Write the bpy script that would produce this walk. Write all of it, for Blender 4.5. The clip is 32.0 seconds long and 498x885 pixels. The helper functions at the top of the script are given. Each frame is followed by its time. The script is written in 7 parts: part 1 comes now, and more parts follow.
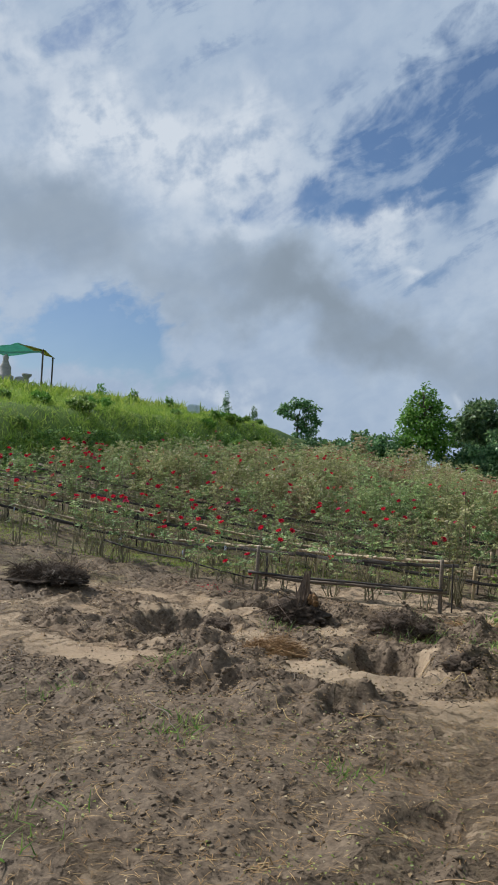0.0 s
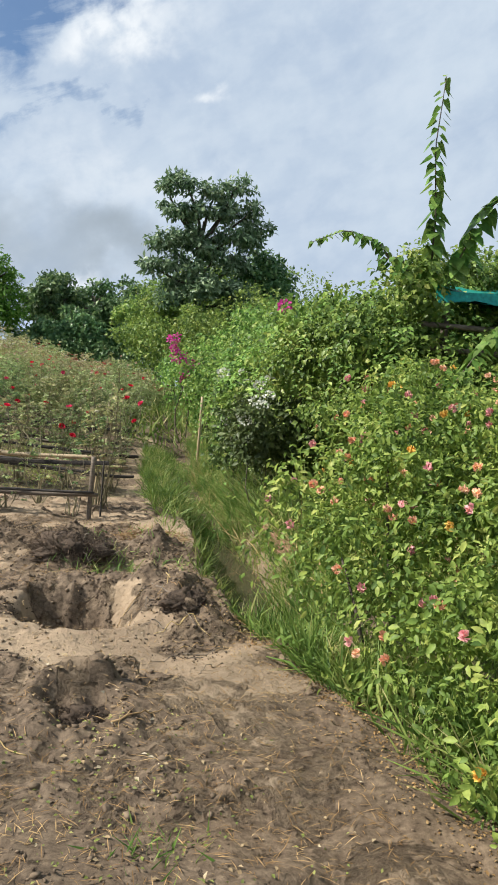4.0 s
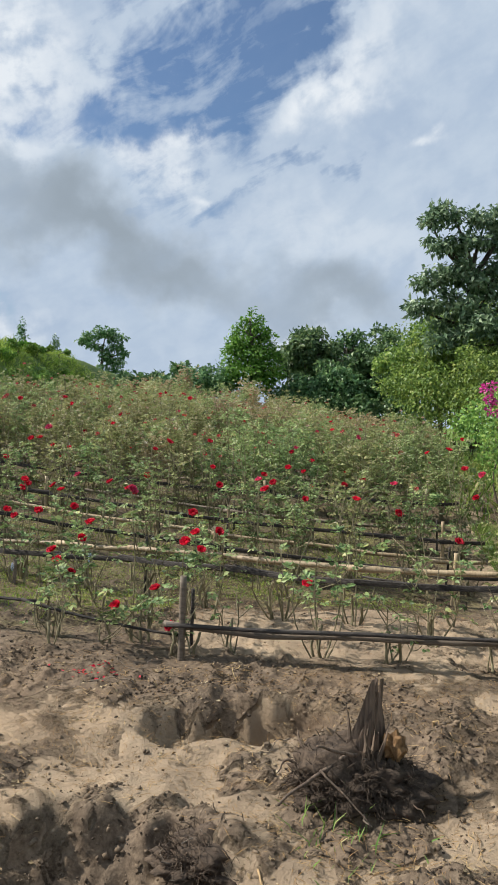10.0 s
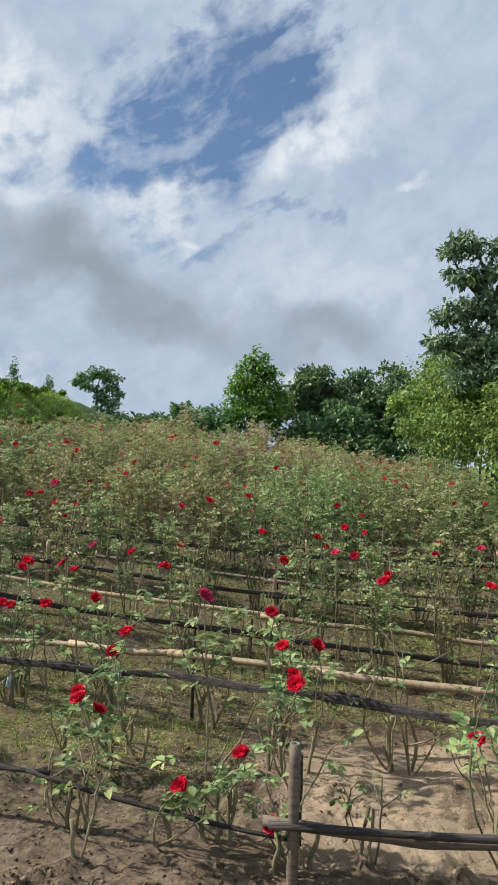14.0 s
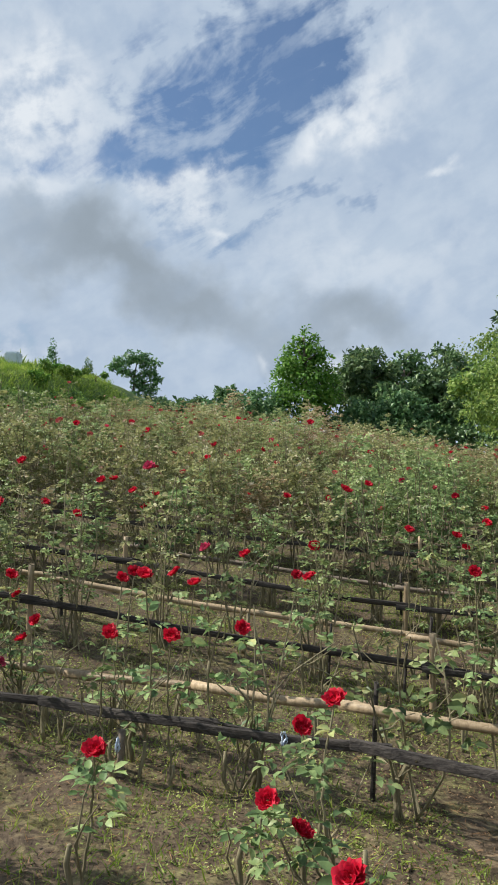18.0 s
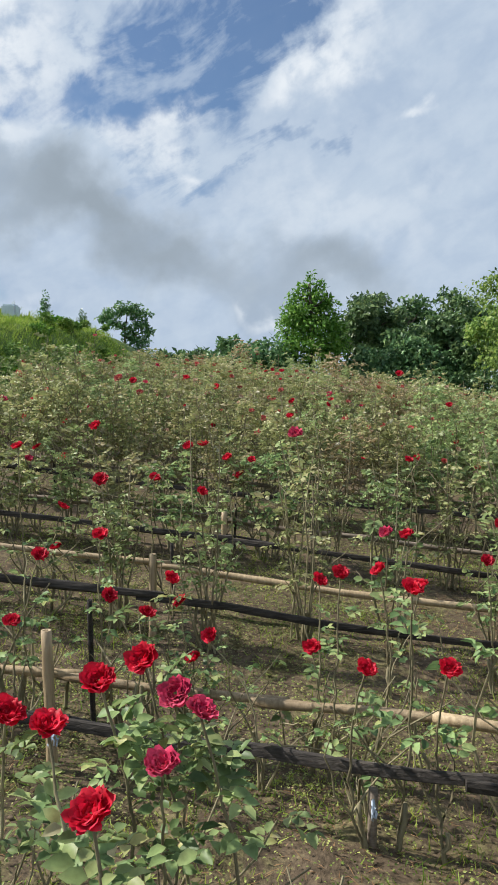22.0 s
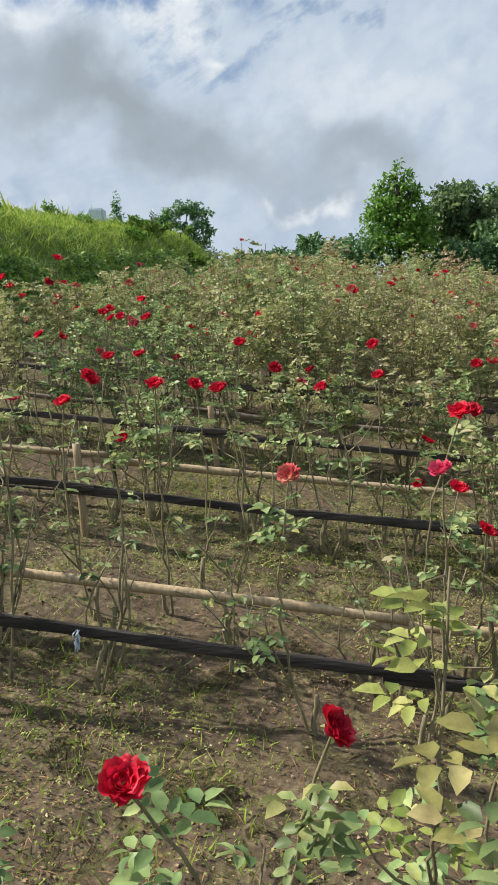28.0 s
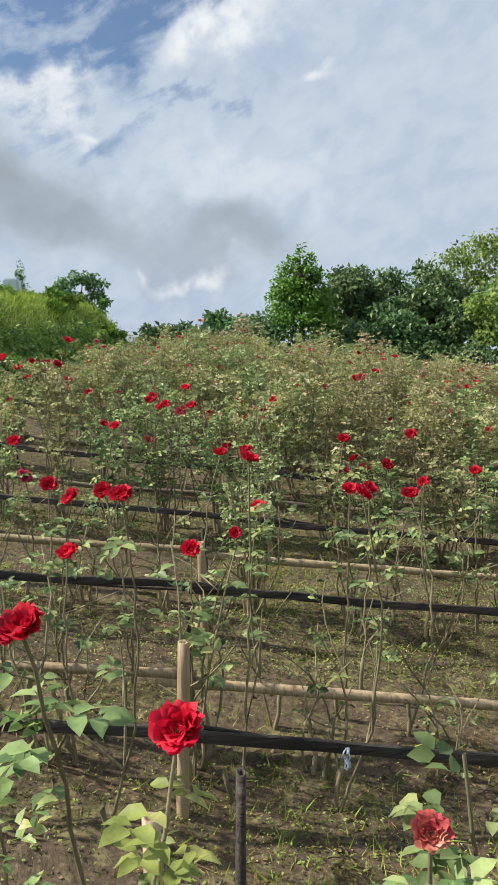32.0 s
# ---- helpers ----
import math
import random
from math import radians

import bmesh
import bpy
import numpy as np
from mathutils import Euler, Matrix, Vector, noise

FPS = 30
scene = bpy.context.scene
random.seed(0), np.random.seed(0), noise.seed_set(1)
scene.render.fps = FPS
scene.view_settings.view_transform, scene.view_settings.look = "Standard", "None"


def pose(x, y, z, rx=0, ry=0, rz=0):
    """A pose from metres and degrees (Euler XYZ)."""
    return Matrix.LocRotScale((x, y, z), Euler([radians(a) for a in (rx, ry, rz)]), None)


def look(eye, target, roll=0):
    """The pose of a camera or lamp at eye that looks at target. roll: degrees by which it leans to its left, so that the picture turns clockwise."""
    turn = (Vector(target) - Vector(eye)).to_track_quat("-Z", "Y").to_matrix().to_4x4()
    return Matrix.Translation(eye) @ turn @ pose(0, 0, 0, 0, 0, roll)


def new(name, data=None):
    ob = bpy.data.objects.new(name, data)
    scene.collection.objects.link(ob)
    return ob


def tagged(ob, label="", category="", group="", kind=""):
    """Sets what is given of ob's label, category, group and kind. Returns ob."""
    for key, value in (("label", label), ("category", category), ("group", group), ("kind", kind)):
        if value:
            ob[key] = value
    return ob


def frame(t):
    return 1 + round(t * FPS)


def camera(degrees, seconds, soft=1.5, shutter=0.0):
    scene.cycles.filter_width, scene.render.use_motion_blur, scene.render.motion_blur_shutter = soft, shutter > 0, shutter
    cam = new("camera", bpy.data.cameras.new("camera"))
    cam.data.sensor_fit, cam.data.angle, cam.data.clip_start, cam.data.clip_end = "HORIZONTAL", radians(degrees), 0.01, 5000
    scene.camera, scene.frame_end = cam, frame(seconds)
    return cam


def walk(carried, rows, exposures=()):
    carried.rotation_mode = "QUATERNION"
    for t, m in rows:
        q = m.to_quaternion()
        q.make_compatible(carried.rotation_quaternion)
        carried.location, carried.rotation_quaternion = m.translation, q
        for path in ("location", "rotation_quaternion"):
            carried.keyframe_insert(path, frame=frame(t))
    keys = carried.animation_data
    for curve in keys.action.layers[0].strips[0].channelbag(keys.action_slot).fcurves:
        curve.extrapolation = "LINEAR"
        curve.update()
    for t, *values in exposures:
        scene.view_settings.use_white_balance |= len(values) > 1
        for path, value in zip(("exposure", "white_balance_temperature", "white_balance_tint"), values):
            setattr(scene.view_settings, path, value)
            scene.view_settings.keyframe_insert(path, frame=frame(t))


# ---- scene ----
cam = camera(36.96, 32.0, 1.75)
PATH = [
    (0, look((0.000, 0.000, 1.300), (-1.135, 3.831, 1.499), 2.69)),
    (0.5, look((-0.145, 0.319, 1.313), (-1.206, 4.171, 1.516), 2.72)),
    (1, look((-0.257, 0.528, 1.304), (-1.222, 4.405, 1.500), 2.54)),
    (1.5, look((-0.464, 0.693, 1.330), (-1.271, 4.607, 1.501), 2.75)),
    (2, look((-0.568, 0.830, 1.331), (-1.161, 4.784, 1.458), 2.66)),
    (2.5, look((-0.669, 1.066, 1.355), (-0.873, 5.061, 1.417), 3.35)),
    (3, look((-0.688, 1.215, 1.329), (-0.383, 5.203, 1.288), 4.24)),
    (3.5, look((-0.800, 1.348, 1.310), (-0.024, 5.268, 1.135), 4.87)),
    (4, look((-0.935, 1.469, 1.320), (0.269, 5.271, 1.009), 5.11)),
    (4.5, look((-0.972, 1.620, 1.329), (0.628, 5.264, 0.926), 5.13)),
    (6.5, look((-1.244, 2.227, 1.503), (0.426, 5.849, 1.210), 2.11)),
    (7, look((-1.351, 2.420, 1.513), (-0.160, 6.232, 1.281), 1.75)),
    (7.5, look((-1.437, 2.705, 1.496), (-0.666, 6.626, 1.311), 1.44)),
    (8, look((-1.576, 2.915, 1.499), (-1.099, 6.883, 1.335), 1.28)),
    (8.5, look((-1.675, 3.133, 1.513), (-1.379, 7.119, 1.365), 0.83)),
    (9, look((-1.700, 3.448, 1.525), (-1.543, 7.442, 1.383), 0.75)),
    (9.5, look((-1.740, 3.655, 1.523), (-1.693, 7.652, 1.385), 0.84)),
    (10, look((-1.875, 3.816, 1.513), (-1.907, 7.814, 1.385), 0.98)),
    (10.5, look((-2.014, 4.029, 1.507), (-2.107, 8.026, 1.401), 1.04)),
    (11, look((-2.080, 4.318, 1.529), (-2.210, 8.316, 1.465), 0.99)),
    (11.5, look((-2.140, 4.514, 1.563), (-2.282, 8.511, 1.536), 0.79)),
    (12, look((-2.295, 4.696, 1.582), (-2.419, 8.694, 1.593), 0.66)),
    (12.5, look((-2.387, 4.865, 1.574), (-2.480, 8.864, 1.612), 0.63)),
    (13, look((-2.410, 5.122, 1.601), (-2.470, 9.121, 1.659), 0.56)),
    (13.5, look((-2.448, 5.331, 1.602), (-2.473, 9.330, 1.676), 0.55)),
    (15.5, look((-2.768, 6.228, 1.574), (-2.665, 10.225, 1.699), 0.65)),
    (16, look((-2.928, 6.419, 1.554), (-2.846, 10.416, 1.672), 0.52)),
    (16.5, look((-3.083, 6.543, 1.544), (-3.040, 10.541, 1.645), 0.73)),
    (17, look((-3.163, 6.652, 1.514), (-3.190, 10.651, 1.590), 0.78)),
    (17.5, look((-3.235, 6.841, 1.522), (-3.325, 10.840, 1.570), 0.67)),
    (18, look((-3.295, 6.962, 1.518), (-3.427, 10.960, 1.544), 0.72)),
    (18.5, look((-3.354, 7.027, 1.503), (-3.476, 11.025, 1.510), 0.51)),
    (19, look((-3.544, 7.176, 1.496), (-3.605, 11.176, 1.486), 0.45)),
    (19.5, look((-3.716, 7.288, 1.509), (-3.710, 11.288, 1.470), 0.12)),
    (20, look((-3.855, 7.491, 1.490), (-3.806, 11.490, 1.421), -0.23)),
    (20.5, look((-3.987, 7.741, 1.553), (-3.928, 11.739, 1.447), -0.37)),
    (21, look((-4.009, 7.804, 1.561), (-3.981, 11.801, 1.411), -0.52)),
    (21.5, look((-4.144, 7.846, 1.551), (-4.148, 11.841, 1.357), -0.41)),
    (22, look((-4.362, 7.819, 1.580), (-4.382, 11.811, 1.342), -0.61)),
    (22.5, look((-4.502, 7.788, 1.598), (-4.527, 11.779, 1.338), -0.85)),
    (23, look((-4.600, 7.891, 1.570), (-4.649, 11.883, 1.321), -1.53)),
    (23.5, look((-4.738, 8.036, 1.609), (-4.822, 12.028, 1.378), -1.99)),
    (24, look((-4.838, 8.079, 1.600), (-4.948, 12.071, 1.371), -2.31)),
    (24.5, look((-5.058, 8.076, 1.591), (-5.147, 12.066, 1.324), -2.12)),
    (26.5, look((-5.675, 8.379, 1.665), (-5.564, 12.322, 1.002), -0.75)),
    (27, look((-5.935, 8.310, 1.669), (-5.903, 12.242, 0.935), -1.29)),
    (27.5, look((-6.162, 8.223, 1.738), (-6.248, 12.149, 0.973), -1.98)),
    (28, look((-6.277, 8.225, 1.748), (-6.492, 12.146, 0.987), -2.46)),
    (28.5, look((-6.509, 8.301, 1.781), (-6.846, 12.218, 1.044), -2.72)),
    (29, look((-6.661, 8.317, 1.819), (-7.104, 12.229, 1.115), -3.34)),
    (29.5, look((-6.814, 8.305, 1.814), (-7.296, 12.218, 1.138), -3.81)),
    (30, look((-7.029, 8.205, 1.860), (-7.467, 12.128, 1.215), -3.99)),
    (30.5, look((-7.159, 8.169, 1.867), (-7.463, 12.111, 1.258), -3.53)),
    (31, look((-7.381, 8.214, 1.897), (-7.469, 12.173, 1.337), -2.57)),
    (31.5, look((-7.503, 8.259, 1.946), (-7.322, 12.223, 1.445), -1.74)),
    (32, look((-7.582, 8.236, 1.952), (-7.107, 12.185, 1.527), -1.18)),
]
walk(cam, PATH, [(0.0, -0.28, 6150, 10), (2.0, -0.28, 6150, 10), (3.0, 0.0, 6400, 10), (4.0, 0.2, 6600, 10), (5.5, 0.2, 6600, 10), (7.0, 0.15, 6550, 10), (8.0, 0.08, 6500, 10), (11.0, 0.02, 6480, 10), (13.0, -0.02, 6480, 10), (18.0, -0.01, 6450, 10), (20.0, 0.05, 6450, 10), (24.0, 0.08, 6520, 10), (27.0, 0.15, 6750, 10), (32.0, 0.13, 6750, 10)])

# ---- world, sun, exposure ----
world = bpy.data.worlds.new("sky")
scene.world = world
world.use_nodes = True
SUN_ELEV, SUN_ROT = 43.0, -78.0   # degrees; bearing clockwise from +y


def build_sky():
    nt = world.node_tree
    nt.nodes.clear()
    N, L = nt.nodes.new, nt.links.new
    out, bg = N("ShaderNodeOutputWorld"), N("ShaderNodeBackground")
    sky = N("ShaderNodeTexSky")
    sky.sky_type = "NISHITA"
    sky.sun_disc = False
    sky.sun_elevation, sky.sun_rotation = radians(SUN_ELEV), radians(SUN_ROT)
    sky.air_density, sky.dust_density, sky.ozone_density = 1.0, 1.2, 1.5
    gain = N("ShaderNodeVectorMath")
    gain.operation = "SCALE"
    gain.inputs["Scale"].default_value = 0.098
    L(sky.outputs[0], gain.inputs[0])
    tc = N("ShaderNodeTexCoord")
    sep = N("ShaderNodeSeparateXYZ")
    L(tc.outputs["Generated"], sep.inputs[0])

    def math(op, a, b=0.0, clamp=False):
        m = N("ShaderNodeMath")
        m.operation, m.use_clamp = op, clamp
        for k, v in enumerate((a, b)):
            if isinstance(v, (int, float)):
                m.inputs[k].default_value = v
            else:
                L(v, m.inputs[k])
        return m.outputs[0]

    def ramp(src, a, b, lo=0.0, hi=1.0):
        m = N("ShaderNodeMapRange")
        m.interpolation_type = "SMOOTHSTEP"
        m.inputs["From Min"].default_value, m.inputs["From Max"].default_value = a, b
        m.inputs["To Min"].default_value, m.inputs["To Max"].default_value = lo, hi
        L(src, m.inputs["Value"])
        return m.outputs[0]

    # bearing and elevation in tens of degrees
    deg = 18 / np.pi
    flat = N("ShaderNodeCombineXYZ")
    L(math("MULTIPLY", math("ARCTAN2", sep.outputs["X"], sep.outputs["Y"]), deg), flat.inputs[0])
    L(math("MULTIPLY", math("ARCSINE", sep.outputs["Z"]), deg), flat.inputs[1])

    def noise_tex(scale, detail, rough, off, dist=0.0, stretch=(1, 1, 1), turn=0.0, vec=None, out="Fac"):
        mp = N("ShaderNodeMapping")
        mp.vector_type = "TEXTURE"
        mp.inputs["Location"].default_value = off
        mp.inputs["Scale"].default_value = stretch
        mp.inputs["Rotation"].default_value = (0, 0, radians(turn))
        L(vec or flat.outputs[0], mp.inputs["Vector"])
        n = N("ShaderNodeTexNoise")
        n.inputs["Scale"].default_value = scale
        n.inputs["Detail"].default_value = detail
        n.inputs["Roughness"].default_value = rough
        n.inputs["Distortion"].default_value = dist
        L(mp.outputs[0], n.inputs["Vector"])
        return n.outputs[out]

    def warped(amount, scale):
        w = noise_tex(scale, 7, 0.52, (3.1, 0.7, 0), out="Color")
        sub = N("ShaderNodeVectorMath")
        sub.operation = "SUBTRACT"
        L(w, sub.inputs[0])
        sub.inputs[1].default_value = (0.5, 0.5, 0.5)
        sc = N("ShaderNodeVectorMath")
        sc.operation = "SCALE"
        L(sub.outputs[0], sc.inputs[0])
        sc.inputs["Scale"].default_value = amount
        ad = N("ShaderNodeVectorMath")
        L(flat.outputs[0], ad.inputs[0])
        L(sc.outputs[0], ad.inputs[1])
        return ad.outputs[0]

    torn = warped(1.2, 1.5)

    def lobe(bearing, elev, along, across, turn=0.0, k=1.0, edge=0.0):
        """A soft torn ellipse of cloud or gap; sizes in degrees."""
        mp = N("ShaderNodeMapping")
        mp.vector_type = "TEXTURE"
        mp.inputs["Location"].default_value = (bearing / 10, elev / 10, 0)
        mp.inputs["Rotation"].default_value = (0, 0, radians(turn))
        mp.inputs["Scale"].default_value = (along / 10, across / 10, 1)
        L(torn, mp.inputs["Vector"])
        fl = N("ShaderNodeVectorMath")
        fl.operation = "MULTIPLY"
        L(mp.outputs[0], fl.inputs[0])
        fl.inputs[1].default_value = (1, 1, 0)
        ln = N("ShaderNodeVectorMath")
        ln.operation = "LENGTH"
        L(fl.outputs[0], ln.inputs[0])
        return ramp(ln.outputs["Value"], edge, 1.35, k, 0.0)

    def summed(*terms):
        out = terms[0]
        for q in terms[1:]:
            out = math("ADD", out, q)
        return out

    big = noise_tex(0.9, 8, 0.55, (0.3, 1.7, 0.0), 0.1, (1.6, 0.8, 1), 15)
    wisp = noise_tex(3.0, 13, 0.62, (2.1, 0.4, 0.0), 0.45, (1.9, 0.75, 1), 26)
    fluff = noise_tex(5.2, 10, 0.52, (7.1, 2.4, 0.0), 0.1)
    gaps = summed(lobe(-5.0, 24.3, 15.0, 7.0, 28, 1.25, 0.1), lobe(3.0, 26.5, 5.5, 3.4, 40, 0.6), lobe(1.0, 32, 9, 5, 20, 0.9), lobe(2.6, 18.2, 8.0, 1.5, 12, 0.75),
                  lobe(-13.0, 19.6, 6.5, 2.0, 5, 0.75), lobe(-5.0, 15.6, 3.5, 1.2, 10, 0.55), lobe(-31, 33, 9, 6, 0, 0.7), lobe(-29.0, 10.0, 10, 3.2, 0, 2.4), lobe(-18, 8.5, 3.5, 1.6, 0, 0.4),
                  lobe(-21, 33, 8, 3, 20, 0.5))
    veil = summed(math("MULTIPLY", wisp, 0.62), math("MULTIPLY", fluff, 0.26), math("MULTIPLY", big, 0.12))
    blue = math("MULTIPLY", math("SUBTRACT", math("MULTIPLY", gaps, 1.25), ramp(veil, 0.36, 0.62, 0.10, 1.15), True), 0.86)
    puffs = summed(lobe(4.6, 23.0, 4.2, 2.0, 25, 1.0), lobe(-5.5, 20.0, 3.2, 1.8, 30, 0.9), lobe(-5.4, 16.8, 1.4, 0.9, 0, 0.9), lobe(-9.0, 18.3, 3.0, 1.4, 20, 0.7), lobe(-18, 18.3, 5, 1.8, 0, 0.75),
                   lobe(13.2, 20.8, 1.9, 1.0, 5, 0.9), lobe(8.5, 26, 6, 2.6, 35, 0.5), lobe(2.5, 7.6, 3.0, 0.9, 0, 0.9), lobe(-19, 6.8, 4, 1.2, 0, 0.8), lobe(-16, 25.5, 5, 2.0, 10, 0.5), lobe(-24, 25, 9, 4, 10, 1.1), lobe(-31, 24, 7, 4, 0, 1.0), lobe(-19, 22, 8, 3, 10, 0.9), lobe(-34, 29, 6, 2.5, 0, 0.8),
                   lobe(6, 14.5, 9, 2.6, 0, 0.35))
    white = math("MULTIPLY", puffs, ramp(summed(math("MULTIPLY", fluff, 0.6), math("MULTIPLY", wisp, 0.4)), 0.32, 0.60), True)
    dull = summed(lobe(-9.5, 12.2, 13.5, 3.0, -20, 1.1), lobe(6.0, 9.9, 6.5, 2.8, -8, 0.85), lobe(-32, 18, 9, 4, -10, 0.7), lobe(-22, 13.5, 7, 2.2, -8, 0.5))
    dull = math("MULTIPLY", dull, ramp(big, 0.25, 0.6, 0.65, 1.0), True)

    def over(fac, a, b):
        m = N("ShaderNodeMix")
        m.data_type = "RGBA"
        L(fac, m.inputs["Factor"])
        for key, q in (("A", a), ("B", b)):
            if isinstance(q, tuple):
                m.inputs[key].default_value = (*q, 1)
            else:
                L(q, m.inputs[key])
        return m.outputs["Result"]

    deep = N("ShaderNodeHueSaturation")
    deep.inputs["Saturation"].default_value = 1.3
    deep.inputs["Hue"].default_value = 0.503
    L(gain.outputs[0], deep.inputs["Color"])
    col = over(ramp(summed(math("MULTIPLY", big, 0.6), math("MULTIPLY", wisp, 0.4)), 0.32, 0.68), (0.40, 0.50, 0.645), (0.53, 0.625, 0.735))
    col = over(ramp(fluff, 0.40, 0.66, 0.0, 0.25), col, (0.62, 0.70, 0.79))
    col = over(dull, col, (0.315, 0.375, 0.435))
    col = over(blue, col, deep.outputs[0])
    col = over(white, col, (0.78, 0.83, 0.88))
    L(col, bg.inputs["Color"])
    bg.inputs["Strength"].default_value = 1.0
    L(bg.outputs[0], out.inputs[0])


build_sky()
sun = new("sun", bpy.data.lights.new("sun", "SUN"))
sun.data.energy, sun.data.angle, sun.data.color = 6.6, radians(1.5), (1.0, 0.955, 0.88)
_b, _e = radians(SUN_ROT), radians(SUN_ELEV)
sun.matrix_world = look((0, 0, 30), (-math.sin(_b) * math.cos(_e) * 30, -math.cos(_b) * math.cos(_e) * 30, 30 - math.sin(_e) * 30))

# ---- materials ----


def principled(name, rough=0.8, spec=0.3):
    m = bpy.data.materials.new(name)
    m.use_nodes = True
    b = m.node_tree.nodes["Principled BSDF"]
    b.inputs["Roughness"].default_value = rough
    b.inputs["Specular IOR Level"].default_value = spec
    return m, m.node_tree, b


def tex_noise(nt, scale, detail=6, rough=0.6, vec=None, dist=0.0):
    n = nt.nodes.new("ShaderNodeTexNoise")
    n.inputs["Scale"].default_value, n.inputs["Detail"].default_value = scale, detail
    n.inputs["Roughness"].default_value, n.inputs["Distortion"].default_value = rough, dist
    if vec is not None:
        nt.links.new(vec, n.inputs["Vector"])
    return n.outputs["Fac"]


def tex_ramp(nt, src, stops):
    r = nt.nodes.new("ShaderNodeValToRGB")
    while len(r.color_ramp.elements) < len(stops):
        r.color_ramp.elements.new(0.5)
    for e, (p, c) in zip(r.color_ramp.elements, stops):
        e.position, e.color = p, (*c, 1)
    nt.links.new(src, r.inputs[0])
    return r.outputs[0]


def mixed(nt, fac, a, b):
    m = nt.nodes.new("ShaderNodeMix")
    m.data_type = "RGBA"
    for s, v in (("Factor", fac), ("A", a), ("B", b)):
        if isinstance(v, (int, float)):
            m.inputs[s].default_value = v
        elif isinstance(v, tuple):
            m.inputs[s].default_value = (*v, 1)
        else:
            nt.links.new(v, m.inputs[s])
    return m.outputs["Result"]


def ranged(nt, src, a, b, lo=0.0, hi=1.0):
    m = nt.nodes.new("ShaderNodeMapRange")
    m.inputs["From Min"].default_value, m.inputs["From Max"].default_value = a, b
    m.inputs["To Min"].default_value, m.inputs["To Max"].default_value = lo, hi
    nt.links.new(src, m.inputs["Value"])
    return m.outputs[0]


def relief(nt, b, src, strength, distance):
    n = nt.nodes.new("ShaderNodeBump")
    n.inputs["Strength"].default_value, n.inputs["Distance"].default_value = strength, distance
    nt.links.new(src, n.inputs["Height"])
    nt.links.new(n.outputs[0], b.inputs["Normal"])


def obj_coord(nt):
    return nt.nodes.new("ShaderNodeTexCoord").outputs["Object"]


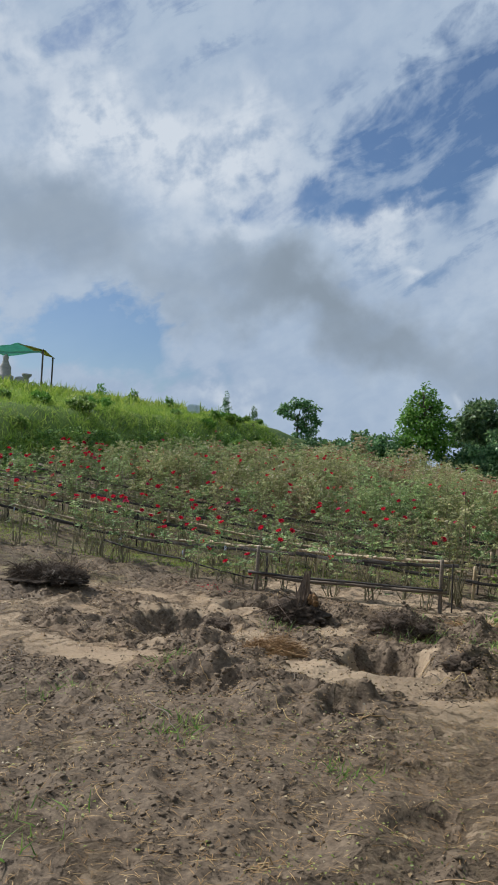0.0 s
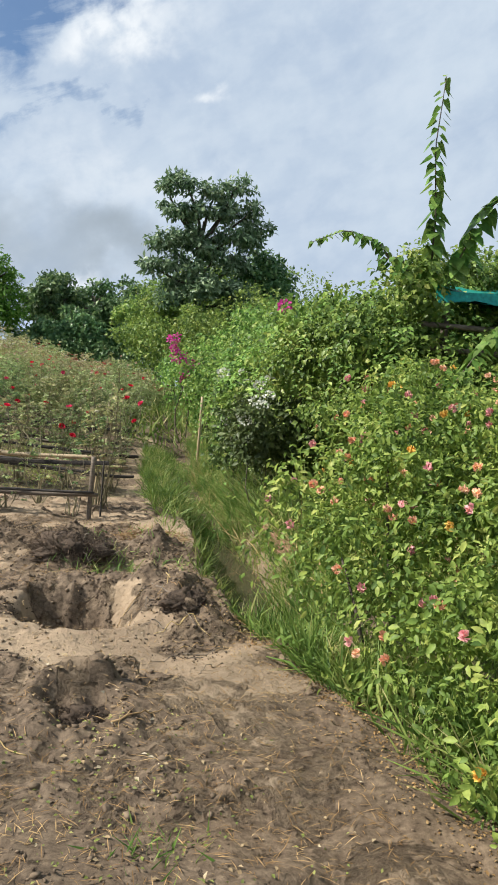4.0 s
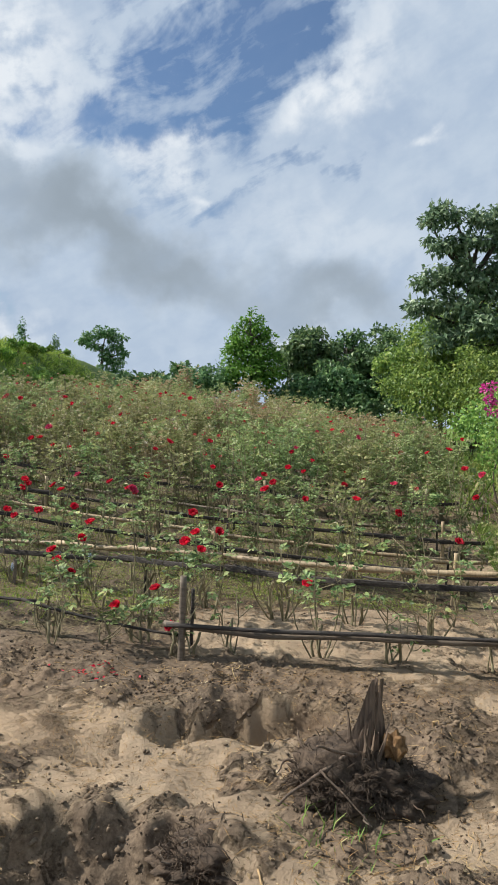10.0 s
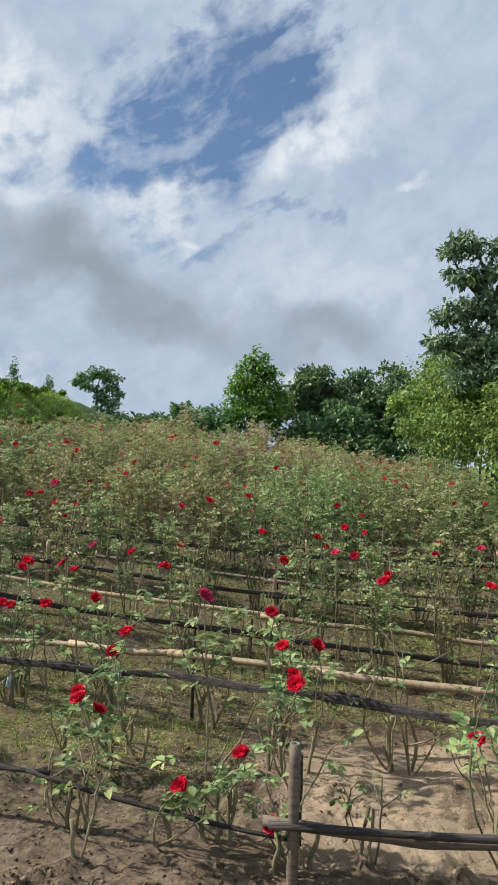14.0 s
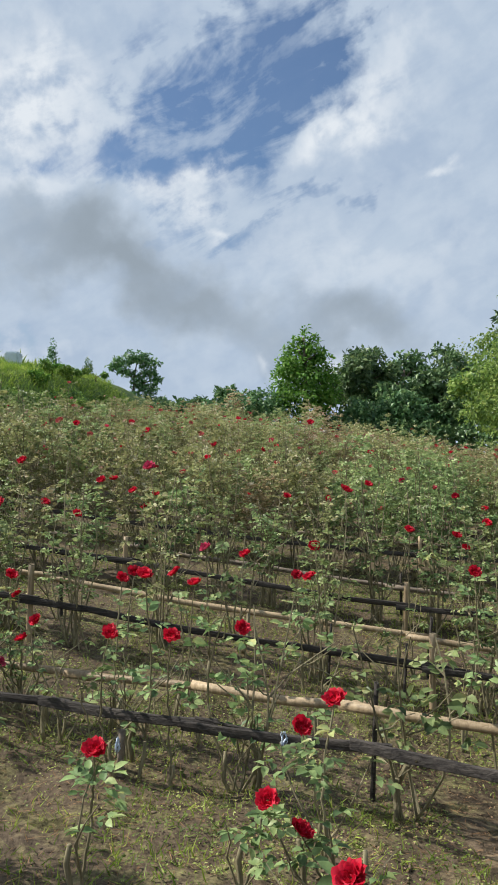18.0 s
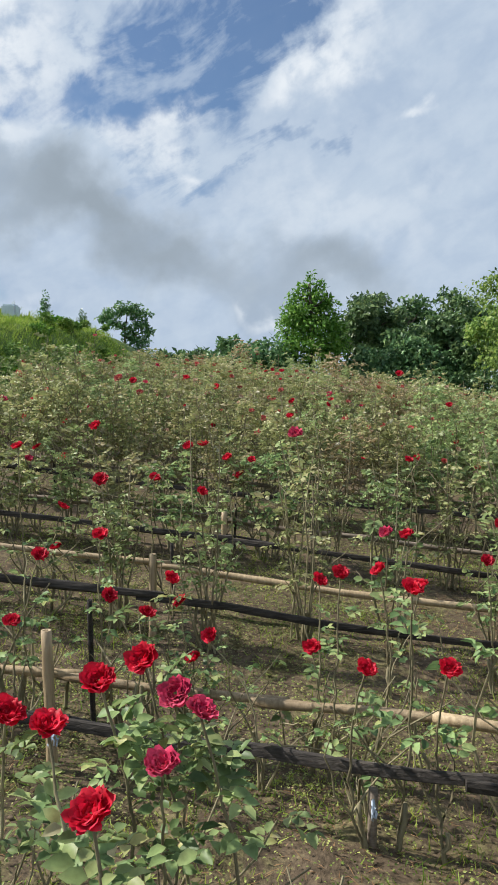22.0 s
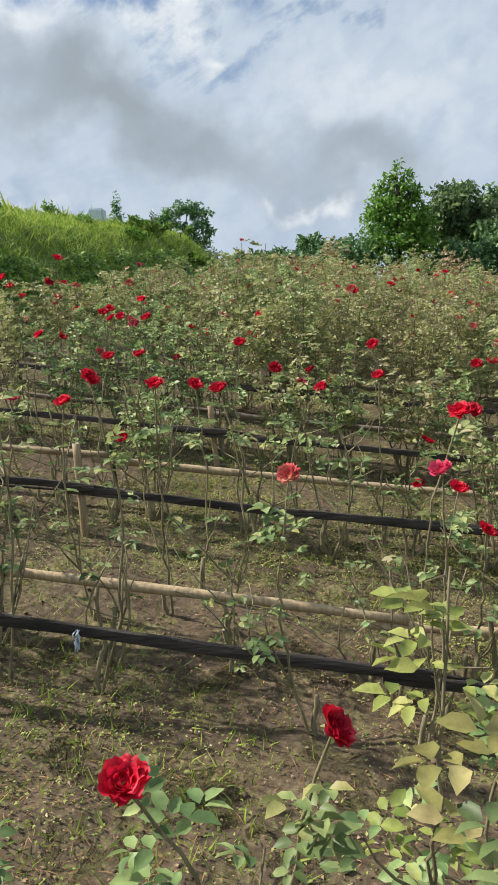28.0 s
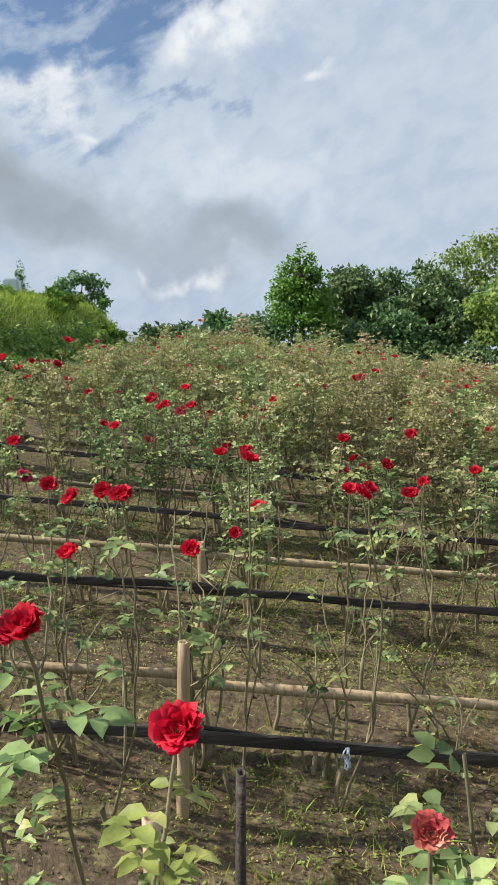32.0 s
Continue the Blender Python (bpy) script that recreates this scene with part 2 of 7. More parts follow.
def soil_material():
    m, nt, b = principled("soil", 0.95, 0.15)
    c = obj_coord(nt)
    broad = tex_noise(nt, 0.5, 5, 0.6, c)
    mid = tex_noise(nt, 2.6, 10, 0.66, c, 0.6)
    spots = tex_noise(nt, 7.5, 12, 0.72, c)
    fine = tex_noise(nt, 30, 8, 0.72, c)
    grain = tex_noise(nt, 120, 4, 0.7, c)
    att = nt.nodes.new("ShaderNodeAttribute")
    att.attribute_name = "ground_kind"
    sepn = nt.nodes.new("ShaderNodeSeparateColor")
    nt.links.new(att.outputs["Color"], sepn.inputs[0])

    def summed(*terms):
        out = None
        for src, k in terms:
            q = ranged(nt, src, 0, 1, 0, k)
            if out is None:
                out = q
            else:
                a = nt.nodes.new("ShaderNodeMath")
                a.operation = "ADD"
                nt.links.new(out, a.inputs[0])
                nt.links.new(q, a.inputs[1])
                out = a.outputs[0]
        return out

    sand = tex_ramp(nt, fine, [(0.28, (0.295, 0.222, 0.15)), (0.5, (0.36, 0.272, 0.182)), (0.75, (0.415, 0.32, 0.22))])
    loam = tex_ramp(nt, fine, [(0.32, (0.052, 0.036, 0.024)), (0.52, (0.14, 0.102, 0.069)), (0.8, (0.27, 0.204, 0.138))])
    moist = tex_noise(nt, 1.4, 7, 0.6, c, 0.4)
    sand = mixed(nt, ranged(nt, moist, 0.44, 0.60, 0, 0.75), sand, (0.24, 0.178, 0.12))
    blend = summed((broad, 0.16), (mid, 0.62), (spots, 0.37), (att.outputs["Alpha"], 0.26))
    sandy = ranged(nt, blend, 0.625, 0.715)
    base = mixed(nt, sandy, loam, sand)
    ochre = mixed(nt, ranged(nt, broad, 0.52, 0.66, 0, 0.22), base, (0.36, 0.225, 0.12))
    # red: turned field soil, green: grass turf, blue: wet ditch and darker soil, alpha: swept sand
    dark_loam = tex_ramp(nt, fine, [(0.32, (0.036, 0.026, 0.017)), (0.52, (0.10, 0.073, 0.047)), (0.8, (0.20, 0.15, 0.098))])
    scraps = mixed(nt, ranged(nt, fine, 0.4, 0.66), (0.10, 0.09, 0.04), (0.25, 0.22, 0.10))
    # dark brown field loam; its depth also paints in the bushes' shade
    field = mixed(nt, ranged(nt, summed((mid, 0.45), (spots, 0.55)), 0.49, 0.60), dark_loam, scraps)
    col = mixed(nt, sepn.outputs[0], ochre, field)
    turf = tex_ramp(nt, mid, [(0.3, (0.06, 0.095, 0.02)), (0.6, (0.13, 0.195, 0.04)), (0.8, (0.21, 0.235, 0.07))])
    col = mixed(nt, sepn.outputs[1], col, turf)
    col = mixed(nt, sepn.outputs[2], col, dark_loam)
    nt.links.new(col, b.inputs["Base Color"])
    nt.links.new(ranged(nt, blend, 0.60, 0.74, 0.72, 0.97), b.inputs["Roughness"])
    # crumbly where the loam lies open, washed smooth where sand has settled
    times = nt.nodes.new("ShaderNodeMath")
    times.operation = "MULTIPLY"
    nt.links.new(summed((spots, 1.8), (fine, 0.7), (grain, 0.08)), times.inputs[0])
    nt.links.new(ranged(nt, blend, 0.60, 0.73, 1.0, 0.16), times.inputs[1])
    relief(nt, b, summed((mid, 0.45), (times.outputs[0], 1.0)), 1.0, 0.07)
    return m


def leaf_material(name, stops, translucent=0.35, rough=0.5, hue=0.015):
    """Leaves that differ one from the next, let some light through and have a dull gloss."""
    m, nt, b = principled(name, rough, 0.25)
    g = nt.nodes.new("ShaderNodeNewGeometry").outputs["Random Per Island"]
    # leaves of one spray are alike: part of the spread goes by clumps
    clump = ranged(nt, tex_noise(nt, 3.2, 3, 0.6, obj_coord(nt)), 0.36, 0.64)
    mx = nt.nodes.new("ShaderNodeMix")
    mx.inputs["Factor"].default_value = 0.5
    nt.links.new(g, mx.inputs["A"])
    nt.links.new(clump, mx.inputs["B"])
    col = tex_ramp(nt, ranged(nt, mx.outputs["Result"], 0.12, 0.88), stops)
    oi = nt.nodes.new("ShaderNodeObjectInfo").outputs["Random"]
    hsv = nt.nodes.new("ShaderNodeHueSaturation")
    nt.links.new(ranged(nt, oi, 0, 1, 0.82, 1.18), hsv.inputs["Value"])
    nt.links.new(ranged(nt, oi, 0, 1, 0.5 - hue, 0.5 + hue), hsv.inputs["Hue"])
    blotch = tex_noise(nt, 38, 4, 0.6, obj_coord(nt))
    dim = nt.nodes.new("ShaderNodeHueSaturation")
    nt.links.new(col, dim.inputs["Color"])
    nt.links.new(ranged(nt, blotch, 0.3, 0.7, 0.72, 1.22), dim.inputs["Value"])
    nt.links.new(dim.outputs[0], hsv.inputs["Color"])
    nt.links.new(hsv.outputs[0], b.inputs["Base Color"])
    t = nt.nodes.new("ShaderNodeBsdfTranslucent")
    nt.links.new(hsv.outputs[0], t.inputs["Color"])
    mx = nt.nodes.new("ShaderNodeMixShader")
    mx.inputs[0].default_value = 0.8 * translucent
    nt.links.new(b.outputs[0], mx.inputs[1])
    nt.links.new(t.outputs[0], mx.inputs[2])
    nt.links.new(mx.outputs[0], nt.nodes["Material Output"].inputs["Surface"])
    return m


def wood_material(name, dark, light, scale=(30, 30, 2), rough=0.75, bump=0.4):
    m, nt, b = principled(name, rough, 0.3)
    mp = nt.nodes.new("ShaderNodeMapping")
    mp.inputs["Scale"].default_value = scale
    nt.links.new(obj_coord(nt), mp.inputs["Vector"])
    g = tex_noise(nt, 1.0, 6, 0.65, mp.outputs[0], 0.8)
    big = tex_noise(nt, 3.0, 3, 0.5, obj_coord(nt))
    col = tex_ramp(nt, g, [(0.3, dark), (0.7, light)])
    oi = nt.nodes.new("ShaderNodeObjectInfo").outputs["Random"]
    hsv = nt.nodes.new("ShaderNodeHueSaturation")
    nt.links.new(ranged(nt, oi, 0, 1, 0.75, 1.2), hsv.inputs["Value"])
    nt.links.new(mixed(nt, ranged(nt, big, 0.45, 0.75, 0, 0.6), col, dark), hsv.inputs["Color"])
    nt.links.new(hsv.outputs[0], b.inputs["Base Color"])
    relief(nt, b, g, bump, 0.01)
    return m


def plain_material(name, colour, rough=0.6, vary=0.15, scale=12, spec=0.4):
    m, nt, b = principled(name, rough, spec)
    g = tex_noise(nt, scale, 5, 0.6, obj_coord(nt))
    lo = tuple(v * (1 - vary) for v in colour)
    hi = tuple(min(1, v * (1 + vary)) for v in colour)
    nt.links.new(tex_ramp(nt, g, [(0.3, lo), (0.7, hi)]), b.inputs["Base Color"])
    relief(nt, b, g, 0.15, 0.005)
    return m


SOIL = soil_material()
ROSE_LEAF = leaf_material("rose_leaf", [(0.0, (0.064, 0.106, 0.039)), (0.3, (0.146, 0.221, 0.083)), (0.6, (0.263, 0.352, 0.137)),
                                        (0.85, (0.379, 0.433, 0.176)), (0.95, (0.428, 0.414, 0.147)), (1.0, (0.526, 0.493, 0.275))], 0.4, 0.45)
ROSE_LEAF_OLD = leaf_material("weathered_rose_leaf", [(0.0, (0.185, 0.195, 0.088)), (0.3, (0.277, 0.299, 0.120)), (0.6, (0.375, 0.379, 0.164)),
                                                      (0.78, (0.395, 0.337, 0.176)), (0.92, (0.455, 0.420, 0.249)), (1.0, (0.569, 0.544, 0.373))], 0.42, 0.5)
ROSE_LEAF_RUST = leaf_material("rusty_rose_leaf", [(0.0, (0.191, 0.156, 0.090)), (0.3, (0.299, 0.249, 0.129)), (0.6, (0.386, 0.310, 0.172)),
                                                   (0.8, (0.416, 0.288, 0.179)), (0.94, (0.487, 0.392, 0.258)), (1.0, (0.613, 0.538, 0.401))], 0.42, 0.5)
ROSE_LEAF_GREEN = leaf_material("dull_green_rose_leaf", [(0.0, (0.149, 0.195, 0.080)), (0.35, (0.243, 0.316, 0.123)), (0.7, (0.342, 0.418, 0.167)),
                                                         (0.9, (0.444, 0.472, 0.207)), (1.0, (0.582, 0.597, 0.382))], 0.42, 0.45)
OCHRE_LEAF = leaf_material("ochre_rose_leaf", [(0.0, (0.15, 0.13, 0.045)), (0.5, (0.28, 0.25, 0.09)), (1.0, (0.42, 0.32, 0.17))], 0.4)
YOUNG_LEAF = leaf_material("young_rose_leaf", [(0.0, (0.17, 0.25, 0.06)), (0.5, (0.34, 0.40, 0.11)), (1.0, (0.52, 0.52, 0.20))], 0.45)
VINE_LEAF = leaf_material("vine_leaf", [(0.0, (0.065, 0.13, 0.032)), (0.35, (0.145, 0.25, 0.055)), (0.7, (0.25, 0.375, 0.085)), (0.92, (0.37, 0.47, 0.115)), (1.0, (0.46, 0.52, 0.16))], 0.45, 0.42)
LANTANA_LEAF = leaf_material("lantana_leaf", [(0.0, (0.075, 0.13, 0.03)), (0.4, (0.18, 0.265, 0.055)), (0.8, (0.31, 0.385, 0.085)), (1.0, (0.42, 0.45, 0.12))], 0.48)
SHRUB_LEAF = leaf_material("dark_shrub_leaf", [(0.0, (0.035, 0.06, 0.018)), (0.6, (0.085, 0.13, 0.04)), (1.0, (0.18, 0.23, 0.08))], 0.3)
TREE_LEAF = leaf_material("dark_tree_leaf", [(0.0, (0.045, 0.10, 0.04)), (0.5, (0.10, 0.195, 0.075)), (0.8, (0.18, 0.29, 0.11)), (1.0, (0.29, 0.39, 0.16))], 0.35, 0.36)
TALL_LEAF = leaf_material("glossy_tree_leaf", [(0.0, (0.07, 0.14, 0.075)), (0.5, (0.17, 0.28, 0.145)), (0.8, (0.29, 0.41, 0.23)), (1.0, (0.42, 0.53, 0.34))], 0.35, 0.34)
BRIGHT_LEAF = leaf_material("bright_tree_leaf", [(0.0, (0.06, 0.14, 0.022)), (0.6, (0.14, 0.28, 0.04)), (1.0, (0.27, 0.41, 0.08))], 0.45)
BANK_GRASS = leaf_material("bank_grass", [(0.0, (0.09, 0.17, 0.025)), (0.5, (0.26, 0.37, 0.05)), (1.0, (0.46, 0.50, 0.11))], 0.45)
GRASS = leaf_material("grass_blade", [(0.0, (0.075, 0.14, 0.032)), (0.5, (0.165, 0.26, 0.055)), (0.8, (0.31, 0.36, 0.10)), (1.0, (0.48, 0.43, 0.20))])
PETAL_RED = leaf_material("red_petal", [(0.0, (0.46, 0.006, 0.022)), (0.6, (0.70, 0.014, 0.05)), (1.0, (0.84, 0.10, 0.15))], 0.4, 0.55, 0.0)
PETAL_PINK = leaf_material("pink_petal", [(0.0, (0.55, 0.02, 0.09)), (1.0, (0.80, 0.13, 0.22))], 0.3, 0.6, 0.0)
PETAL_PALE = leaf_material("withered_petal", [(0.0, (0.45, 0.27, 0.18)), (0.5, (0.66, 0.48, 0.36)), (1.0, (0.74, 0.64, 0.50))], 0.3, 0.8, 0.0)
PETAL_FADED = leaf_material("faded_petal", [(0.0, (0.48, 0.05, 0.07)), (0.5, (0.58, 0.15, 0.12)), (0.8, (0.62, 0.30, 0.20)), (1.0, (0.66, 0.50, 0.36))], 0.25, 0.7, 0.0)
MAGENTA = leaf_material("magenta_bract", [(0.0, (0.5, 0.02, 0.22)), (1.0, (0.75, 0.10, 0.42))], 0.35, 0.6, 0.0)
WHITE_PETAL = leaf_material("white_petal", [(0.0, (0.6, 0.62, 0.5)), (1.0, (0.82, 0.82, 0.75))], 0.3, 0.6, 0.0)
LANTANA_ORANGE = leaf_material("orange_floret", [(0.0, (0.72, 0.30, 0.18)), (1.0, (0.84, 0.54, 0.36))], 0.25, 0.6, 0.0)
LANTANA_PINK = leaf_material("pink_floret", [(0.0, (0.72, 0.24, 0.30)), (1.0, (0.84, 0.48, 0.44))], 0.25, 0.6, 0.0)
LANTANA_YELLOW = leaf_material("yellow_floret", [(0.0, (0.70, 0.33, 0.06)), (1.0, (0.80, 0.52, 0.12))], 0.25, 0.6, 0.0)
CANE = wood_material("rose_cane", (0.12, 0.10, 0.055), (0.31, 0.275, 0.165), (40, 40, 6))
BAMBOO = wood_material("tan_bamboo", (0.25, 0.18, 0.105), (0.52, 0.40, 0.25), (60, 60, 3), 0.5)
DARK_RAIL = wood_material("blackened_bamboo", (0.014, 0.012, 0.011), (0.10, 0.086, 0.074), (5, 60, 60), 0.85, 0.9)
GREY_RAIL = wood_material("grey_weathered_bamboo", (0.10, 0.08, 0.06), (0.26, 0.21, 0.16), (4, 60, 60), 0.7)
BARK = wood_material("bark", (0.05, 0.04, 0.03), (0.16, 0.13, 0.10), (20, 20, 5))
DEAD_WOOD = wood_material("dead_root", (0.05, 0.036, 0.025), (0.21, 0.15, 0.105), (30, 30, 8), 0.85, 0.8)
CANOPY_TEAL = leaf_material("faded_teal_sheet", [(0.0, (0.22, 0.55, 0.50)), (1.0, (0.30, 0.62, 0.56))], 0.65, 0.6)
TARP = leaf_material("teal_tarp", [(0.0, (0.02, 0.29, 0.25)), (1.0, (0.03, 0.36, 0.31))], 0.4, 0.45)
BROWN_STRAW = leaf_material("brown_straw", [(0.0, (0.14, 0.075, 0.03)), (0.6, (0.30, 0.18, 0.08)), (1.0, (0.46, 0.31, 0.15))], 0.15, 0.7)
STRAW = leaf_material("straw", [(0.0, (0.28, 0.17, 0.07)), (1.0, (0.55, 0.40, 0.20))], 0.15, 0.7)

# ---- building helpers ----


def sstep(a, b, v):
    t = np.clip((np.asarray(v, float) - a) / (b - a), 0, 1)
    return t * t * (3 - 2 * t)


def mesh_object(name, verts, faces, material, parent=None, label="", smooth=True):
    me = bpy.data.meshes.new(name)
    if isinstance(faces, np.ndarray):
        n, k = faces.shape
        me.vertices.add(len(verts))
        me.vertices.foreach_set("co", np.asarray(verts, np.float32).ravel())
        me.loops.add(n * k)
        me.loops.foreach_set("vertex_index", faces.astype(np.int32).ravel())
        me.polygons.add(n)
        me.polygons.foreach_set("loop_start", np.arange(0, n * k, k, dtype=np.int32))
        me.polygons.foreach_set("loop_total", np.full(n, k, np.int32))
        me.update(calc_edges=True)
    else:
        me.from_pydata([tuple(v) for v in verts], [], faces)
    if smooth:
        me.polygons.foreach_set("use_smooth", np.ones(len(me.polygons), bool))
    me.materials.append(material)
    ob = new(name, me)
    if parent is not None:
        ob.parent = parent
    if label:
        ob["label"] = label
    return ob


def empty(name, loc, label, category, group="", rz=0.0):
    ob = new(name)
    ob.empty_display_size = 0.1
    ob.matrix_world = pose(*loc, 0, 0, rz)
    return tagged(ob, label, category, group)


def basis(d):
    """Two unit rows across each row of d."""
    d = d / np.maximum(np.linalg.norm(d, axis=-1, keepdims=True), 1e-9)
    ref = np.where(np.abs(d[..., 2:3]) > 0.9, np.array([1.0, 0, 0]), np.array([0, 0, 1.0]))
    a = np.cross(d, ref)
    a /= np.linalg.norm(a, axis=-1, keepdims=True)
    return d, a, np.cross(a, d)


def tube_data(points, radii, sides=7, flat=1.0, cap=True):
    p = np.asarray(points, float)
    r = np.broadcast_to(np.asarray(radii, float), (len(p),))
    d = np.gradient(p, axis=0)
    d, a, b = basis(d)
    ang = np.linspace(0, 2 * np.pi, sides, endpoint=False)
    ring = np.cos(ang)[None, :, None] * a[:, None] + flat * np.sin(ang)[None, :, None] * b[:, None]
    v = (p[:, None] + r[:, None, None] * ring).reshape(-1, 3)
    f = []
    for i in range(len(p) - 1):
        for j in range(sides):
            k = (j + 1) % sides
            f.append((i * sides + j, i * sides + k, (i + 1) * sides + k, (i + 1) * sides + j))
    if cap:
        f.append(tuple(range(sides - 1, -1, -1)))
        f.append(tuple((len(p) - 1) * sides + j for j in range(sides)))
    return v, f


def joined(pieces):
    vs, fs, n = [], [], 0
    for v, f in pieces:
        vs.append(np.asarray(v))
        fs += [tuple(int(i) + n for i in q) for q in f]
        n += len(v)
    return np.concatenate(vs), fs


def leaf_data(pos, along, normal, length, width, fold=0.25, droop=0.15):
    """Folded pointed leaves, one island each: five corners, four triangles."""
    pos, along, normal = (np.asarray(v, float) for v in (pos, along, normal))
    n = len(pos)
    along = along / np.linalg.norm(along, axis=1, keepdims=True)
    side = np.cross(along, normal)
    side /= np.maximum(np.linalg.norm(side, axis=1, keepdims=True), 1e-6)
    up = np.cross(side, along)
    length = np.broadcast_to(length, (n,))[:, None]
    width = np.broadcast_to(width, (n,))[:, None]
    mid = pos + along * length * 0.45
    v = np.stack([pos, mid + side * width * 0.5 + up * width * fold, mid, mid - side * width * 0.5 + up * width * fold,
                  pos + along * length - up * length * droop], 1).reshape(-1, 3)
    k = np.array([[0, 2, 1], [0, 3, 2], [1, 2, 4], [2, 3, 4]])
    return v, (np.arange(n)[:, None, None] * 5 + k[None]).reshape(-1, 3)


def ovate_data(pos, along, normal, length, width, fold=0.2, droop=0.18):
    """Rounder leaves for bushes close to the walk: eight corners, eight triangles."""
    pos, along, normal = (np.asarray(v, float) for v in (pos, along, normal))
    n = len(pos)
    along = along / np.linalg.norm(along, axis=1, keepdims=True)
    side = np.cross(along, normal)
    side /= np.maximum(np.linalg.norm(side, axis=1, keepdims=True), 1e-6)
    up = np.cross(side, along)
    ln = np.broadcast_to(length, (n,))[:, None]
    w = np.broadcast_to(width, (n,))[:, None]

    def at(u, s, lift):
        return pos + along * ln * u + side * w * s + up * (w * lift - ln * droop * u * u)

    v = np.stack([at(0, 0, 0), at(0.28, 0.46, fold), at(0.28, 0, 0), at(0.28, -0.46, fold), at(0.66, 0.42, fold), at(0.66, 0, 0), at(0.66, -0.42, fold), at(1, 0, 0)], 1).reshape(-1, 3)
    k = np.array([[0, 2, 1], [0, 3, 2], [1, 2, 5], [1, 5, 4], [2, 3, 6], [2, 6, 5], [4, 5, 7], [5, 6, 7]])
    return v, (np.arange(n)[:, None, None] * 8 + k[None]).reshape(-1, 3)


def merged(parts):
    vs, fs, n = [], [], 0
    for v, f in parts:
        vs.append(v)
        fs.append(f + n)
        n += len(v)
    return np.concatenate(vs), np.concatenate(fs)


def unit_rows(rng, n):
    v = rng.normal(size=(n, 3))
    return v / np.linalg.norm(v, axis=1, keepdims=True)


# ---- the lie of the land ----
ROW_Y = [8.7, 10.6, 12.27, 13.77] + [15.3 + 1.5 * k for k in range(13)]


def row_right(y):
    return -0.15 + 0.2 * np.maximum(np.asarray(y, float) - 8.4, 0) * sstep(8, 12, y)


def bank_edge(y):
    return np.interp(y, [10, 14, 20, 32, 36], [-11.4, -10.75, -10.0, -8.7, -8.3])


def ditch_x(y):
    y = np.asarray(y, float)
    return 0.70 + 0.03 * np.sin(y * 1.9) + 0.14 * np.maximum(y - 6.2, 0)


PITS = [(-0.55, 5.55, 0.36, 0.30), (-1.92, 7.48, 0.28, 0.22), (-2.35, 6.1, 0.50, 0.20), (-0.62, 4.3, 0.17, 0.08), (-1.5, 4.5, 0.36, 0.09),
        (-2.18, 7.45, 0.26, 0.17), (-1.64, 7.50, 0.26, 0.17), (-0.1, 3.0, 0.2, 0.05), (-3.6, 4.6, 0.5, 0.05)]
MOUNDS = [(-0.02, 5.75, 0.50, 0.13), (-0.50, 6.75, 0.46, 0.15), (-1.05, 7.0, 0.40, 0.12), (-1.42, 6.75, 0.28, 0.12), (0.08, 5.25, 0.28, 0.09), (-0.62, 4.45, 0.20, 0.10),
          (-1.62, 4.85, 0.3, 0.10), (-2.0, 5.75, 0.28, 0.08), (-2.0, 6.35, 0.25, 0.09), (-1.1, 4.25, 0.22, 0.07), (-0.3, 2.75, 0.2, 0.07), (-2.9, 6.7, 0.4, 0.07),
          (0.15, 6.9, 0.25, 0.10), (-3.2, 5.6, 0.3, 0.07), (-4.05, 6.7, 0.5, 0.10), (-3.55, 6.25, 0.2, 0.08)]


def value_noise(x, y, cell, seed):
    x, y = np.asarray(x, float) / cell, np.asarray(y, float) / cell
    xi, yi = np.floor(x), np.floor(y)
    fx, fy = x - xi, y - yi
    fx, fy = fx * fx * (3 - 2 * fx), fy * fy * (3 - 2 * fy)

    def h(a, b):
        s = np.sin(a * 127.1 + b * 311.7 + seed * 74.7) * 43758.5453
        return s - np.floor(s)

    return ((h(xi, yi) * (1 - fx) + h(xi + 1, yi) * fx) * (1 - fy) + (h(xi, yi + 1) * (1 - fx) + h(xi + 1, yi + 1) * fx) * fy) - 0.5


# places where dark humus was dug up: x, y, radius
HUMUS = [(-1.45, 6.68, 0.42), (-0.5, 6.55, 0.48), (-1.0, 7.05, 0.35), (-2.45, 6.1, 0.48), (-1.95, 7.92, 0.30), (-2.4, 7.85, 0.25), (-1.55, 4.5, 0.5), (0.02, 5.45, 0.2), (-1.0, 4.75, 0.25),
         (-4.05, 6.75, 0.62), (-3.3, 5.6, 0.32), (-1.9, 5.5, 0.3), (-1.0, 5.55, 0.2), (-0.76, 5.62, 0.20), (0.0, 5.72, 0.40), (0.16, 5.25, 0.28), (-0.05, 4.95, 0.2), (0.15, 6.75, 0.3), (-0.8, 7.5, 0.4), (-1.3, 7.75, 0.4), (-0.2, 7.3, 0.25), (-0.45, 5.78, 0.18), (-2.6, 4.4, 0.4), (-2.6, 3.2, 0.4), (-3.4, 3.8, 0.4), (-1.15, 6.1, 0.2), (-0.3, 6.1, 0.22),
         (-4.2, 8.6, 0.75), (-5.5, 8.95, 0.7), (-6.5, 9.2, 0.5), (-3.2, 8.15, 0.5), (-7.4, 9.6, 0.5)]


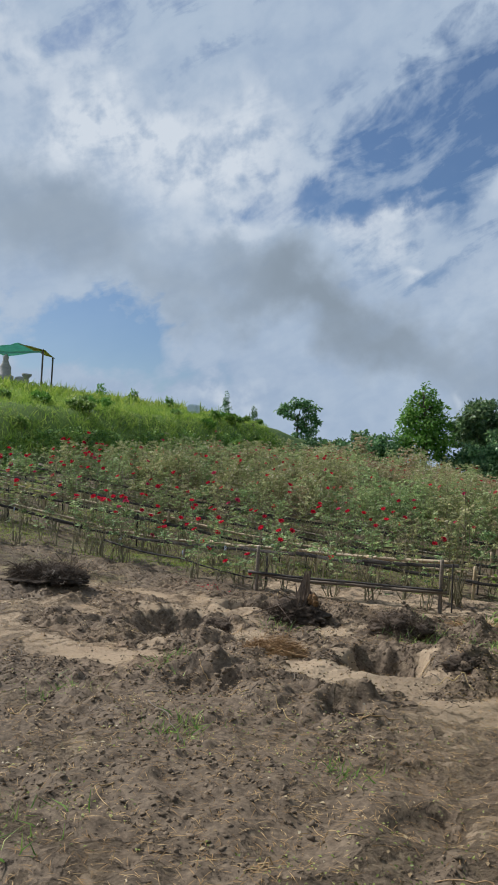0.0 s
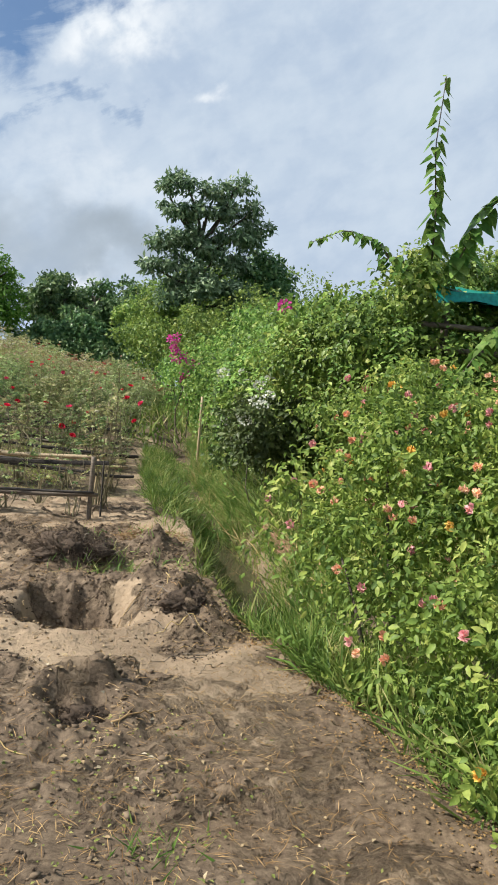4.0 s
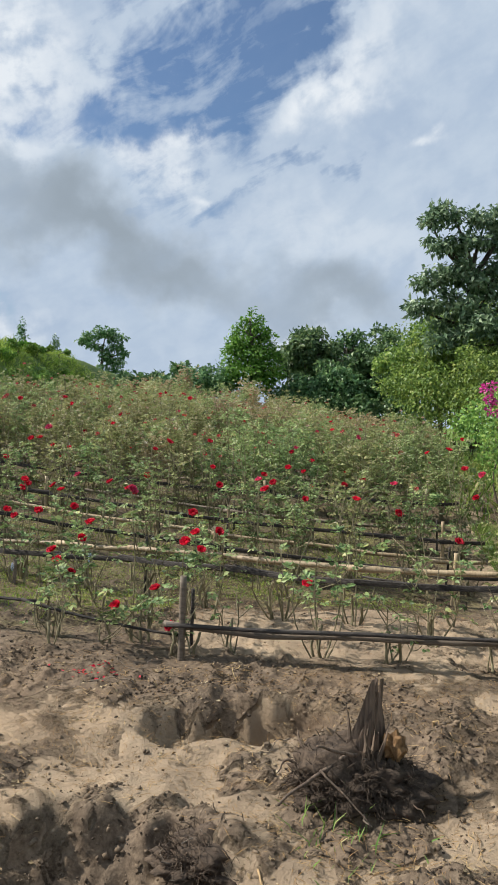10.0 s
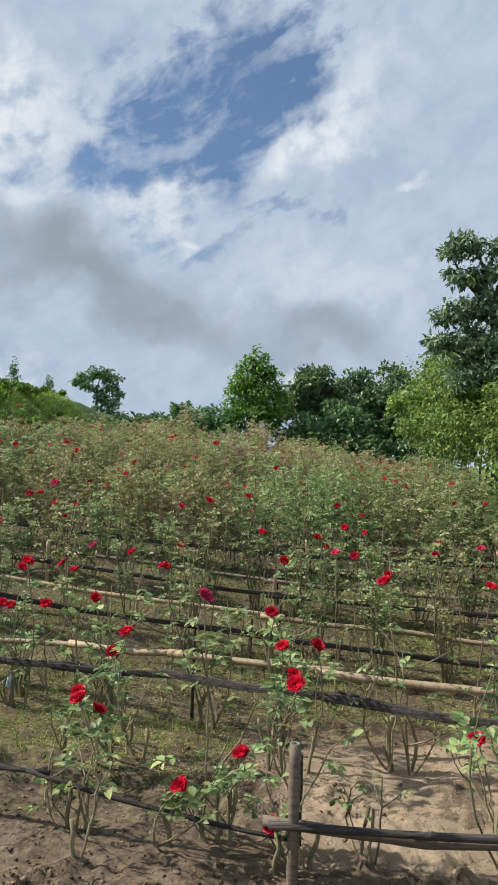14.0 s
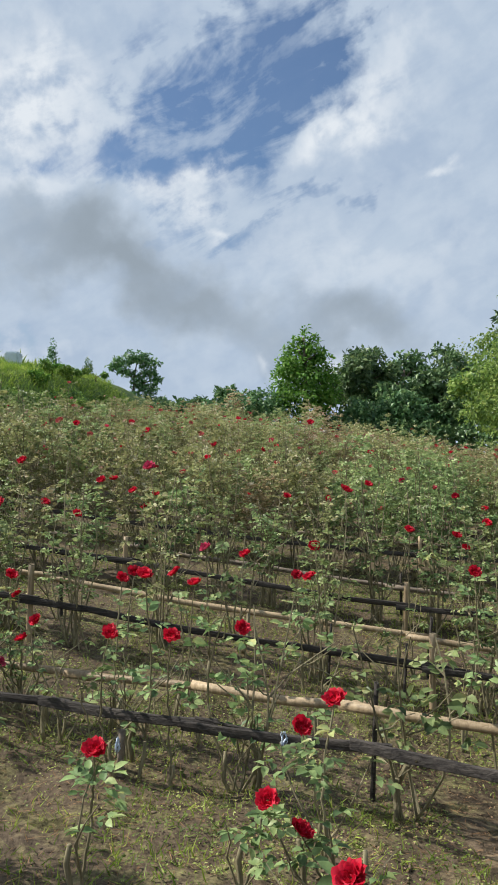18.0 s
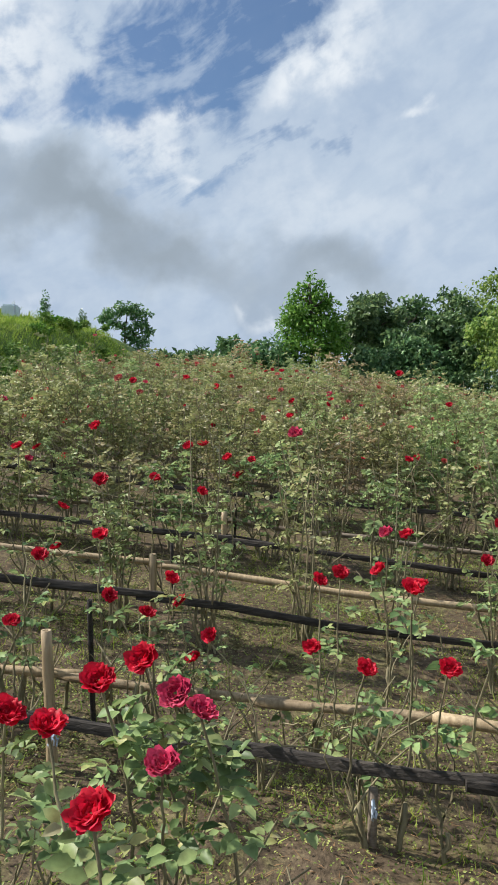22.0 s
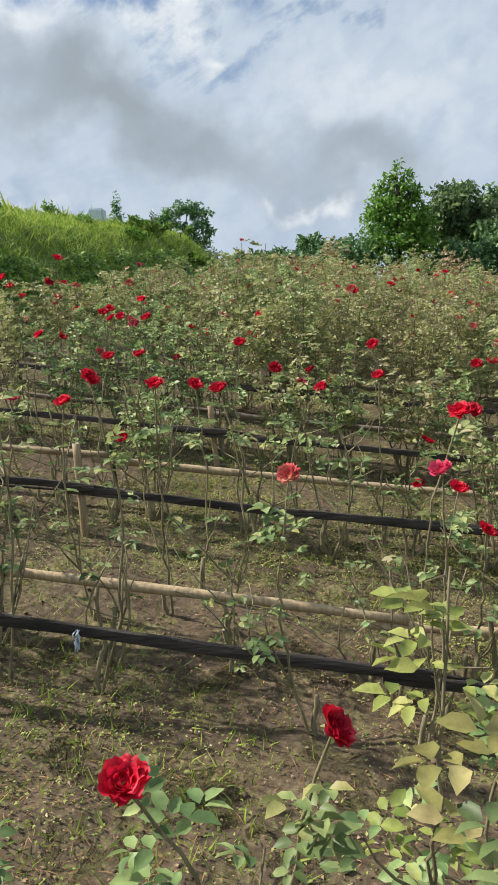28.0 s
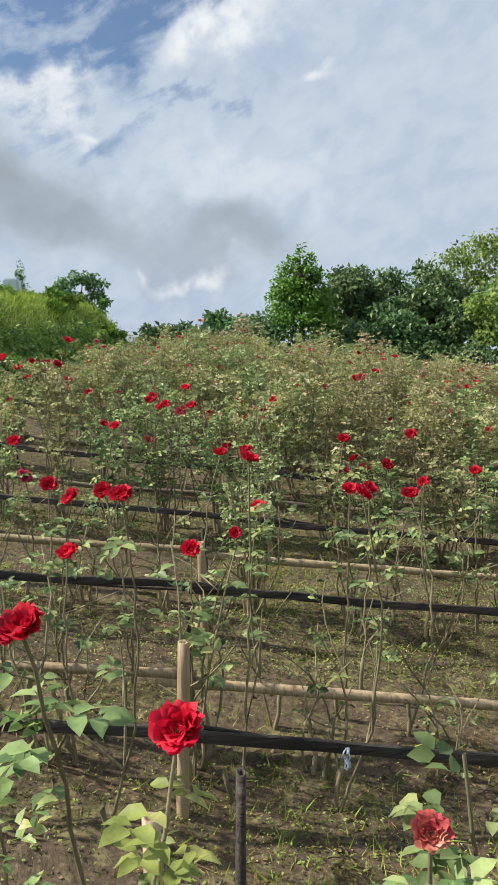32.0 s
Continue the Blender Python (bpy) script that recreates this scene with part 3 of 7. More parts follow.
def humus_amount(x, y):
    out = np.zeros(np.shape(x))
    for cx, cy, r in HUMUS:
        q = np.hypot(x - cx, y - cy) / r + 0.7 * value_noise(x, y, 0.22, 16) + 0.5 * value_noise(x, y, 0.09, 17)
        out = np.maximum(out, 1 - sstep(0.45, 1.05, q))
    return out


def crust_amount(x, y):
    """Where the soil is broken into clods; between them lies smooth dry sand."""
    patch = sstep(-0.01, 0.15, value_noise(x, y, 0.46, 25) + 0.45 * value_noise(x, y, 0.13, 29) + 0.25 * value_noise(x, y, 0.05, 30))
    return np.maximum(patch, humus_amount(x, y))


def height(x, y, rough=True):
    x, y = np.broadcast_arrays(np.asarray(x, float), np.asarray(y, float))
    near = np.interp(-x, [0, 2.3, 3.2, 4.2, 5.1, 6.4, 7.5, 8.2, 13, 30, 80], [0, 0, 0.06, 0.1, 0.15, 0.27, 0.42, 0.52, 1.15, 3.2, 5.0])
    deep = np.interp(-x, [-6, 0, 2.3, 3.2, 4.2, 5.1, 6.4, 7.5, 8.2, 13, 30, 80], [-0.45, -0.35, -0.24, -0.15, -0.04, 0.07, 0.25, 0.40, 0.52, 1.15, 3.2, 5.0])
    k = sstep(9.2, 11.2, y)
    left = (near * (1 - k) + deep * k) * sstep(1.5, 8.5, y)
    up = np.interp(y, [10.3, 14.0, 34, 38, 60, 200], [0, 0.29, 1.72, 1.8, 1.5, -4.0])
    z = left + up * sstep(14, 4, x - 0.2 * (y - 8)) + 0.6 * sstep(4, 14, x - 0.2 * (y - 8)) * sstep(6, 20, y)
    z = z + 1.5 * sstep(-0.4, 1.7, bank_edge(y) - x) * sstep(12, 18, y)
    z = z - 1.0 * sstep(-2.5, 5.0, x) * sstep(17, 31, y)
    far = np.hypot(x, y - 15)
    z = z - 6 * sstep(70, 250, far)
    # ditch beside the path
    dd = np.abs(x - ditch_x(y))
    z = z - 0.38 * (1 - sstep(0.17, 0.38, dd)) * sstep(4.9, 5.9, y) * (1 - 0.75 * sstep(8.2, 10.5, y)) * (1 - sstep(14, 20, y))
    z = z + 0.30 * sstep(0.55, 1.3, x - ditch_x(y)) * sstep(6.8, 8.4, y) * (1 - sstep(12, 16, y))
    z = z + 0.32 * sstep(0.4, 1.5, x - ditch_x(y)) * sstep(6.0, 8.0, y) * (1 - sstep(20, 26, y))
    if rough:
        for cx, cy, r, dep in PITS:
            q = np.hypot(x - cx, (y - cy)) / r
            q = q + 0.17 * value_noise(x, y, 0.19, 63) + 0.14 * value_noise(x, y, 0.07, 64)
            z = z - dep * (1 - sstep(0.45, 1.05, q)) + dep * 0.10 * np.exp(-((q - 1.25) / 0.25) ** 2)
        for cx, cy, r, hi in MOUNDS:
            q = np.hypot(x - cx, y - cy) / r
            z = z + hi * (1 - sstep(0.1, 1.1, q)) * (1 + 0.8 * value_noise(x, y, 0.12, 5))
        near = 1 - sstep(12, 30, far)
        clod = np.maximum(0, value_noise(x, y, 0.16, 3)) ** 1.2
        z = z + near * (0.05 * value_noise(x, y, 0.9, 1) + 0.035 * value_noise(x, y, 0.31, 2) + 0.06 * clod * (0.35 + sstep(-0.15, 0.25, value_noise(x, y, 0.7, 21))) + 0.022 * value_noise(x, y, 0.11, 22) * sstep(-0.3, 0.2, value_noise(x, y, 0.9, 24)) + 0.022 * np.abs(value_noise(x, y, 0.055, 4)))
        bare = (1 - sstep(8.8, 9.8, y)) * sstep(0.8, 0.3, x) * (1 - sstep(5, 9, -x))
        crust = bare * (0.12 + 1.6 * crust_amount(x, y)) * (0.4 + 0.6 * sstep(2.8, 4.6, y))
        z = z + crust * (0.004 + 0.020 * np.maximum(0, value_noise(x, y, 0.15, 26)) + 0.030 * np.maximum(0, value_noise(x, y, 0.075, 27)) + 0.028 * value_noise(x, y, 0.045, 28))
        z = z + 0.25 * value_noise(x, y, 6.0, 9) * sstep(16, 30, far)
    return z


def ground_z(x, y):
    return float(height(x, y))


def build_ground():
    def spread(inner, lo, hi, step, grow=1.16):
        out = list(inner)
        s = step
        a = lo
        while a > -600:
            s *= grow
            a -= s
            out.insert(0, a)
        s, a = step, hi
        while a < 900:
            s *= grow
            a += s
            out.append(a)
        return np.array(out)

    xs, ys = spread(np.concatenate([np.arange(-8.3, -3.5, 0.04), np.arange(-3.5, 0.7, 0.019), np.arange(0.7, 1.3, 0.038)]), -8.3, 1.3, 0.038), spread(np.concatenate([np.arange(1.7, 3.0, 0.024), np.arange(3.0, 8.5, 0.019), np.arange(8.5, 11.6, 0.038)]), 1.7, 11.6, 0.038)
    gx, gy = np.meshgrid(xs, ys)
    gz = height(gx, gy)
    v = np.stack([gx.ravel(), gy.ravel(), gz.ravel()], 1)
    nx, ny = len(xs), len(ys)
    i, j = np.meshgrid(np.arange(nx - 1), np.arange(ny - 1))
    a = (j * nx + i).ravel()
    ob = mesh_object("ground", v, np.stack([a, a + 1, a + nx + 1, a + nx], 1), SOIL)
    att = ob.data.color_attributes.new("ground_kind", "FLOAT_COLOR", "POINT")
    x, y = v[:, 0], v[:, 1]
    field = sstep(8.3, 9.3, y + 0.5 * value_noise(x, y, 0.7, 11)) * (1 - sstep(-0.2, 0.4, x - row_right(y)))
    field = np.maximum(field, sstep(-3.0, -4.6, x + 0.6 * value_noise(x, y, 0.8, 12)) * sstep(6.5, 8.0, y))
    turf = np.maximum(sstep(-0.3, 0.6, bank_edge(y) - x) * sstep(12, 18, y), sstep(0.42, 0.75, x - ditch_x(y) + 0.3 * value_noise(x, y, 0.5, 13)))
    turf = np.maximum(turf, sstep(34, 36, y))
    turf = np.maximum(turf, sstep(1.5, 0.3, y + 0.8 * value_noise(x, y, 0.6, 14)) * 0.5)
    # wet soil along the ditch
    damp_dark = (1 - sstep(0.05, 0.4, np.abs(x - ditch_x(y)))) * sstep(4, 5.5, y)
    # soil nearest the start is coloured darker
    damp_dark = np.maximum(damp_dark, 0.45 * sstep(4.9, 3.2, y + 0.8 * value_noise(x, y, 0.6, 88)))
    # pits are coloured darker towards their middle
    for cx, cy, r, dep in PITS:
        damp_dark = np.maximum(damp_dark, 0.30 * (1 - sstep(0.3, 0.95, np.hypot(x - cx, y - cy) / r)))
    swept = 0.44 + 0.16 * sstep(-1.6, -0.4, x) * (sstep(3.4, 4.8, y) - 0.6 * sstep(4.6, 3.4, y)) + 0.46 * sstep(-3.0, -2.2, x + 0.6 * value_noise(x, y, 0.6, 19)) * sstep(4.2, 5.4, y) * sstep(8.0, 7.3, y + 0.5 * value_noise(x, y, 0.4, 20)) 
    swept = swept - 0.40 * np.exp(-((y - 7.97 - 0.3 * value_noise(x, y, 0.5, 15)) / 0.25) ** 2) * sstep(0.2, -0.4, x)
    swept = swept + 0.12 - 0.24 * sstep(5.2, 3.6, y)
    for cx, cy, r in ((-2.0, 5.9, 0.55), (-1.95, 5.3, 0.4), (-0.7, 6.85, 0.75), (-1.35, 4.35, 0.75), (-1.9, 4.7, 0.4), (-0.55, 4.2, 0.3), (-1.5, 2.7, 0.45), (-2.3, 3.3, 0.4), (-3.2, 8.0, 0.8), (-2.3, 8.05, 0.5), (-0.2, 3.3, 0.35), (0.05, 5.6, 0.42), (0.2, 5.2, 0.3), (0.1, 6.5, 0.4)):
        q = np.hypot(x - cx, y - cy) / r + 0.9 * value_noise(x, y, 0.35, 81) + 0.5 * value_noise(x, y, 0.12, 82)
        swept = swept - 0.24 * (1 - sstep(0.4, 1.15, q))
    swept = swept + 0.14 * sstep(-1.3, -0.8, x) * sstep(4.2, 4.9, y) * sstep(8.3, 7.6, y)
    foot = np.interp(y, [1.8, 2.6, 3.3, 4.5, 5.0, 6], [0.75, 0.62, 0.58, 0.5, 0.4, 0.5])
    swept = swept - 0.35 * np.exp(-((x - foot + 0.12 * value_noise(x, y, 0.3, 83)) / 0.2) ** 2) * sstep(6.0, 5.0, y)
    swept = swept + 0.35 * sstep(-2.4, -1.9, x) * sstep(8.3, 8.6, y) * sstep(10.2, 9.6, y)
    swept = np.minimum(swept, 0.86) - (0.74 - 0.34 * sstep(4.6, 3.4, y)) * crust_amount(x, y)
    swept = swept - 0.42 * sstep(-2.3, -3.0, x + 0.5 * value_noise(x, y, 0.5, 86)) * sstep(7.8, 8.4, y + 0.4 * value_noise(x, y, 0.4, 87))
    field = field * (1 - 0.7 * humus_amount(x, y))
    swept = np.clip(swept, 0, 1)
    field = field * (1 - 0.75 * sstep(-3.0, -1.8, x + 0.8 * value_noise(x, y, 0.6, 18)) * sstep(10.4, 9.6, y))
    strip = sstep(-2.7, -2.2, x + 0.3 * value_noise(x, y, 0.3, 84)) * sstep(8.25, 8.5, y) * sstep(10.3, 9.7, y + 0.4 * value_noise(x, y, 0.4, 85)) * (1 - sstep(-0.3, 0.1, x - row_right(y)))
    field = field * (1 - strip)
    swept = np.maximum(swept, 0.85 * strip)
    col = np.stack([field, turf, damp_dark, swept], 1).astype(np.float32)
    att.data.foreach_set("color", col.ravel())
    tagged(ob, "bare sandy brown earth rising to a planted hillside", "ground", kind="structure")
    return ob


build_ground()
wy = np.linspace(5.3, 9.5, 40)
wv = np.concatenate([np.stack([ditch_x(wy) + s * 0.28, wy, np.full(40, -0.30)], 1) for s in (-1, 1)])
WATER, _nt, _b = principled("muddy_water", 0.08, 0.5)
_b.inputs["Base Color"].default_value = (0.055, 0.048, 0.03, 1)
tagged(mesh_object("water", wv, [(i, i + 40, i + 41, i + 1) for i in range(39)], WATER), "shallow muddy water standing in the ditch", "water", kind="structure")

# ---- fences of bamboo along the rose rows ----


def bamboo_post(parent, x, y, top, dark=False, lean=0.0, r=0.021, grey=False):
    z0 = ground_z(x, y)
    h = top - z0 + 0.12
    n = 9
    k = np.linspace(0, 1, n)
    pts = np.stack([x + lean * k, y + 0 * k, z0 - 0.12 + h * k], 1) - np.array(parent.matrix_world.translation)
    rad = r * (1 + 0.10 * (np.arange(n) % 4 == 2))
    v, f = tube_data(pts, rad * (1.15 if dark else 1.0), 9, 0.5 if dark else 1.0, cap=False)
    ring = v[-9:]
    mid = ring.mean(0)
    inner = mid + (ring - mid) * 0.62
    m = len(v)
    v = np.concatenate([v, inner, inner - (0, 0, 0.05), mid[None] - (0, 0, 0.05)])
    for j in range(9):
        q = (j + 1) % 9
        f += [(m - 9 + j, m - 9 + q, m + q, m + j), (m + j, m + q, m + 9 + q, m + 9 + j), (m + 9 + j, m + 9 + q, m + 18)]
    return mesh_object("post", v, f, DARK_RAIL if dark else GREY_RAIL if grey else BAMBOO, parent, "blackened bamboo post" if dark else "grey weathered post" if grey else "tan bamboo post")


def bamboo_rail(parent, a, b, r, material, label, sag=0.02, flat=0.75, seed=0):
    rg = np.random.default_rng(seed)
    n = max(8, int(np.linalg.norm(np.subtract(b, a)) / 0.14))
    k = np.linspace(0, 1, n)[:, None]
    pts = np.asarray(a) * (1 - k) + np.asarray(b) * k
    pts[:, 2] -= sag * 4 * k[:, 0] * (1 - k[:, 0])
    wob = np.interp(np.arange(n), np.arange(0, n + 4, 4), rg.normal(0, 0.007, len(np.arange(0, n + 4, 4))))
    pts[:, 2] += wob
    pts[:, 1] += 0.7 * wob[::-1]
    pts -= np.array(parent.matrix_world.translation)
    rad = r * (1 + 0.09 * (np.arange(n) % 4 == 1)) * np.linspace(1.08, 0.9, n) * (1 + rg.normal(0, 0.05, n))
    v, f = tube_data(pts, rad, 8, flat)
    return mesh_object("rail", v, f, material, parent, label)


def split_rail(parent, a, b, tall, material, label, sag=0.012, seed=0):
    """A flat strip of split bamboo set on edge, worn and a little twisted."""
    rg = np.random.default_rng(seed)
    n = max(8, int(np.linalg.norm(np.subtract(b, a)) / 0.10))
    k = np.linspace(0, 1, n)
    pts = np.outer(1 - k, a) + np.outer(k, b)
    knots = np.arange(0, n + 5, 5)
    wob = np.interp(np.arange(n), knots, rg.normal(0, 0.006, len(knots)))
    pts[:, 2] += wob - sag * 4 * k * (1 - k)
    pts[:, 1] += 0.6 * wob[::-1]
    pts -= np.array(parent.matrix_world.translation)
    h = tall * (1 + rg.normal(0, 0.05, n)) * np.linspace(1.06, 0.94, n)
    tw = np.interp(np.arange(n), knots, rg.normal(0.12, 0.12, len(knots)))
    prof = [(-0.007, -0.5), (0.004, -0.5), (0.008, -0.3), (0.008, 0.38), (0.005, 0.5), (-0.006, 0.5), (-0.010, 0.42), (-0.012, 0.0), (-0.010, -0.42)]
    m = len(prof)
    v = np.array([(pts[i, 0], pts[i, 1] + d + tw[i] * e * h[i], pts[i, 2] + e * h[i] + rg.normal(0, 0.0007)) for i in range(n) for d, e in prof])
    f = [(i * m + j, i * m + (j + 1) % m, (i + 1) * m + (j + 1) % m, (i + 1) * m + j) for i in range(n - 1) for j in range(m)]
    f += [tuple(range(m))[::-1], tuple(range((n - 1) * m, n * m))]
    return mesh_object("rail", v, f, material, parent, label, False)


def row_one(x):
    return np.interp(x, [-11, -7.5, -5, -3.2, -2.3, -0.2], [9.8, 9.42, 9.1, 8.65, 8.36, 8.22])


def row_two(x):
    return np.interp(x, [-11, -9.5, -8.2, -7.0, -4.8, -4, -3.1, -2.2, -1.2, -0.2], [10.8, 10.73, 10.65, 10.62, 10.67, 10.32, 10.06, 9.54, 9.0, 8.51])


def rail_two(x):
    return float(np.interp(x, [-11, -9.5, -8.2, -7.0, -5.8, -4.8, -3.1, -2.2, -1.2, -0.2], [1.18, 0.98, 0.84, 0.66, 0.43, 0.31, 0.34, 0.38, 0.40, 0.47]))


def row_three(x):
    return np.interp(x, [-11, -4.75, -2.3, 0.3], [12.0, 12.0, 11.7, 11.1])


def row_four(x):
    return np.interp(x, [-11, -4.6, -2.0, 0.6], [13.5, 13.5, 13.1, 12.7])


def row_fence(front, depth, posts, rail_h, top, seed, left_end, right_end, near=True, single=(), rail_z=None):
    """A low double fence of one rose row: posts and rails at its front and its back."""
    rg = np.random.default_rng(seed)
    mx = 0.5 * (left_end + right_end)
    root = empty("row_fence", (mx, float(front(mx)), ground_z(mx, float(front(mx)))), "low fence of bamboo posts and rails along a rose row", "fence", "fences along the rose rows")
    for x in posts:
        y = float(front(x))
        lean = rg.normal(0, 0.015)
        if x not in single:
            bamboo_post(root, x, y, float(height(x, y, False)) + top + rg.normal(0, 0.03), False, lean)
        bamboo_post(root, x + 0.07, y + depth, float(height(x, y + depth, False)) + top - 0.05, True, rg.normal(0, 0.025), 0.019)
    stops = posts + [-5.9, -4.3, -3.6, -2.0, -1.1] if rail_z else posts
    ends = [left_end] + sorted(p for p in stops if left_end < p < right_end) + [right_end]
    for a, b in zip(ends[:-1], ends[1:]):
        for dy, mat, r, lab, fl in ((-0.03, DARK_RAIL, 0.040, "blackened split-bamboo rail", 1), (depth, BAMBOO if near else GREY_RAIL, 0.023, "tan bamboo rail", 0.95)):
            ya, yb = (float(front(q)) + dy for q in (a, b))
            za, zb = (float(height(q, yy, False)) + rail_h for q, yy in ((a, ya), (b, yb)))
            if rail_z:
                za, zb = rail_z(a), rail_z(b)
            if dy > 0:
                bamboo_rail(root, (a - 0.08, ya, za), (b + 0.08, yb, zb), r, mat, lab, 0.012, fl, int(rg.integers(1e6)))
            else:
                split_rail(root, (a - 0.08, ya, za), (b + 0.08, yb - 0.012, zb), r, mat, lab, 0.012, int(rg.integers(1e6)))
                bamboo_rail(root, (a - 0.02, ya + 0.02, za + 0.02), (b + 0.03, yb + 0.02, zb - 0.03), 0.005, DARK_RAIL, "thin blackened cane", 0.02, 1.4, int(rg.integers(1e6)))
    return root


# the nearest corner of the field
f1 = empty("row_fence", (-1.3, 8.35, 0), "low grey bamboo fence at the field's corner beside the path", "fence", "fences along the rose rows")
for px, py, top, dk in ((-0.25, 8.22, 0.55, False), (-2.31, 8.36, 0.54, False), (-2.27, 8.62, 0.40, True)):
    bamboo_post(f1, px, py, top, dk, 0.01, 0.021, True)
bamboo_post(f1, -0.13, 8.36, 0.50, True, 0.0, 0.014)
bamboo_rail(f1, (-2.42, 8.40, 0.22), (-0.18, 8.20, 0.21), 0.024, GREY_RAIL, "grey weathered bamboo rail", 0.02, 0.8, 3)
bamboo_rail(f1, (-2.40, 8.355, 0.245), (-0.22, 8.16, 0.235), 0.017, DARK_RAIL, "blackened bamboo rail", 0.02, 0.8, 4)
bamboo_rail(f1, (-4.6, 9.0, 0.42), (-3.3, 8.68, 0.29), 0.015, DARK_RAIL, "thin sagging dark rail", 0.03, 0.8, 5)
bamboo_rail(f1, (-3.4, 8.70, 0.30), (-2.30, 8.42, 0.16), 0.012, DARK_RAIL, "thin sagging dark rail", 0.03, 0.8, 9)

for px, py, top in ((-2.92, 11.9, 0.36), (-2.45, 11.75, 0.28)):
    stake = empty("stake", (px, py, ground_z(px, py)), "blackened bamboo stake standing among the roses", "stake")
    bamboo_post(stake, px, py, top, True, 0.02, 0.015)
f1b = empty("row_fence", (-8.2, 9.45, ground_z(-8.2, 9.45)), "three posts and a low bamboo rail at the row's far end", "fence", "fences along the rose rows")
bamboo_post(f1b, -7.62, 9.50, 1.15, False, 0.0, 0.017)
bamboo_post(f1b, -7.63, 9.44, 1.03, False, 0.02, 0.027)
bamboo_post(f1b, -7.47, 9.57, 1.18, True, 0.02, 0.017)
bamboo_rail(f1b, (-10.5, 9.62, 1.28), (-7.32, 9.47, 0.80), 0.021, BAMBOO, "tan bamboo rail", 0.02, 0.9, 8)

row_fence(row_two, 0.42, [-9.9, -7.55, -5.16, -2.9], 0.35, 0.60, 21, -10.4, -0.15, True, (-2.9,), rail_two)
row_fence(row_three, 0.55, [-9.6, -7.38, -4.95, -2.27, 0.1], 0.29, 0.48, 22, -10.2, 0.5)
row_fence(row_four, 0.55, [-9.2, -6.8, -4.6, -2.2, 0.4], 0.26, 0.44, 23, -9.9, 0.8, False)
row_fence(lambda x: 15.0, 0.55, [-9.0, -6.5, -4.1, -1.7, 0.7], 0.3, 0.5, 24, -9.7, 1.1, False)

# ---- roses ----


def bloom_mesh(name, size, material, seed, openness=1.0, rows=6, cols=7):
    """Nested cups of ruffled petals round a tight heart."""
    rg = np.random.default_rng(seed)
    vs, fs, n = [], [], 0
    rings = ((0.30, 150, 3, 70), (0.44, 138, 4, 60), (0.58, 124, 5, 52), (0.72, 112, 5, 50), (0.86, 100, 6, 44), (0.98, 88, 6, 42), (1.05, 70, 5, 44))
    for ring, (rad, reach, count, half) in enumerate(rings):
        for k in range(count):
            az0 = 2 * np.pi * (k + 0.4 * ring + rg.uniform(-0.15, 0.15)) / count
            rr = rad * rg.uniform(0.86, 1.12)
            top = radians(reach - (openness - 1) * 40 * rad + rg.uniform(-9, 9))
            ph, tip = rg.uniform(0, 6.28), rg.uniform(-0.08, 0.08)
            for a, u in enumerate(np.linspace(0.12, 1.0, rows)):
                for s in np.linspace(-1, 1, cols):
                    th = top * u * (1 - 0.10 * s ** 4)
                    az = az0 + radians(half) * s * np.interp(u, (0.12, 0.45, 0.78, 1.0), (0.45, 0.95, 1.0, 0.72))
                    curl = 0.20 * rad * max(0, (u - 0.7) / 0.3) ** 1.6 * (1.0 if ring > 1 else 0.2)
                    ruff = 0.11 * np.sin(3.7 * s + ph) * u * u + 0.035 * np.sin(8.5 * s + 2 * ph) * u ** 4
                    r = rr * np.sin(min(th, 1.75)) ** 0.8 + curl + ruff
                    z = rr * (1 - np.cos(th)) * 0.74 + 0.16 * (1 - rad) - 0.6 * curl + 0.12 * np.cos(4 * s + ph) * u * u + tip - 0.06 * s ** 4 * u
                    vs.append((r * np.cos(az), r * np.sin(az), z))
            for a in range(rows - 1):
                for q in range(cols - 1):
                    m = n + a * cols + q
                    fs.append((m, m + 1, m + cols + 1, m + cols))
            n += rows * cols
    v = np.array(vs) * size
    me = bpy.data.meshes.new(name)
    me.from_pydata([tuple(p) for p in v], [], fs)
    me.polygons.foreach_set("use_smooth", np.ones(len(me.polygons), bool))
    me.materials.append(material)
    return me


BLOOMS = {"red": [bloom_mesh("bloom", 0.041, PETAL_RED, s, o) for s, o in ((1, 1.0), (2, 0.7), (3, 1.25), (9, 1.0))],
          "pink": [bloom_mesh("bloom", 0.040, PETAL_PINK, s, 1.0) for s in (4, 5)],
          "faded": [bloom_mesh("bloom", 0.040, PETAL_FADED, s, 1.3) for s in (6, 7)],
          "pale": [bloom_mesh("bloom", 0.036, PETAL_PALE, s, 1.3, 4, 4) for s in (11, 12)],
          "bud": [bloom_mesh("bud", 0.016, PETAL_RED, 8, 0.1)]}


def calyx_mesh():
    vs, fs = [], []
    for k in range(5):
        a = 2 * np.pi * k / 5
        for r, z, w in ((0.004, -0.012, 0.35), (0.015, -0.004, 0.42), (0.026, 0.004, 0.26), (0.036, -0.006, 0.04)):
            for sgn in (-1, 1):
                vs.append((r * np.cos(a + sgn * w), r * np.sin(a + sgn * w), z))
        n = 8 * k
        fs += [(n, n + 1, n + 3, n + 2), (n + 2, n + 3, n + 5, n + 4), (n + 4, n + 5, n + 7, n + 6)]
    me = bpy.data.meshes.new("calyx")
    me.from_pydata(vs, [], fs)
    me.materials.append(ROSE_LEAF)
    return me


CALYX = calyx_mesh()


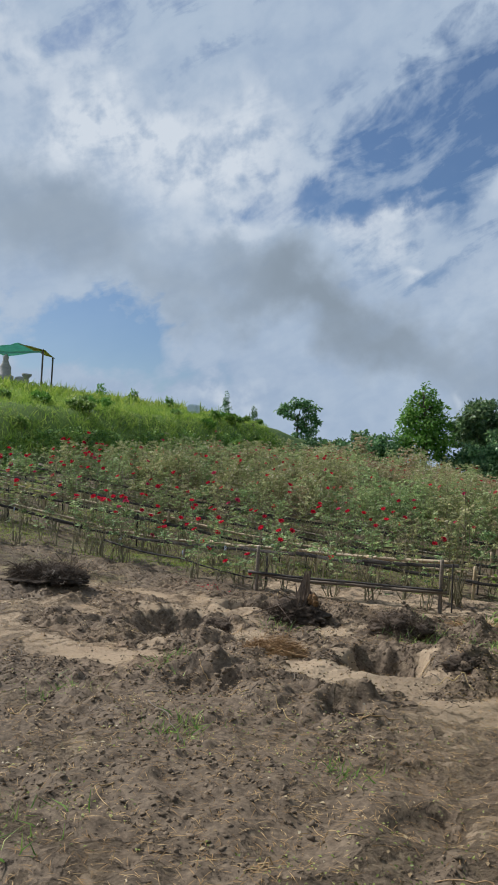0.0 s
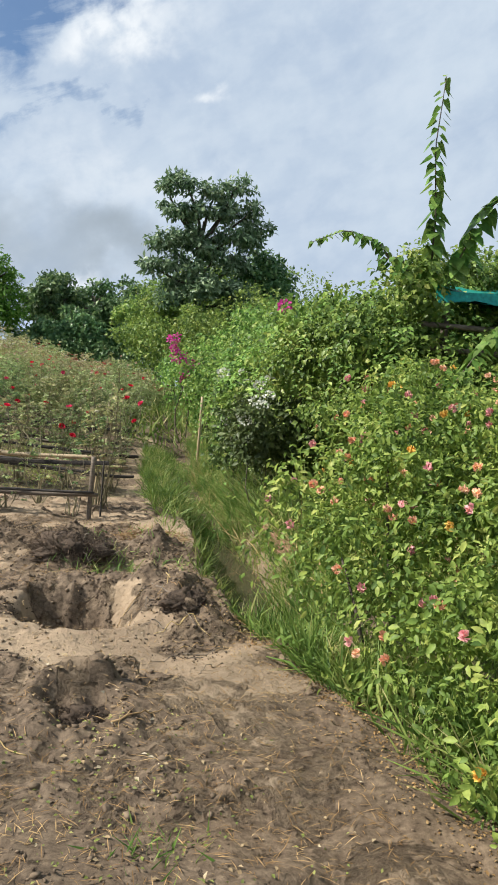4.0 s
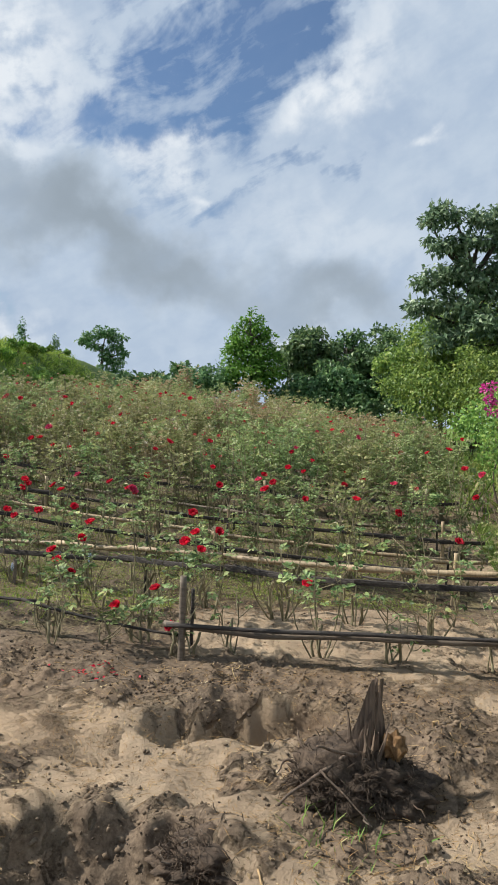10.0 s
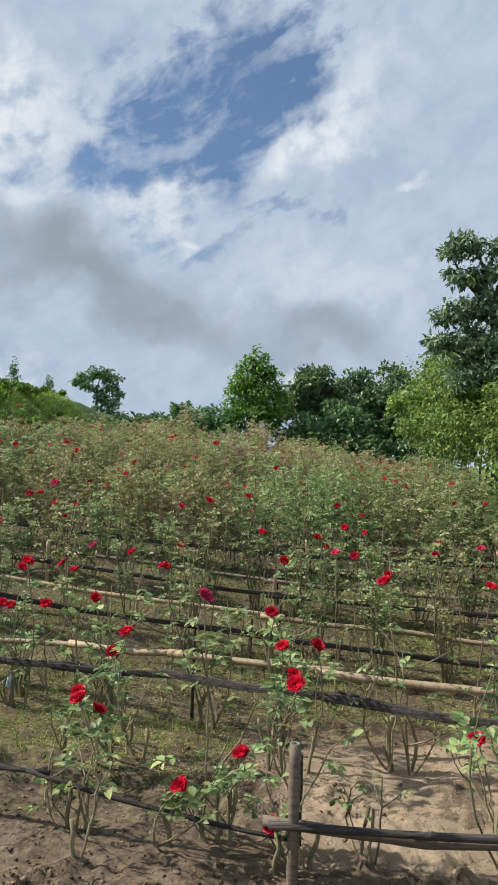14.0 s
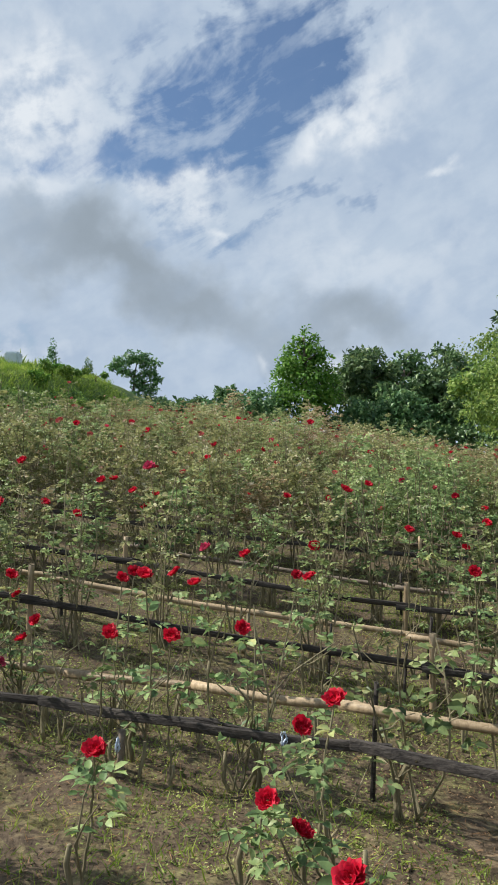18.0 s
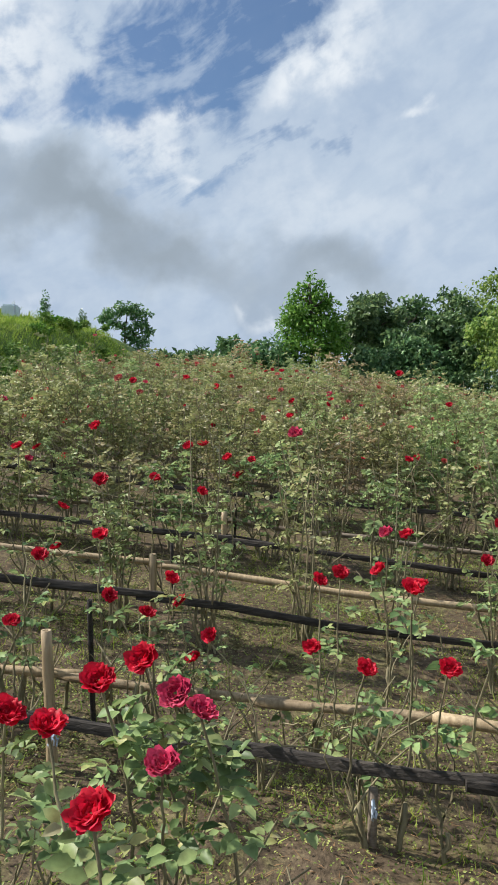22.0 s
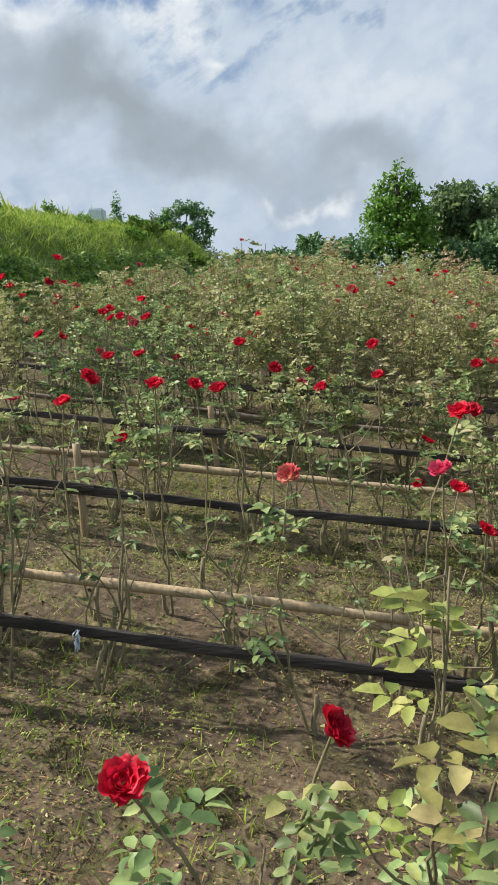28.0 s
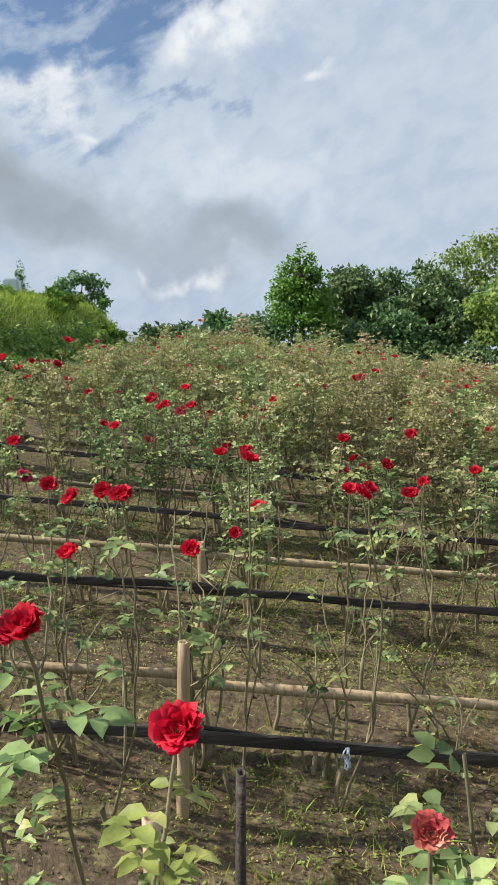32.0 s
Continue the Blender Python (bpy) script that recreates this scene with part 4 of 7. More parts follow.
def cane_path(rg, base, tip, bend=0.05, n=7):
    k = np.linspace(0, 1, n)[:, None]
    p = np.asarray(base) * (1 - k) + np.asarray(tip) * k
    side = rg.normal(0, bend, 3)
    side[2] = 0
    return p + np.sin(np.pi * k) * side + rg.normal(0, 0.006, p.shape) * np.sin(np.pi * k)


def sprays(rg, path, count, lo, size, density=5, tilt=0.3):
    """Compound leaves of five leaflets on stalks that stand out from a cane."""
    out = []
    for _ in range(count):
        u = rg.uniform(lo, 1.0)
        i = u * (len(path) - 1)
        a = int(min(i, len(path) - 2))
        p = path[a] + (path[a + 1] - path[a]) * (i - a)
        az = rg.uniform(0, 2 * np.pi)
        d = np.array([np.cos(az), np.sin(az), rg.uniform(-0.45 - 0.3 * (tilt > 0.5), 0.85 + 0.1 * (tilt > 0.5))])
        d /= np.linalg.norm(d)
        s = size * rg.uniform(0.7, 1.25)
        side = np.cross(d, (0, 0, 1.0))
        side /= np.linalg.norm(side)
        up = np.cross(side, d)
        stem = p + d * s * 0.9
        spots = [(stem + d * s * 1.1, d), (stem + d * s * 0.9 + side * 0.1 * s, d * 0.5 + side), (stem + d * s * 0.9 - side * 0.1 * s, d * 0.5 - side),
                 (stem + d * s * 0.15, d * 0.5 + side), (stem + d * s * 0.15, d * 0.5 - side)][:density]
        for q, w in spots:
            out.append((q, w + rg.normal(0, 0.12, 3), up + rg.normal(0, tilt, 3), s * rg.uniform(0.9, 1.25)))
    return out


def leaves_from(spots, wide=0.62, near=True):
    pos, al, nm, ln = (np.array([s[k] for s in spots]) for k in range(4))
    return (ovate_data if near else leaf_data)(pos, al, nm, ln, ln * wide)


def bush_kit(seed, canes, tall, spread, count, size, leaf, bare=0.35, near=True):
    """Meshes of one rose bush: each cane, the foliage, and where its blooms stand."""
    rg = np.random.default_rng(seed)
    stems, spots, tips = [], [], []
    for k in range(canes):
        az = 2 * np.pi * (k + rg.uniform(-0.3, 0.3)) / canes
        h = tall * rg.uniform(0.65, 1.05)
        r = spread * rg.uniform(0.35, 1.0)
        base = np.array([rg.normal(0, 0.05), rg.normal(0, 0.03), -0.06])
        tip = np.array([np.cos(az) * r, np.sin(az) * r * 0.7, h])
        p = cane_path(rg, base, tip, 0.07)
        tubes = [tube_data(p, np.linspace(0.0075, 0.003, len(p)), 5, cap=False)]
        spots += sprays(rg, p, count, bare, size, 5, 0.7 if near else 1.1)
        tips.append(p[-1])
        for _ in range(2):
            i = rg.integers(2, len(p) - 1)
            q = p[i] + np.array([*rg.normal(0, 0.15, 2), rg.uniform(0.08, 0.28)])
            pp = cane_path(rg, p[i], q, 0.02, 4)
            tubes.append(tube_data(pp, np.linspace(0.004, 0.002, 4), 4, cap=False))
            spots += sprays(rg, pp, max(1, count // 3), 0.3, size, 5, 0.7 if near else 1.1)
        v, f = joined(tubes)
        me = bpy.data.meshes.new("cane")
        me.from_pydata([tuple(q) for q in v], [], f)
        me.materials.append(CANE)
        stems.append(me)
    if near:
        for k in range(2):
            p = cane_path(rg, (0.05 * k - 0.02, 0.02 * k, -0.06), (0.09 * k - 0.04 + rg.normal(0, 0.02), rg.normal(0, 0.02), rg.uniform(0.16, 0.30)), 0.02, 6)
            v, f = tube_data(p, np.array([0.019, 0.017, 0.016, 0.015, 0.017, 0.014]) * rg.uniform(0.5, 0.8), 7)
            me = bpy.data.meshes.new("trunk")
            me.from_pydata([tuple(q) for q in v], [], f)
            me.materials.append(CANE)
            stems.append(me)
    lv, lf = leaves_from(spots, 0.62, near)
    lm = bpy.data.meshes.new("foliage")
    lm.from_pydata([tuple(q) for q in lv], [], [tuple(int(i) for i in q) for q in lf])
    lm.materials.append(leaf)
    return stems, lm, tips, (lv, lf)


OLD_KITS = [bush_kit(60 + k, 8, 1.0 + 0.14 * (k % 4), 0.42, 15, 0.052, (ROSE_LEAF_OLD, ROSE_LEAF_GREEN, ROSE_LEAF_RUST)[k % 3], 0.36, False) for k in range(9)]
MID_KITS = [bush_kit(50 + k, 7, 0.95 + 0.1 * (k % 2), 0.34, 11, 0.044, (ROSE_LEAF_OLD, ROSE_LEAF, ROSE_LEAF_GREEN)[k % 3], 0.38) for k in range(6)]
CANE_KITS = [bush_kit(70 + k, 9, 1.0 + 0.12 * k, 0.30, 7, 0.036, (ROSE_LEAF_GREEN, ROSE_LEAF, ROSE_LEAF_OLD, ROSE_LEAF_GREEN)[k], 0.42) for k in range(4)]
THIN_KITS = [bush_kit(90 + k, 4 + k % 2, (0.9, 0.8, 1.0)[k], 0.25, 4, 0.044, ROSE_LEAF, 0.5) for k in range(3)]
BARE_KITS = [bush_kit(80 + k, 3 + k % 2, (0.6, 0.5, 0.75, 0.55)[k], 0.2, 1, 0.034, ROSE_LEAF, 0.6) for k in range(4)]


def rose_bush(x, y, kit, blooms, label, rz=0.0, scale=1.0, group="rose bushes in the rows", tilt=0.0):
    """blooms: (colour, size, place in the world)."""
    root = new("rose_bush")
    root.empty_display_size = 0.1
    root.matrix_world = pose(x, y, ground_z(x, y), tilt, 0, rz) @ Matrix.Scale(scale, 4)
    tagged(root, label, "rose bush", group)
    for me in (*kit[0], kit[1]):
        o = new(me.name.split(".")[0], me)
        o.parent = root
    inv = root.matrix_world.inverted()
    rg = np.random.default_rng(int(abs(x * 917 + y * 131) * 10) % 99991)
    for colour, size, at in blooms:
        me = BLOOMS[colour][int(rg.integers(len(BLOOMS[colour])))]
        o = new("bud" if colour == "bud" else "bloom", me)
        o.parent = root
        o.matrix_local = inv @ pose(*at, rg.uniform(20, 50), rg.uniform(-25, 25), rg.uniform(-40, 40)) @ Matrix.Scale(size, 4)
        lab = {"red": "open red rose", "pink": "open deep pink rose", "faded": "faded salmon and brown rose", "pale": "withered cream-coloured rose", "bud": "red rosebud"}[colour]
        o["label"] = lab
    return root


def lone_rose(x, y, z, colour, size, base_x=None, leafy=6, seed=0, label="", leaf=None, low=0.70, leaf_size=0.038):
    """One tall shoot with its leaves that carries a bloom at a known place."""
    rg = np.random.default_rng(1000 + seed)
    bx = x + rg.normal(0, 0.05) if base_x is None else base_x
    by = y + rg.normal(0.05, 0.05)
    gz = ground_z(bx, by)
    names = {"none": "no", "red": "red", "pink": "pink", "faded": "fading salmon", "bud": "budding red"}
    root = empty("rose_bush", (bx, by, gz), label or f"leafy green rose shoot with one {names[colour]} bloom", "rose bush", "rose bushes in the rows")
    top = np.array([x - bx, y - by, z - gz])
    p = cane_path(rg, (0, 0, -0.05), top, 0.055, 17)
    tubes = [tube_data(p, np.linspace(0.006, 0.003, 17), 6, cap=False)]
    spots = sprays(rg, p[:-1], leafy, low, leaf_size)
    for _ in range(2):
        q = p[6] + np.array([*rg.normal(0, 0.12, 2), rg.uniform(0.1, 0.3)])
        pp = cane_path(rg, p[4], q, 0.03, 5)
        tubes.append(tube_data(pp, np.linspace(0.005, 0.002, 5), 5, cap=False))
        spots += sprays(rg, pp, leafy // 3, 0.6, 0.038)
    for v, f in tubes:
        mesh_object("cane", v, f, CANE, root)
    v, f = tube_data(cane_path(rg, (0, 0, -0.06), (rg.normal(0, 0.03), 0, rg.uniform(0.10, 0.2)), 0.01, 5), np.array([0.012, 0.010, 0.009, 0.010, 0.008]), 7)
    mesh_object("trunk", v, f, CANE, root)
    lv, lf = leaves_from(spots)
    mesh_object("foliage", lv, lf, leaf or ROSE_LEAF, root, smooth=False)
    if colour == "none":
        return root
    me = BLOOMS[colour][seed % len(BLOOMS[colour])]
    o = new("bud" if colour == "bud" else "bloom", me)
    o.parent = root
    o.matrix_local = Matrix.Translation(top) @ pose(0, 0, 0, rg.uniform(15, 45), rg.uniform(-25, 25), rg.uniform(-60, 60)) @ Matrix.Scale(size, 4)
    o["label"] = f"{names[colour]} rose"
    if colour != "bud":
        new("calyx", CALYX).parent = o
    return root


# blooms that stand near the walk: x, y, z
ROSES_A = [(-2.38, 8.4, 0.17), (-2.29, 8.41, 0.74), (-3.13, 8.44, 0.67), (-2.74, 8.5, 0.31), (-2.66, 8.59, 1.04), (-2.5, 8.6, 0.4), (-1.51, 8.7, 0.43), (-3.81, 9.14, 0.62), (-6.53, 9.17, 1.07), (-3.2, 9.2, 0.37), (-3.3, 9.2, 0.46), (-2.25, 9.2, 0.55), (-4.77, 9.24, 0.94), (-4.55, 9.28, 0.84), (-0.36, 9.28, 0.63), (-2.3, 9.3, 0.66), (-2.13, 9.3, 0.67), (-4.87, 9.3, 0.94), (-1.79, 9.31, 0.99), (-6.22, 9.33, 1.05), (-3.09, 9.34, 0.72), (-4.98, 9.35, 0.96), (-4.48, 9.35, 0.92)]
ROSES_B = [(-3.19, 9.5, 0.57), (-2.35, 9.6, 0.77), (-1.02, 10, 0.85), (-3.42, 10.2, 0.73), (-4, 10.2, 0.69), (-3.73, 10.2, 0.69), (-3.85, 10.21, 0.95), (-7.7, 10.43, 1.57), (-5.82, 10.44, 1.21), (-5.74, 10.55, 1.37), (-8.27, 10.6, 1.2), (-6.92, 10.62, 1.51), (-7.29, 10.68, 1.63), (-4.13, 10.8, 0.56), (-3.69, 10.8, 0.81), (-5.35, 10.8, 0.68), (-4.01, 10.82, 0.86), (-4.75, 10.9, 0.35), (-4.62, 10.9, 0.48), (-4.55, 10.9, 0.58), (-4.09, 10.9, 0.81), (-7.92, 10.9, 1.29), (-5.55, 10.94, 0.85)]
ROSES_C = [(-7.48, 10.98, 1.26), (-3.82, 11, 0.83), (-3.09, 11, 0.82), (-1.83, 11, 0.92), (-1.69, 11, 0.9), (-2.21, 11, 0.86), (-4.68, 11, 0.7), (-4.83, 11, 0.65), (-4.99, 11, 0.73), (-4.72, 11, 0.8), (-5.29, 11, 0.91), (-5.64, 11, 1), (-8.26, 11, 1.34), (-7.91, 11, 1.47), (-5.04, 11.08, 0.98), (-7.8, 11.1, 1.47), (-8.02, 11.2, 1.49), (-7.19, 11.2, 1.36), (-6.81, 11.2, 1.42), (-6.55, 11.2, 1.39), (-6.67, 11.39, 1.39), (-3.7, 11.5, 0.9), (-3.14, 11.69, 0.71)]
ROSES_D = [(-2.34, 12.2, 0.95), (-7.19, 12.2, 1.03), (-6.34, 12.2, 1.37), (-8.5, 12.2, 1.5), (-5.52, 12.3, 0.93), (-6.09, 12.3, 1.25), (-5.78, 12.3, 1.3), (-7.81, 12.3, 1.25), (-7.25, 12.3, 1.46), (-8.35, 12.3, 1.56), (-4.97, 12.4, 1.09), (-7.1, 12.4, 1.46), (-6.53, 12.4, 1.5), (-7.86, 13, 1.57), (-3.17, 13.5, 1.09), (-6.1, 13.8, 1.2), (-6.17, 13.8, 1.11), (-4.37, 13.8, 1.08), (-7.08, 13.8, 1.33), (-7.57, 13.8, 1.64), (-8.01, 14, 1.51), (-7.37, 14, 1.77), (-7.12, 15, 1.51)]
for n, (bx, by, bz) in enumerate(ROSES_A + ROSES_B + ROSES_C + ROSES_D):
    bz = max(bz, ground_z(bx, by) + 0.18)
    lone_rose(bx, by, bz, "pink" if n % 9 == 4 else "red", 0.74, None, 5 if by > 9.8 else 8, n)
lone_rose(-7.25, 9.11, 1.34, "faded", 0.54, None, 16, 251)
lone_rose(-6.28, 10.41, 1.22, "faded", 0.75, None, 12, 253)
for n, (bx, by, bz, colour) in enumerate(((-4.62, 9.5, 0.98, "red"), (-4.70, 9.4, 0.97, "red"), (-4.54, 9.45, 0.92, "pink"), (-5.25, 9.35, 0.92, "faded"), (-5.08, 9.05, 0.97, "red"), (-6.92, 9.32, 0.93, "red"), (-6.958, 9.262, 1.142, "red"),
                                          (-6.0, 9.02, 1.13, "red"), (-4.620, 8.950, 0.930, "red"), (-5.785, 9.65, 0.935, "red"), (-7.57, 9.20, 1.46, "red"), (-7.79, 9.31, 1.573, "red"))):
    lone_rose(bx, by, bz, colour, 0.62 if n in (5, 6) else 0.76, None, 13 if n < 10 else 12, 260 + n, "", YOUNG_LEAF if n == 10 else None, 0.74)
lone_rose(-5.96, 9.67, 1.20, "none", 1, None, 11, 255, "pale yellow-green rose shoot with broad leaves", YOUNG_LEAF, 0.76, 0.05)
lone_rose(-5.99, 9.2, 1.16, "none", 1, None, 6, 256, "yellowing rose shoot with broad brown-tinged leaves", OCHRE_LEAF, 0.78, 0.05)
lone_rose(-7.15, 9.24, 1.37, "none", 1, None, 9, 257, "green rose shoot with large blue-green leaves", None, 0.86, 0.046)
lone_rose(-7.35, 9.35, 0.95, "bud", 0.5, None, 9, 254)


def plant_rows():
    rg = np.random.default_rng(5)
    rp = np.random.default_rng(55)
    for n, ry in enumerate(ROW_Y[:10]):
        x = float(row_right(ry)) - 0.25
        end = float(bank_edge(ry)) + 0.5
        while x > end:
            y = ry + rg.normal(0, 0.09)
            if n == 0:
                y = float(row_one(x)) + 0.12 + rg.normal(0, 0.07)
            if n == 1:
                y = float(row_two(x)) + 0.25 + rg.normal(0, 0.07)
            if n == 2:
                y = float(row_three(x)) + 0.27 + rg.normal(0, 0.08)
            if n == 3:
                y = float(row_four(x)) + 0.27 + rg.normal(0, 0.08)
            gz = ground_z(x, y)
            c = rg.random()
            if n == 0:
                pool = BARE_KITS if c < 0.8 else THIN_KITS
            elif n == 1:
                bare, thin = (0.32, 0.82) if x > -3.6 else (0.86, 0.98)
                pool = BARE_KITS if c < bare else THIN_KITS if c < thin else CANE_KITS
            elif n == 2:
                bare, thin = (0.12, 0.45) if x > -5.2 else (0.62, 0.94)
                pool = BARE_KITS if c < bare else THIN_KITS if c < thin else CANE_KITS
            elif n == 3:
                pool = CANE_KITS if c < 0.45 else MID_KITS
            else:
                tone = int(np.clip((value_noise(x, y, 2.6, 71) + value_noise(x, y, 0.9, 72) * 0.7 + 0.36 - 0.15 * (x < -6)) * 3, 0, 2))
                pool = [OLD_KITS[k] for k in range(9) if k % 3 == (1, 0, 2)[tone]] if n > 5 or c < 0.55 else MID_KITS
            kit = pool[int(rg.integers(len(pool)))]
            sc = rg.uniform(0.85, 1.1) * (0.8 if n == 0 else 1.0) * (1 - 0.42 * float(sstep(3.4, 0.4, x - bank_edge(y))))
            rz = rg.uniform(0, 360)
            blooms = []
            m = Matrix.Translation((x, y, gz)) @ Matrix.Rotation(radians(rz), 4, "Z") @ Matrix.Scale(sc, 4)
            for t in kit[2]:
                chance = (0.0, 0.01, 0.10, 0.16, 0.18, 0.13, 0.10, 0.09, 0.08, 0.08)[n]
                if rg.random() < chance:
                    c = rg.random()
                    cut = (0.74, 0.90) if n < 5 else (0.36, 0.56)
                    colour = "red" if c < cut[0] else "pink" if c < cut[1] else "faded" if c < 0.96 else "bud"
                    blooms.append((colour, rg.uniform(0.7, 0.95), m @ Vector(t)))
                elif n > 3 and rp.random() < 0.13:
                    blooms.append(("pale" if rp.random() < 0.6 else "faded", rp.uniform(0.6, 0.85), m @ Vector(t)))
            if n == 0 and x < -3.2 and rg.random() < 0.45:
                x -= rg.uniform(0.4, 0.6)
                continue
            lab = "thorny green rose bush with red blooms on tall canes" if blooms else ("sparse rose bush of bare thorny canes" if kit in BARE_KITS else "green rose bush with small leaves and no blooms")
            rose_bush(x, y, kit, blooms, lab, rz, sc)
            x -= rg.uniform(0.42, 0.62) if n < 3 else rg.uniform(0.36, 0.5)


plant_rows()


def far_roses():
    """The rows up to the crest, too many and too far to count."""
    rg = np.random.default_rng(6)
    parts = {"olive": [], "green": [], "rusty": []}
    small = bloom_mesh("bloom", 0.041, PETAL_RED, 1, 1.0, 4, 4)
    bv = np.array([v.co for v in small.vertices])
    bf = np.array([p.vertices for p in small.polygons])
    petals = {"red": [], "faded": [], "pink": [], "pale": []}
    for ry in ROW_Y[10:]:
        x = float(row_right(ry)) + 0.2
        while x > float(bank_edge(ry)) + 0.3:
            y = ry + rg.normal(0, 0.25)
            tone = int(np.clip((value_noise(x, y, 3.2, 71) + value_noise(x, y, 1.1, 72) * 0.8 + 0.15 * (ry > 26) - 0.2 * (x < -7) + 0.32) * 3, 0, 2))
            key = ("green", "olive", "rusty")[tone]
            v, f = OLD_KITS[(1, 0, 2)[tone] + 3 * int(rg.integers(3))][3]
            a, s = rg.uniform(0, 6.28), rg.uniform(0.68, 1.12)
            rot = np.array([[np.cos(a), -np.sin(a), 0], [np.sin(a), np.cos(a), 0], [0, 0, 1]])
            s *= (1 - 0.42 * float(sstep(3.4, 0.4, x - bank_edge(y)))) * (1.3 if rg.random() < 0.08 else 1.0)
            gz = ground_z(x, y)
            parts[key].append((v @ rot.T * s + (x, y, gz), f))
            for _ in range(int(rg.integers(2, 8))):
                at = np.array([x + rg.normal(0, 0.22), y + rg.normal(0, 0.15), gz + s * rg.uniform(0.8, 1.1)])
                c = rg.random()
                petals["red" if c < 0.07 else "pink" if c < 0.18 else "pale" if c < 0.52 else "faded"].append((bv * rg.uniform(0.8, 1.1) + at, bf))
            x -= rg.uniform(0.38, 0.6)
    for key, mat in (("green", ROSE_LEAF_GREEN), ("rusty", ROSE_LEAF_RUST), ("olive", ROSE_LEAF_OLD)):
        v, f = merged(parts[key])
        root = tagged(mesh_object("rose_bushes", v, f, mat, smooth=False), f"rows of weathered {key} rose bushes covering the slope", "rose bushes", kind="stuff")
    for key, mat in (("red", PETAL_RED), ("pink", PETAL_PINK), ("faded", PETAL_FADED), ("pale", PETAL_PALE)):
        v, f = merged(petals[key])
        tagged(mesh_object("blooms", v, f, mat, root, f"{key} roses on the distant bushes"), kind="stuff")


far_roses()

# ---- trees and hedges ----


def blob_points(rg, lobes, n, shell=0.55):
    """Points in the outer part of a group of ellipsoids (x, y, z, rx, ry, rz), and the way out of each."""
    lobes = np.asarray(lobes, float)
    wt = np.prod(lobes[:, 3:], axis=1) ** (2 / 3)
    pick = rg.choice(len(lobes), n, p=wt / wt.sum())
    d = unit_rows(rg, n)
    r = rg.uniform(shell, 1.0, n) ** 0.6
    lump = 1 + 0.16 * np.sin(d[:, 0] * 7 + pick) * np.sin(d[:, 1] * 6 + pick * 2) + 0.12 * np.sin(d[:, 2] * 9 + pick)
    p = lobes[pick, :3] + d * lobes[pick, 3:] * (r * lump)[:, None]
    # dents and tufts over the whole surface
    ph = rg.uniform(0, 6.28, 6)
    w = 2.2 * np.pi / np.percentile(lobes[:, 3], 85)
    dent = np.sin(p[:, 0] * w + ph[0] + 1.7 * np.sin(p[:, 2] * w * 0.7 + ph[1])) + np.sin(p[:, 1] * w + ph[2]) + np.sin(p[:, 2] * w * 1.3 + ph[3] + 1.3 * np.sin(p[:, 0] * w * 0.6 + ph[4]))
    p = p - d * lobes[pick, 3:] * (0.42 * sstep(0.1, -1.2, dent))[:, None]
    return p, d


def foliage(name, parent, lobes, n, size, material, seed, label="", hang=0.3, shell=0.5, floor=None, wide=0.55, oval=False):
    rg = np.random.default_rng(seed)
    p, d = blob_points(rg, lobes, n, shell)
    if floor is not None:
        p = p[p[:, 2] > floor]
        d = d[:len(p)]
    n = len(p)
    al = d * 0.6 + rg.normal(0, 0.6, (n, 3))
    al[:, 2] -= hang
    ln = size * rg.uniform(0.5, 1.45, n)
    v, f = (ovate_data if oval else leaf_data)(p, al, d + rg.normal(0, 0.5, (n, 3)) + (0, 0, 0.5), ln, ln * wide)
    return mesh_object(name, v, f, material, parent, label, smooth=False)


def tree(x, y, tall, lobes, n, size, material, seed, label, trunk=0.12, z=None, group="", hang=0.3, shell=0.5, wide=0.5, clump=5):
    """lobes are given about the foot of the trunk."""
    rg = np.random.default_rng(seed)
    gz = ground_z(x, y) if z is None else z
    root = empty("tree", (x, y, gz), label, "tree", group)
    top = np.array([rg.normal(0, 0.1), rg.normal(0, 0.1), tall * 0.75])
    p = cane_path(rg, (0, 0, -0.2), top, 0.15, 9)
    v, f = tube_data(p, np.linspace(trunk, trunk * 0.3, 9), 9)
    mesh_object("trunk", v, f, BARK, root, "grey-brown trunk")
    for lb in lobes:
        c = np.array(lb[:3])
        i = int(np.clip(np.searchsorted(p[:, 2], c[2] * 0.75), 2, 7))
        q = cane_path(rg, p[i], c, 0.12, 6)
        v, f = tube_data(q, np.linspace(trunk * 0.4, trunk * 0.1, 6), 6)
        mesh_object("limb", v, f, BARK, root)
    clumps = [tuple(lb) for lb in lobes]
    for lb in lobes:
        for _ in range(clump):
            d = unit_rows(rg, 1)[0]
            s = lb[3] * rg.uniform(0.2, 0.45)
            clumps.append((*(np.array(lb[:3]) + d * lb[3:] * rg.uniform(0.85, 1.2)), s, s, s * rg.uniform(0.6, 1.2)))
    lobes = clumps
    foliage("crown", root, lobes, n, size, material, seed, "", hang, shell, wide=wide)
    return root


def crown_lobes(rg, count, rx, rz, cz, size):
    out = []
    for _ in range(count):
        d = unit_rows(rg, 1)[0] * rg.uniform(0.3, 1.0) ** 0.5
        s = size * rg.uniform(0.7, 1.25)
        out.append((d[0] * rx, d[1] * rx, cz + d[2] * rz, s, s, s * 0.8))
    return out


